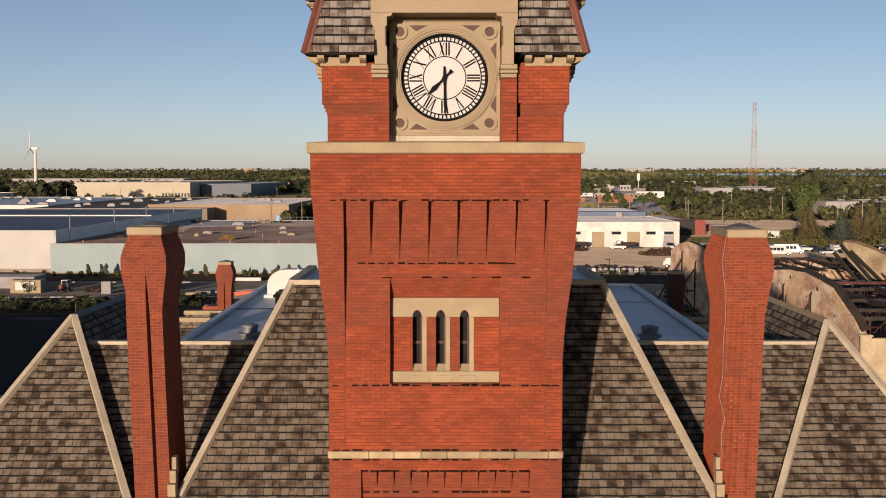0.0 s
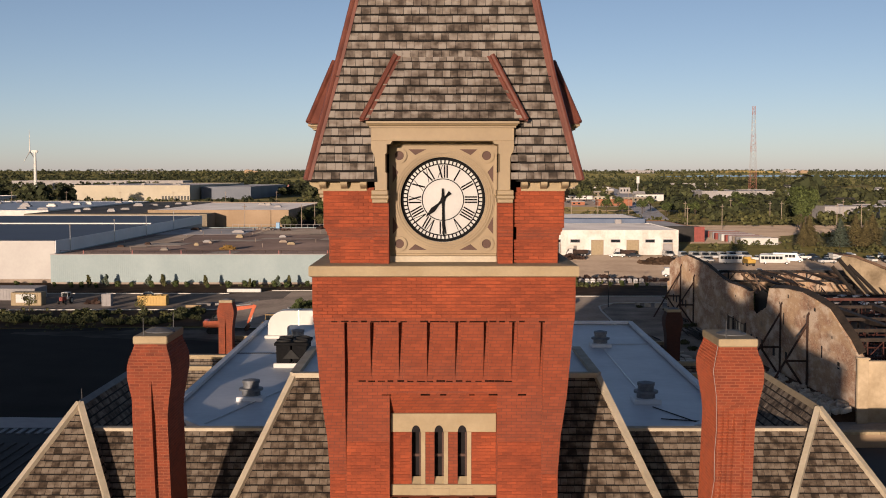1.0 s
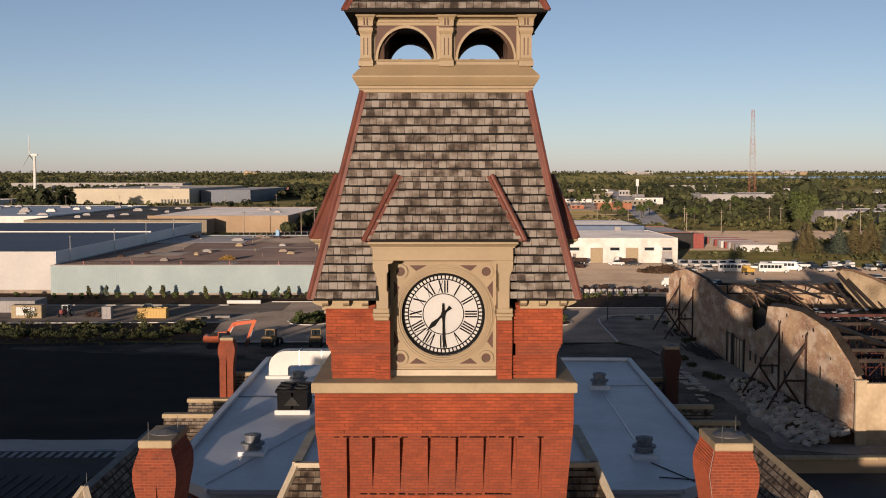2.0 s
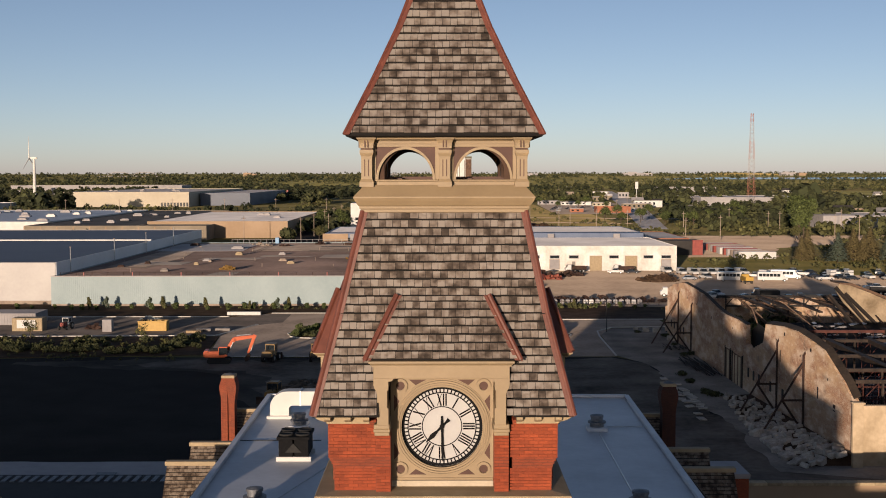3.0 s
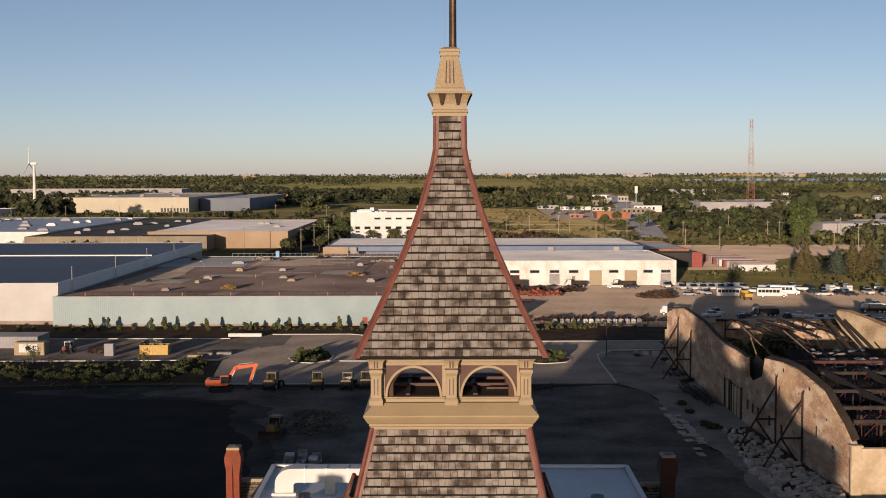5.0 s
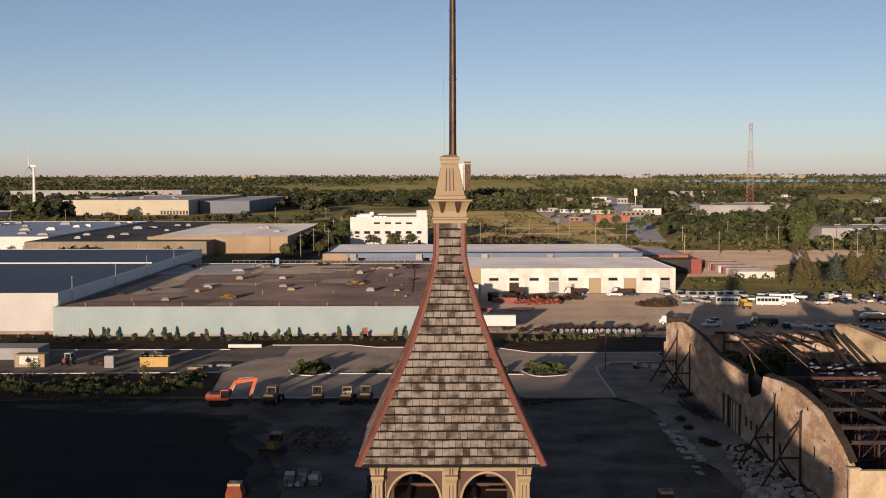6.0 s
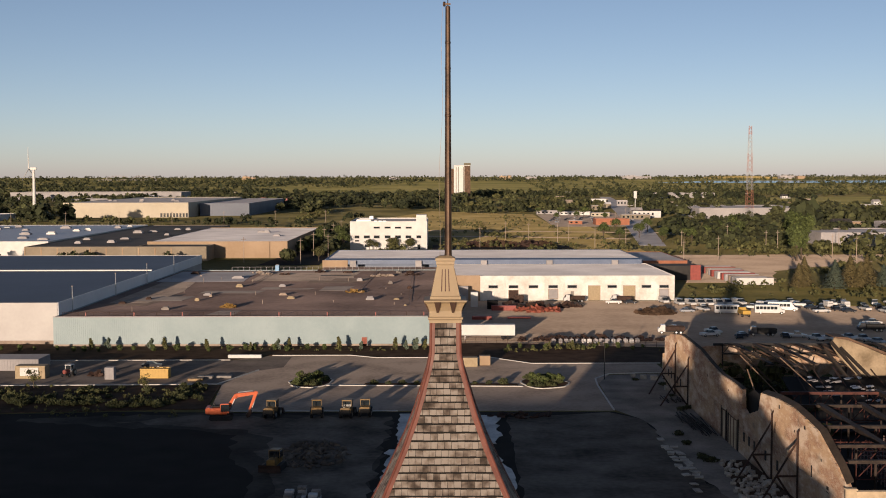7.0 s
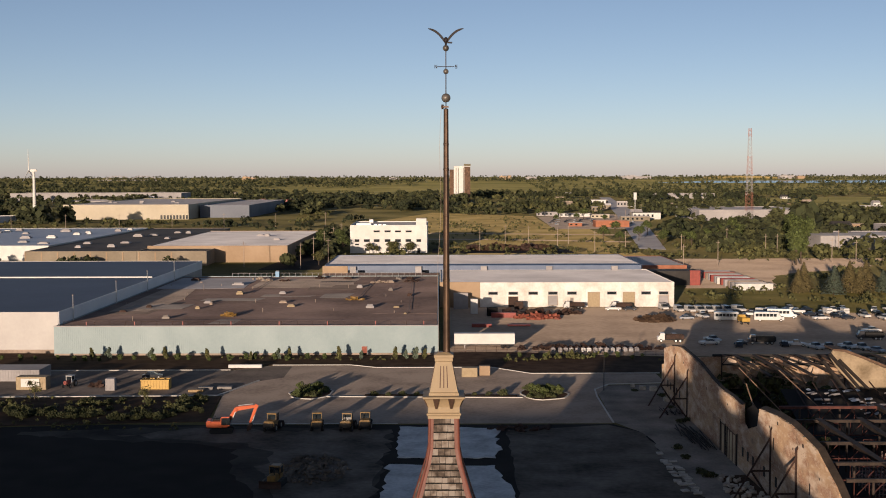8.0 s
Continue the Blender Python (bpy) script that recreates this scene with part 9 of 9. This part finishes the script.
zone("far_road", [(-20, 842), (40, 834), (130, 800), (133, 808), (42, 846), (-20, 853)], 0.09, M_DIRT, "pale dirt track behind the depot")
M_MEADOW = surf("olive_meadow", (0.105, 0.105, 0.036), (0.235, 0.205, 0.082), 0.006, 0.95, fine=0.09, spec=0.05, grain=0.5)
M_FIELD = surf("sunlit_meadow", (0.165, 0.130, 0.048), (0.36, 0.275, 0.118), 0.02, 0.95, fine=0.3, spec=0.05, grain=0.5)
zone("meadow", [(-20, 800), (95, 840), (105, 1320), (-10, 1450), (-60, 1200)], 0.04, M_FIELD, "open dry meadow beyond the depot")
zone("meadow", [(20, 640), (118, 650), (128, 1000), (96, 1010), (100, 1290), (20, 1300), (0, 830)], 0.045, M_FIELD, "dry yellow grass beside the corner lot")
shed("red_walled_hall", -262, -215, 1640, 1700, 13, M_RED, M_LAV, "distant red-walled hall behind a distribution hall")
shed("long_grey_hall", -780, -470, 2120, 2200, 16, M_LAV, M_LAV, "long grey distant hall among trees")
zone("meadow", [(-700, 2450), (300, 2430), (420, 3290), (-900, 3290)], 0.1, M_MEADOW, "wide sunlit meadow far off")
zone("meadow", [(420, 1500), (1500, 1700), (1700, 2600), (440, 2300)], 0.1, M_MEADOW, "wide sunlit meadow far off")


def terrain(y):
    return 0 if y < 3300 else 40 * ((y - 3300) / 1550) ** 1.2


bm = bmesh.new()
ys = [3300, 3550, 3800, 4050, 4300, 4550, 4850]
rows = [[bm.verts.new((x, y, terrain(y) - 0.01)) for x in (-2600, -1300, 0, 1300, 2600)] for y in ys]
for a, b in zip(rows, rows[1:]):
    for i in range(4):
        bm.faces.new([a[i], a[i + 1], b[i + 1], b[i]])
solid("far_rise", bm, M_MEADOW, "gently rising far country", "ground", kind="structure")
bm = bmesh.new()
prism(bm, [(750, 4120, terrain(4120) + 0.4), (2100, 4060, terrain(4060) + 0.4), (2200, 4330, terrain(4330) + 0.4), (1000, 4330, terrain(4330) + 0.4)], (0, 0, 0.2))
solid("lake", bm, M_WATER, "pale strip of lake water far off", "water", kind="structure")
bm = bmesh.new()
prev = None
for i in range(21):
    t = i / 20
    x = 930 + 560 * t
    h = 24 + 20 * math.sin(math.pi * t) ** 0.8
    cur = [(x, 4600, 0), (x, 4840, 0), (x, 4840, h), (x, 4600, h - 3)]
    if prev:
        loft(bm, [prev, cur])
    prev = cur
solid("far_hill", bm, M_FIELD, "low grassed hill on the horizon", "hill", kind="structure")


def woods(name, areas, seed, label, mat, sprays=22):
    """Many trees as sprays of leaves in one mesh: areas of x0, x1, y0, y1, number, height."""
    r = np.random.RandomState(seed)
    V, k = [], 0
    for x0, x1, y0, y1, n, h in areas:
        # trees gather in clumps
        q = max(3, n // 7)
        cx, cy = r.uniform(x0, x1, q), r.uniform(y0, y1, q)
        pick = r.randint(0, q, n)
        px = np.clip(cx[pick] + r.normal(0, 1, n) * (x1 - x0) * 0.05, x0, x1)
        py = np.clip(cy[pick] + r.normal(0, 1, n) * (y1 - y0) * 0.07, y0, y1)
        hh = h * r.uniform(0.45, 1.35, n)
        for i in range(n):
            # the straight road keeps a clear verge
            side = px[i] - np.interp(py[i], [725, 1375, 2430], [132, 220, 342])
            if 725 < py[i] < 2430 and -26 < side < 14:
                continue
            g = terrain(py[i])
            m = sprays
            th, ph = r.uniform(0, 2 * np.pi, m), np.arccos(r.uniform(-0.5, 1, m))
            rad = r.uniform(0.55, 1.0, m)
            c = np.stack([np.sin(ph) * np.cos(th) * hh[i] * 0.42 * rad, np.sin(ph) * np.sin(th) * hh[i] * 0.42 * rad, hh[i] * (0.52 + 0.46 * np.cos(ph) * rad)], 1)
            nr = c - np.array([0, 0, hh[i] * 0.45]) + r.normal(0, hh[i] * 0.16, (m, 3))
            nr /= np.linalg.norm(nr, axis=1)[:, None]
            u = np.cross(nr, r.normal(0, 1, (m, 3)))
            u /= np.linalg.norm(u, axis=1)[:, None]
            v = np.cross(nr, u)
            s = hh[i] * r.uniform(0.13, 0.26, (m, 1))
            o = c + np.array([px[i], py[i], g])
            V.append(np.stack([o + u * s, o + v * s * 0.8, o - u * s, o - v * s * 0.8], 1).reshape(-1, 3))
    V = np.concatenate(V)
    me = bpy.data.meshes.new(name)
    nf = len(V) // 4
    me.vertices.add(len(V))
    me.vertices.foreach_set("co", V.astype(np.float32).ravel())
    me.loops.add(len(V))
    me.loops.foreach_set("vertex_index", np.arange(len(V), dtype=np.int32))
    me.polygons.add(nf)
    me.polygons.foreach_set("loop_start", np.arange(nf, dtype=np.int32) * 4)
    me.update(calc_edges=True)
    me.materials.append(mat)
    return tagged(new(name, me), label, "woods", kind="stuff")


woods("horizon_woods", [(-2100, 2100, 4350, 4830, 2600, 9), (-2000, -100, 3600, 4300, 520, 13), (300, 2000, 3300, 4050, 500, 12), (-1500, -500, 2600, 3000, 260, 13)], 1, "distant belt of woods along the horizon", M_FARWOOD, 16)
woods("copses", [(-430, 40, 1800, 2250, 430, 13), (-900, -420, 1800, 2300, 260, 12), (60, 900, 2500, 2900, 320, 12), (200, 800, 1300, 1750, 190, 12), (-700, -440, 1250, 1700, 80, 11), (150, 330, 820, 1000, 55, 10), (300, 620, 950, 1280, 120, 12), (60, 240, 1500, 1950, 140, 11), (-20, 120, 1330, 1500, 40, 9), (-440, -270, 1040, 1200, 50, 5), (155, 215, 672, 760, 70, 8), (170, 262, 760, 950, 110, 10), (205, 330, 950, 1130, 110, 8), (235, 430, 1200, 1700, 150, 12), (240, 430, 640, 900, 90, 9), (330, 560, 880, 1300, 150, 11), (-480, -200, 1600, 1800, 150, 12), (-900, 700, 2280, 2420, 250, 12), (-1700, -650, 3020, 3280, 330, 13), (-120, 60, 2600, 3280, 60, 10), (450, 1400, 2650, 2900, 260, 12), (40, 190, 1390, 1480, 60, 8), (-80, 30, 1480, 1800, 90, 10), (-330, -215, 570, 630, 40, 7), (-215, -135, 575, 592, 24, 5), (-79, -60, 590, 730, 46, 7), (-480, -410, 1200, 1500, 60, 12), (-205, -150, 1280, 1600, 60, 10), (190, 420, 640, 700, 26, 9)], 2, "loose woods and copses between fields", M_FARWOOD, 26)
M_FARLIGHT = surf("far_olive_leaves", (0.050, 0.055, 0.016), (0.125, 0.118, 0.042), 0.02, 0.9, fine=0.3, rand=0.4)
M_FARDARK = surf("far_dark_leaves", (0.013, 0.019, 0.007), (0.042, 0.048, 0.018), 0.02, 0.9, fine=0.3, rand=0.4)
woods("dark_trees", [(-430, -180, 940, 1120, 90, 5), (-400, -340, 1085, 1130, 14, 15), (-200, -60, 880, 1250, 60, 6), (-330, -100, 1640, 2300, 330, 13), (-230, -40, 1540, 1640, 60, 8), (-60, 30, 1480, 2200, 120, 11), (180, 320, 1180, 1330, 60, 11), (150, 330, 830, 1010, 60, 8), (246, 262, 800, 840, 9, 22), (-900, -300, 2500, 3000, 200, 12), (330, 700, 1800, 2300, 110, 13), (60, 420, 2300, 2500, 110, 12), (-330, -130, 1500, 1600, 60, 9), (-700, -430, 1700, 1800, 60, 12), (-80, -62, 640, 800, 40, 7), (300, 560, 700, 980, 60, 9)], 12, "dark trees in loose rows and clumps", M_FARDARK, 26)
woods("far_forest", [(-2500, -560, 3320, 4300, 900, 15), (-560, -300, 3700, 4300, 120, 13), (500, 2400, 3320, 4000, 420, 12), (-300, 500, 4150, 4400, 160, 10)], 14, "dark forest in the far distance", M_FARDARK, 12)
woods("olive_trees", [(152, 235, 478, 560, 70, 4), (60, 330, 1480, 2250, 150, 9), (-430, -200, 930, 1180, 60, 5), (400, 1100, 2400, 3200, 160, 10), (20, 130, 1420, 1700, 40, 7), (150, 300, 640, 830, 60, 6), (-500, 100, 3100, 3290, 60, 6), (330, 600, 1200, 1500, 70, 9), (-160, -90, 1000, 1400, 40, 5)], 13, "sunlit olive trees in loose clumps", M_FARLIGHT, 24)
# brush along the field edge and the bank
woods("brush", [(100, 190, 404, 468, 130, 2.2), (20, 130, 760, 830, 70, 3.5), (100, 200, 640, 720, 70, 4.5), (-10, 90, 738, 760, 40, 3), (16, 62, 283, 293, 60, 1.2), (-99, -1, 284, 292, 60, 0.7), (150, 240, 470, 520, 30, 3), (-140, -48, 206, 236, 330, 0.9), (50, 76, 238, 245, 50, 3.5), (50, 60, 226, 238, 24, 2.5), (-15, 95, 840, 1300, 190, 3.0), (0, 125, 650, 740, 110, 3.5), (-70, -20, 620, 735, 60, 4.5), (118, 250, 610, 660, 70, 4.0), (-480, -240, 960, 1040, 120, 3.0), (190, 330, 480, 640, 90, 4.5), (84, 98, 410, 470, 30, 1.5)], 3, "low brush and weeds along banks and fences", LEAFS[1], 14)


def far_house(x, y, w, d, h, wall, roof, label, gable=True):
    ob = thing("distant_house", (x, y, 0), label, "house", "distant houses")
    bm = bmesh.new()
    box(bm, x - w / 2, x + w / 2, y, y + d, 0, h)
    part("wall", bm, wall, ob)
    bm = bmesh.new()
    if gable:
        prism(bm, [(x - w / 2 - 0.4, y - 0.4, h), (x - w / 2 - 0.4, y + d + 0.4, h), (x - w / 2 - 0.4, y + d / 2, h + d * 0.28)], (w + 0.8, 0, 0))
    else:
        bevelled(bm, x - w / 2 - 0.3, x + w / 2 + 0.3, y - 0.3, y + d + 0.3, h, h + 0.5, 0.1)
    part("roof", bm, roof, ob)
    for k in range(max(1, int(w / 5))):
        bm = bmesh.new()
        box(bm, x - w / 2 + 1.2 + k * 4.6, x - w / 2 + 3.2 + k * 4.6, y - 0.06, y + 0.02, h * 0.35, h * 0.75)
        part("window", bm, M_GLASS, ob)


rh = random.Random(77)
for x, y, w, d, h, wall in ((122, 1330, 24, 9, 4.0, M_LAV), (150, 1300, 34, 9, 3.6, M_WHITE), (122, 1052, 12, 7, 3.2, M_STOREBRICK), (172, 1255, 20, 8, 3.8, M_CREAM)):
    far_house(x, y, w, d, h, wall, M_LAV, "low flat-roofed shop on the corner lot", False)
PLAN = [(170, 330, 1450, 1950, 9), (330, 700, 1250, 1900, 10), (190, 240, 1150, 1260, 4), (-620, -320, 1750, 2250, 8), (120, 700, 2150, 2900, 9), (300, 420, 820, 1000, 5), (-900, -500, 2350, 2900, 10), (260, 300, 640, 720, 3)]
for x0, x1, y0, y1, n in PLAN:
    for k in range(n):
        flat_top = rh.random() < 0.45
        far_house(rh.uniform(x0, x1), rh.uniform(y0, y1), rh.uniform(10, 30) if flat_top else rh.uniform(9, 16), rh.uniform(8, 14), rh.uniform(4, 8), rh.choice((M_WHITE, M_LAV, M_CREAM, M_TAN, M_DULL)), rh.choice((M_LAV, M_PALEROOF, M_ROOFBLK, M_CONC)), "small pale flat-roofed building among trees" if flat_top else "small distant house with a pitched roof among trees", not flat_top)
# tall sign and lamp posts along the far road
sign = thing("roadside_sign", (232, 1390, 0), "tall white roadside sign on a single pole", "sign")
bm = bmesh.new()
tube(bm, (232, 1390, 0), (232, 1390, 24), 0.5, 0.4, 8)
part("pole", bm, M_STEEL, sign)
bm = bmesh.new()
bevelled(bm, 230.2, 233.8, 1389.5, 1390.5, 17, 25.5, 0.2)
part("sign_panel", bm, M_WHITE, sign)

# ---- skyline ----
for x, w, h in ((-770, 30, 44), (-740, 22, 40), (230, 26, 44), (262, 14, 46), (330, 46, 40), (700, 120, 42), (1320, 60, 44), (1390, 30, 42), (-200, 40, 38), (60, 30, 40)):
    ob = thing("skyline_block", (x, 4550, 10), "pale distant building on the horizon", "building", "skyline buildings")
    bm = bmesh.new()
    bevelled(bm, x, x + w, 4550, 4580, 5, h, 0.5)
    part("block_wall", bm, M_TAN if w < 35 else M_LAV, ob)
    bm = bmesh.new()
    bevelled(bm, x + w * 0.2, x + w * 0.5, 4555, 4570, h, h + 3, 0.3)
    part("roof_house", bm, M_LAV, ob)
br = thing("arch_bridge", (-1180, 4500, 0), "distant steel arch bridge on the horizon", "bridge")
bm = bmesh.new()
box(bm, -1330, -1090, 4500, 4510, 30, 33)
part("deck", bm, M_LAV, br)
for c in (-1240, -1140):
    bm = bmesh.new()
    rings = []
    for i in range(13):
        a = math.pi * i / 12
        rings.append([(c - (45 + d) * math.cos(a), 4505 + e, 33 + (14 + d) * math.sin(a)) for d, e in ((-1, -1), (1, -1), (1, 1), (-1, 1))])
    loft(bm, rings)
    part("arch", bm, M_LAV, br)

# ---- brickwork of the tower's front, brick by brick ----
M_BRICKS = surf("brick_piece", (0.170, 0.031, 0.0108), (0.292, 0.057, 0.0188), 1.3, 0.85, 0.004, fine=16, rand=0.20, piece=True)
M_BRICKF = surf("brick_field", (0.170, 0.031, 0.0108), (0.292, 0.057, 0.0188), 1.3, 0.85, 0.004, fine=16, rand=0.20)
bm = bmesh.new()
vs = [bm.verts.new(p) for p in ((0.0, 0.0, 0.0), (1.0, 0.0, 0.0), (1.0, 0.0, 1.0), (0.0, 0.0, 1.0), (0.012, -1.0, 0.04), (0.988, -1.0, 0.04), (0.988, -1.0, 0.96), (0.012, -1.0, 0.96))]
for f in ((4, 5, 6, 7), (0, 1, 5, 4), (1, 2, 6, 5), (2, 3, 7, 6), (3, 0, 4, 7)):
    bm.faces.new([vs[i] for i in f])
UNIT_BRICK = mesh_of(bm, "brick", M_BRICKS)


def bricks(u0, u1, z0, z1, d, pick=0, rng=random.Random(17), skip=None):
    """Running bond on the front of the tower at the depth d from its axis."""
    W, H, J = 0.215, 0.0715, 0.008
    unit = [tuple(v.co) for v in UNIT_BRICK.vertices]
    polys = [tuple(p.vertices) for p in UNIT_BRICK.polygons]
    verts, faces, made = [], [], 0
    n = max(1, round((z1 - z0) / H))
    h = (z1 - z0) / n
    for r in range(n):
        x = u0 - (W * 0.5 if r % 2 else 0.0)
        while x < u1 - 0.02:
            a, b = max(x, u0) + 0.0015, min(x + W, u1) - 0.0015
            x += W
            if b - a < 0.03:
                continue
            zz = z0 + r * h + J / 2
            t = 0.005 + rng.random() * 0.006
            if made < pick:
                ob = new("brick", UNIT_BRICK)
                ob.parent = tower
                ob.matrix_basis = Matrix.Translation((a, -d, zz)) @ Matrix.Diagonal((b - a, t, h - J, 1))
                made += 1
            else:
                i0 = len(verts)
                verts += [(a + p[0] * (b - a), -d + p[1] * t, zz + p[2] * (h - J)) for p in unit]
                faces += [tuple(i0 + i for i in f) for f in polys]
    if verts:
        me = bpy.data.meshes.new("brickwork")
        me.from_pydata(verts, [], faces)
        me.materials.append(M_BRICKF)
        ob = new("brickwork", me)
        ob.parent = tower
        tagged(ob, kind="stuff")


bricks(-2.85, 2.85, 25.03, 25.89, 2.861, 300)
for u0, u1, z0, z1, d in ((-2.16, 2.16, 19.66, 20.98, 2.526), (-2.16, -1.21, 21.06, 22.28, 2.526), (1.19, 2.16, 21.06, 22.28, 2.526),
                          (-2.52, -2.18, 19.66, 21.58, 2.531), (2.18, 2.52, 19.66, 21.58, 2.531), (-1.19, -0.74, 21.29, 22.44, 2.251), (0.62, 1.17, 21.29, 22.44, 2.251),
                          (-2.49, -1.54, 26.18, 26.68, 2.506), (1.54, 2.49, 26.18, 26.68, 2.506), (-2.61, -1.54, 26.95, 27.70, 2.632), (1.54, 2.61, 26.95, 27.70, 2.632),
                          (-1.53, -1.21, 26.18, 26.74, 2.621), (1.19, 1.50, 26.18, 26.74, 2.621), (-1.53, -1.21, 26.96, 27.46, 2.671), (1.19, 1.50, 26.96, 27.46, 2.671),
                          (-1.19, 1.17, 23.4, 23.58, 2.541), (-2.1, 2.1, 19.21, 19.40, 2.526)):
    bricks(u0, u1, z0, z1, d)
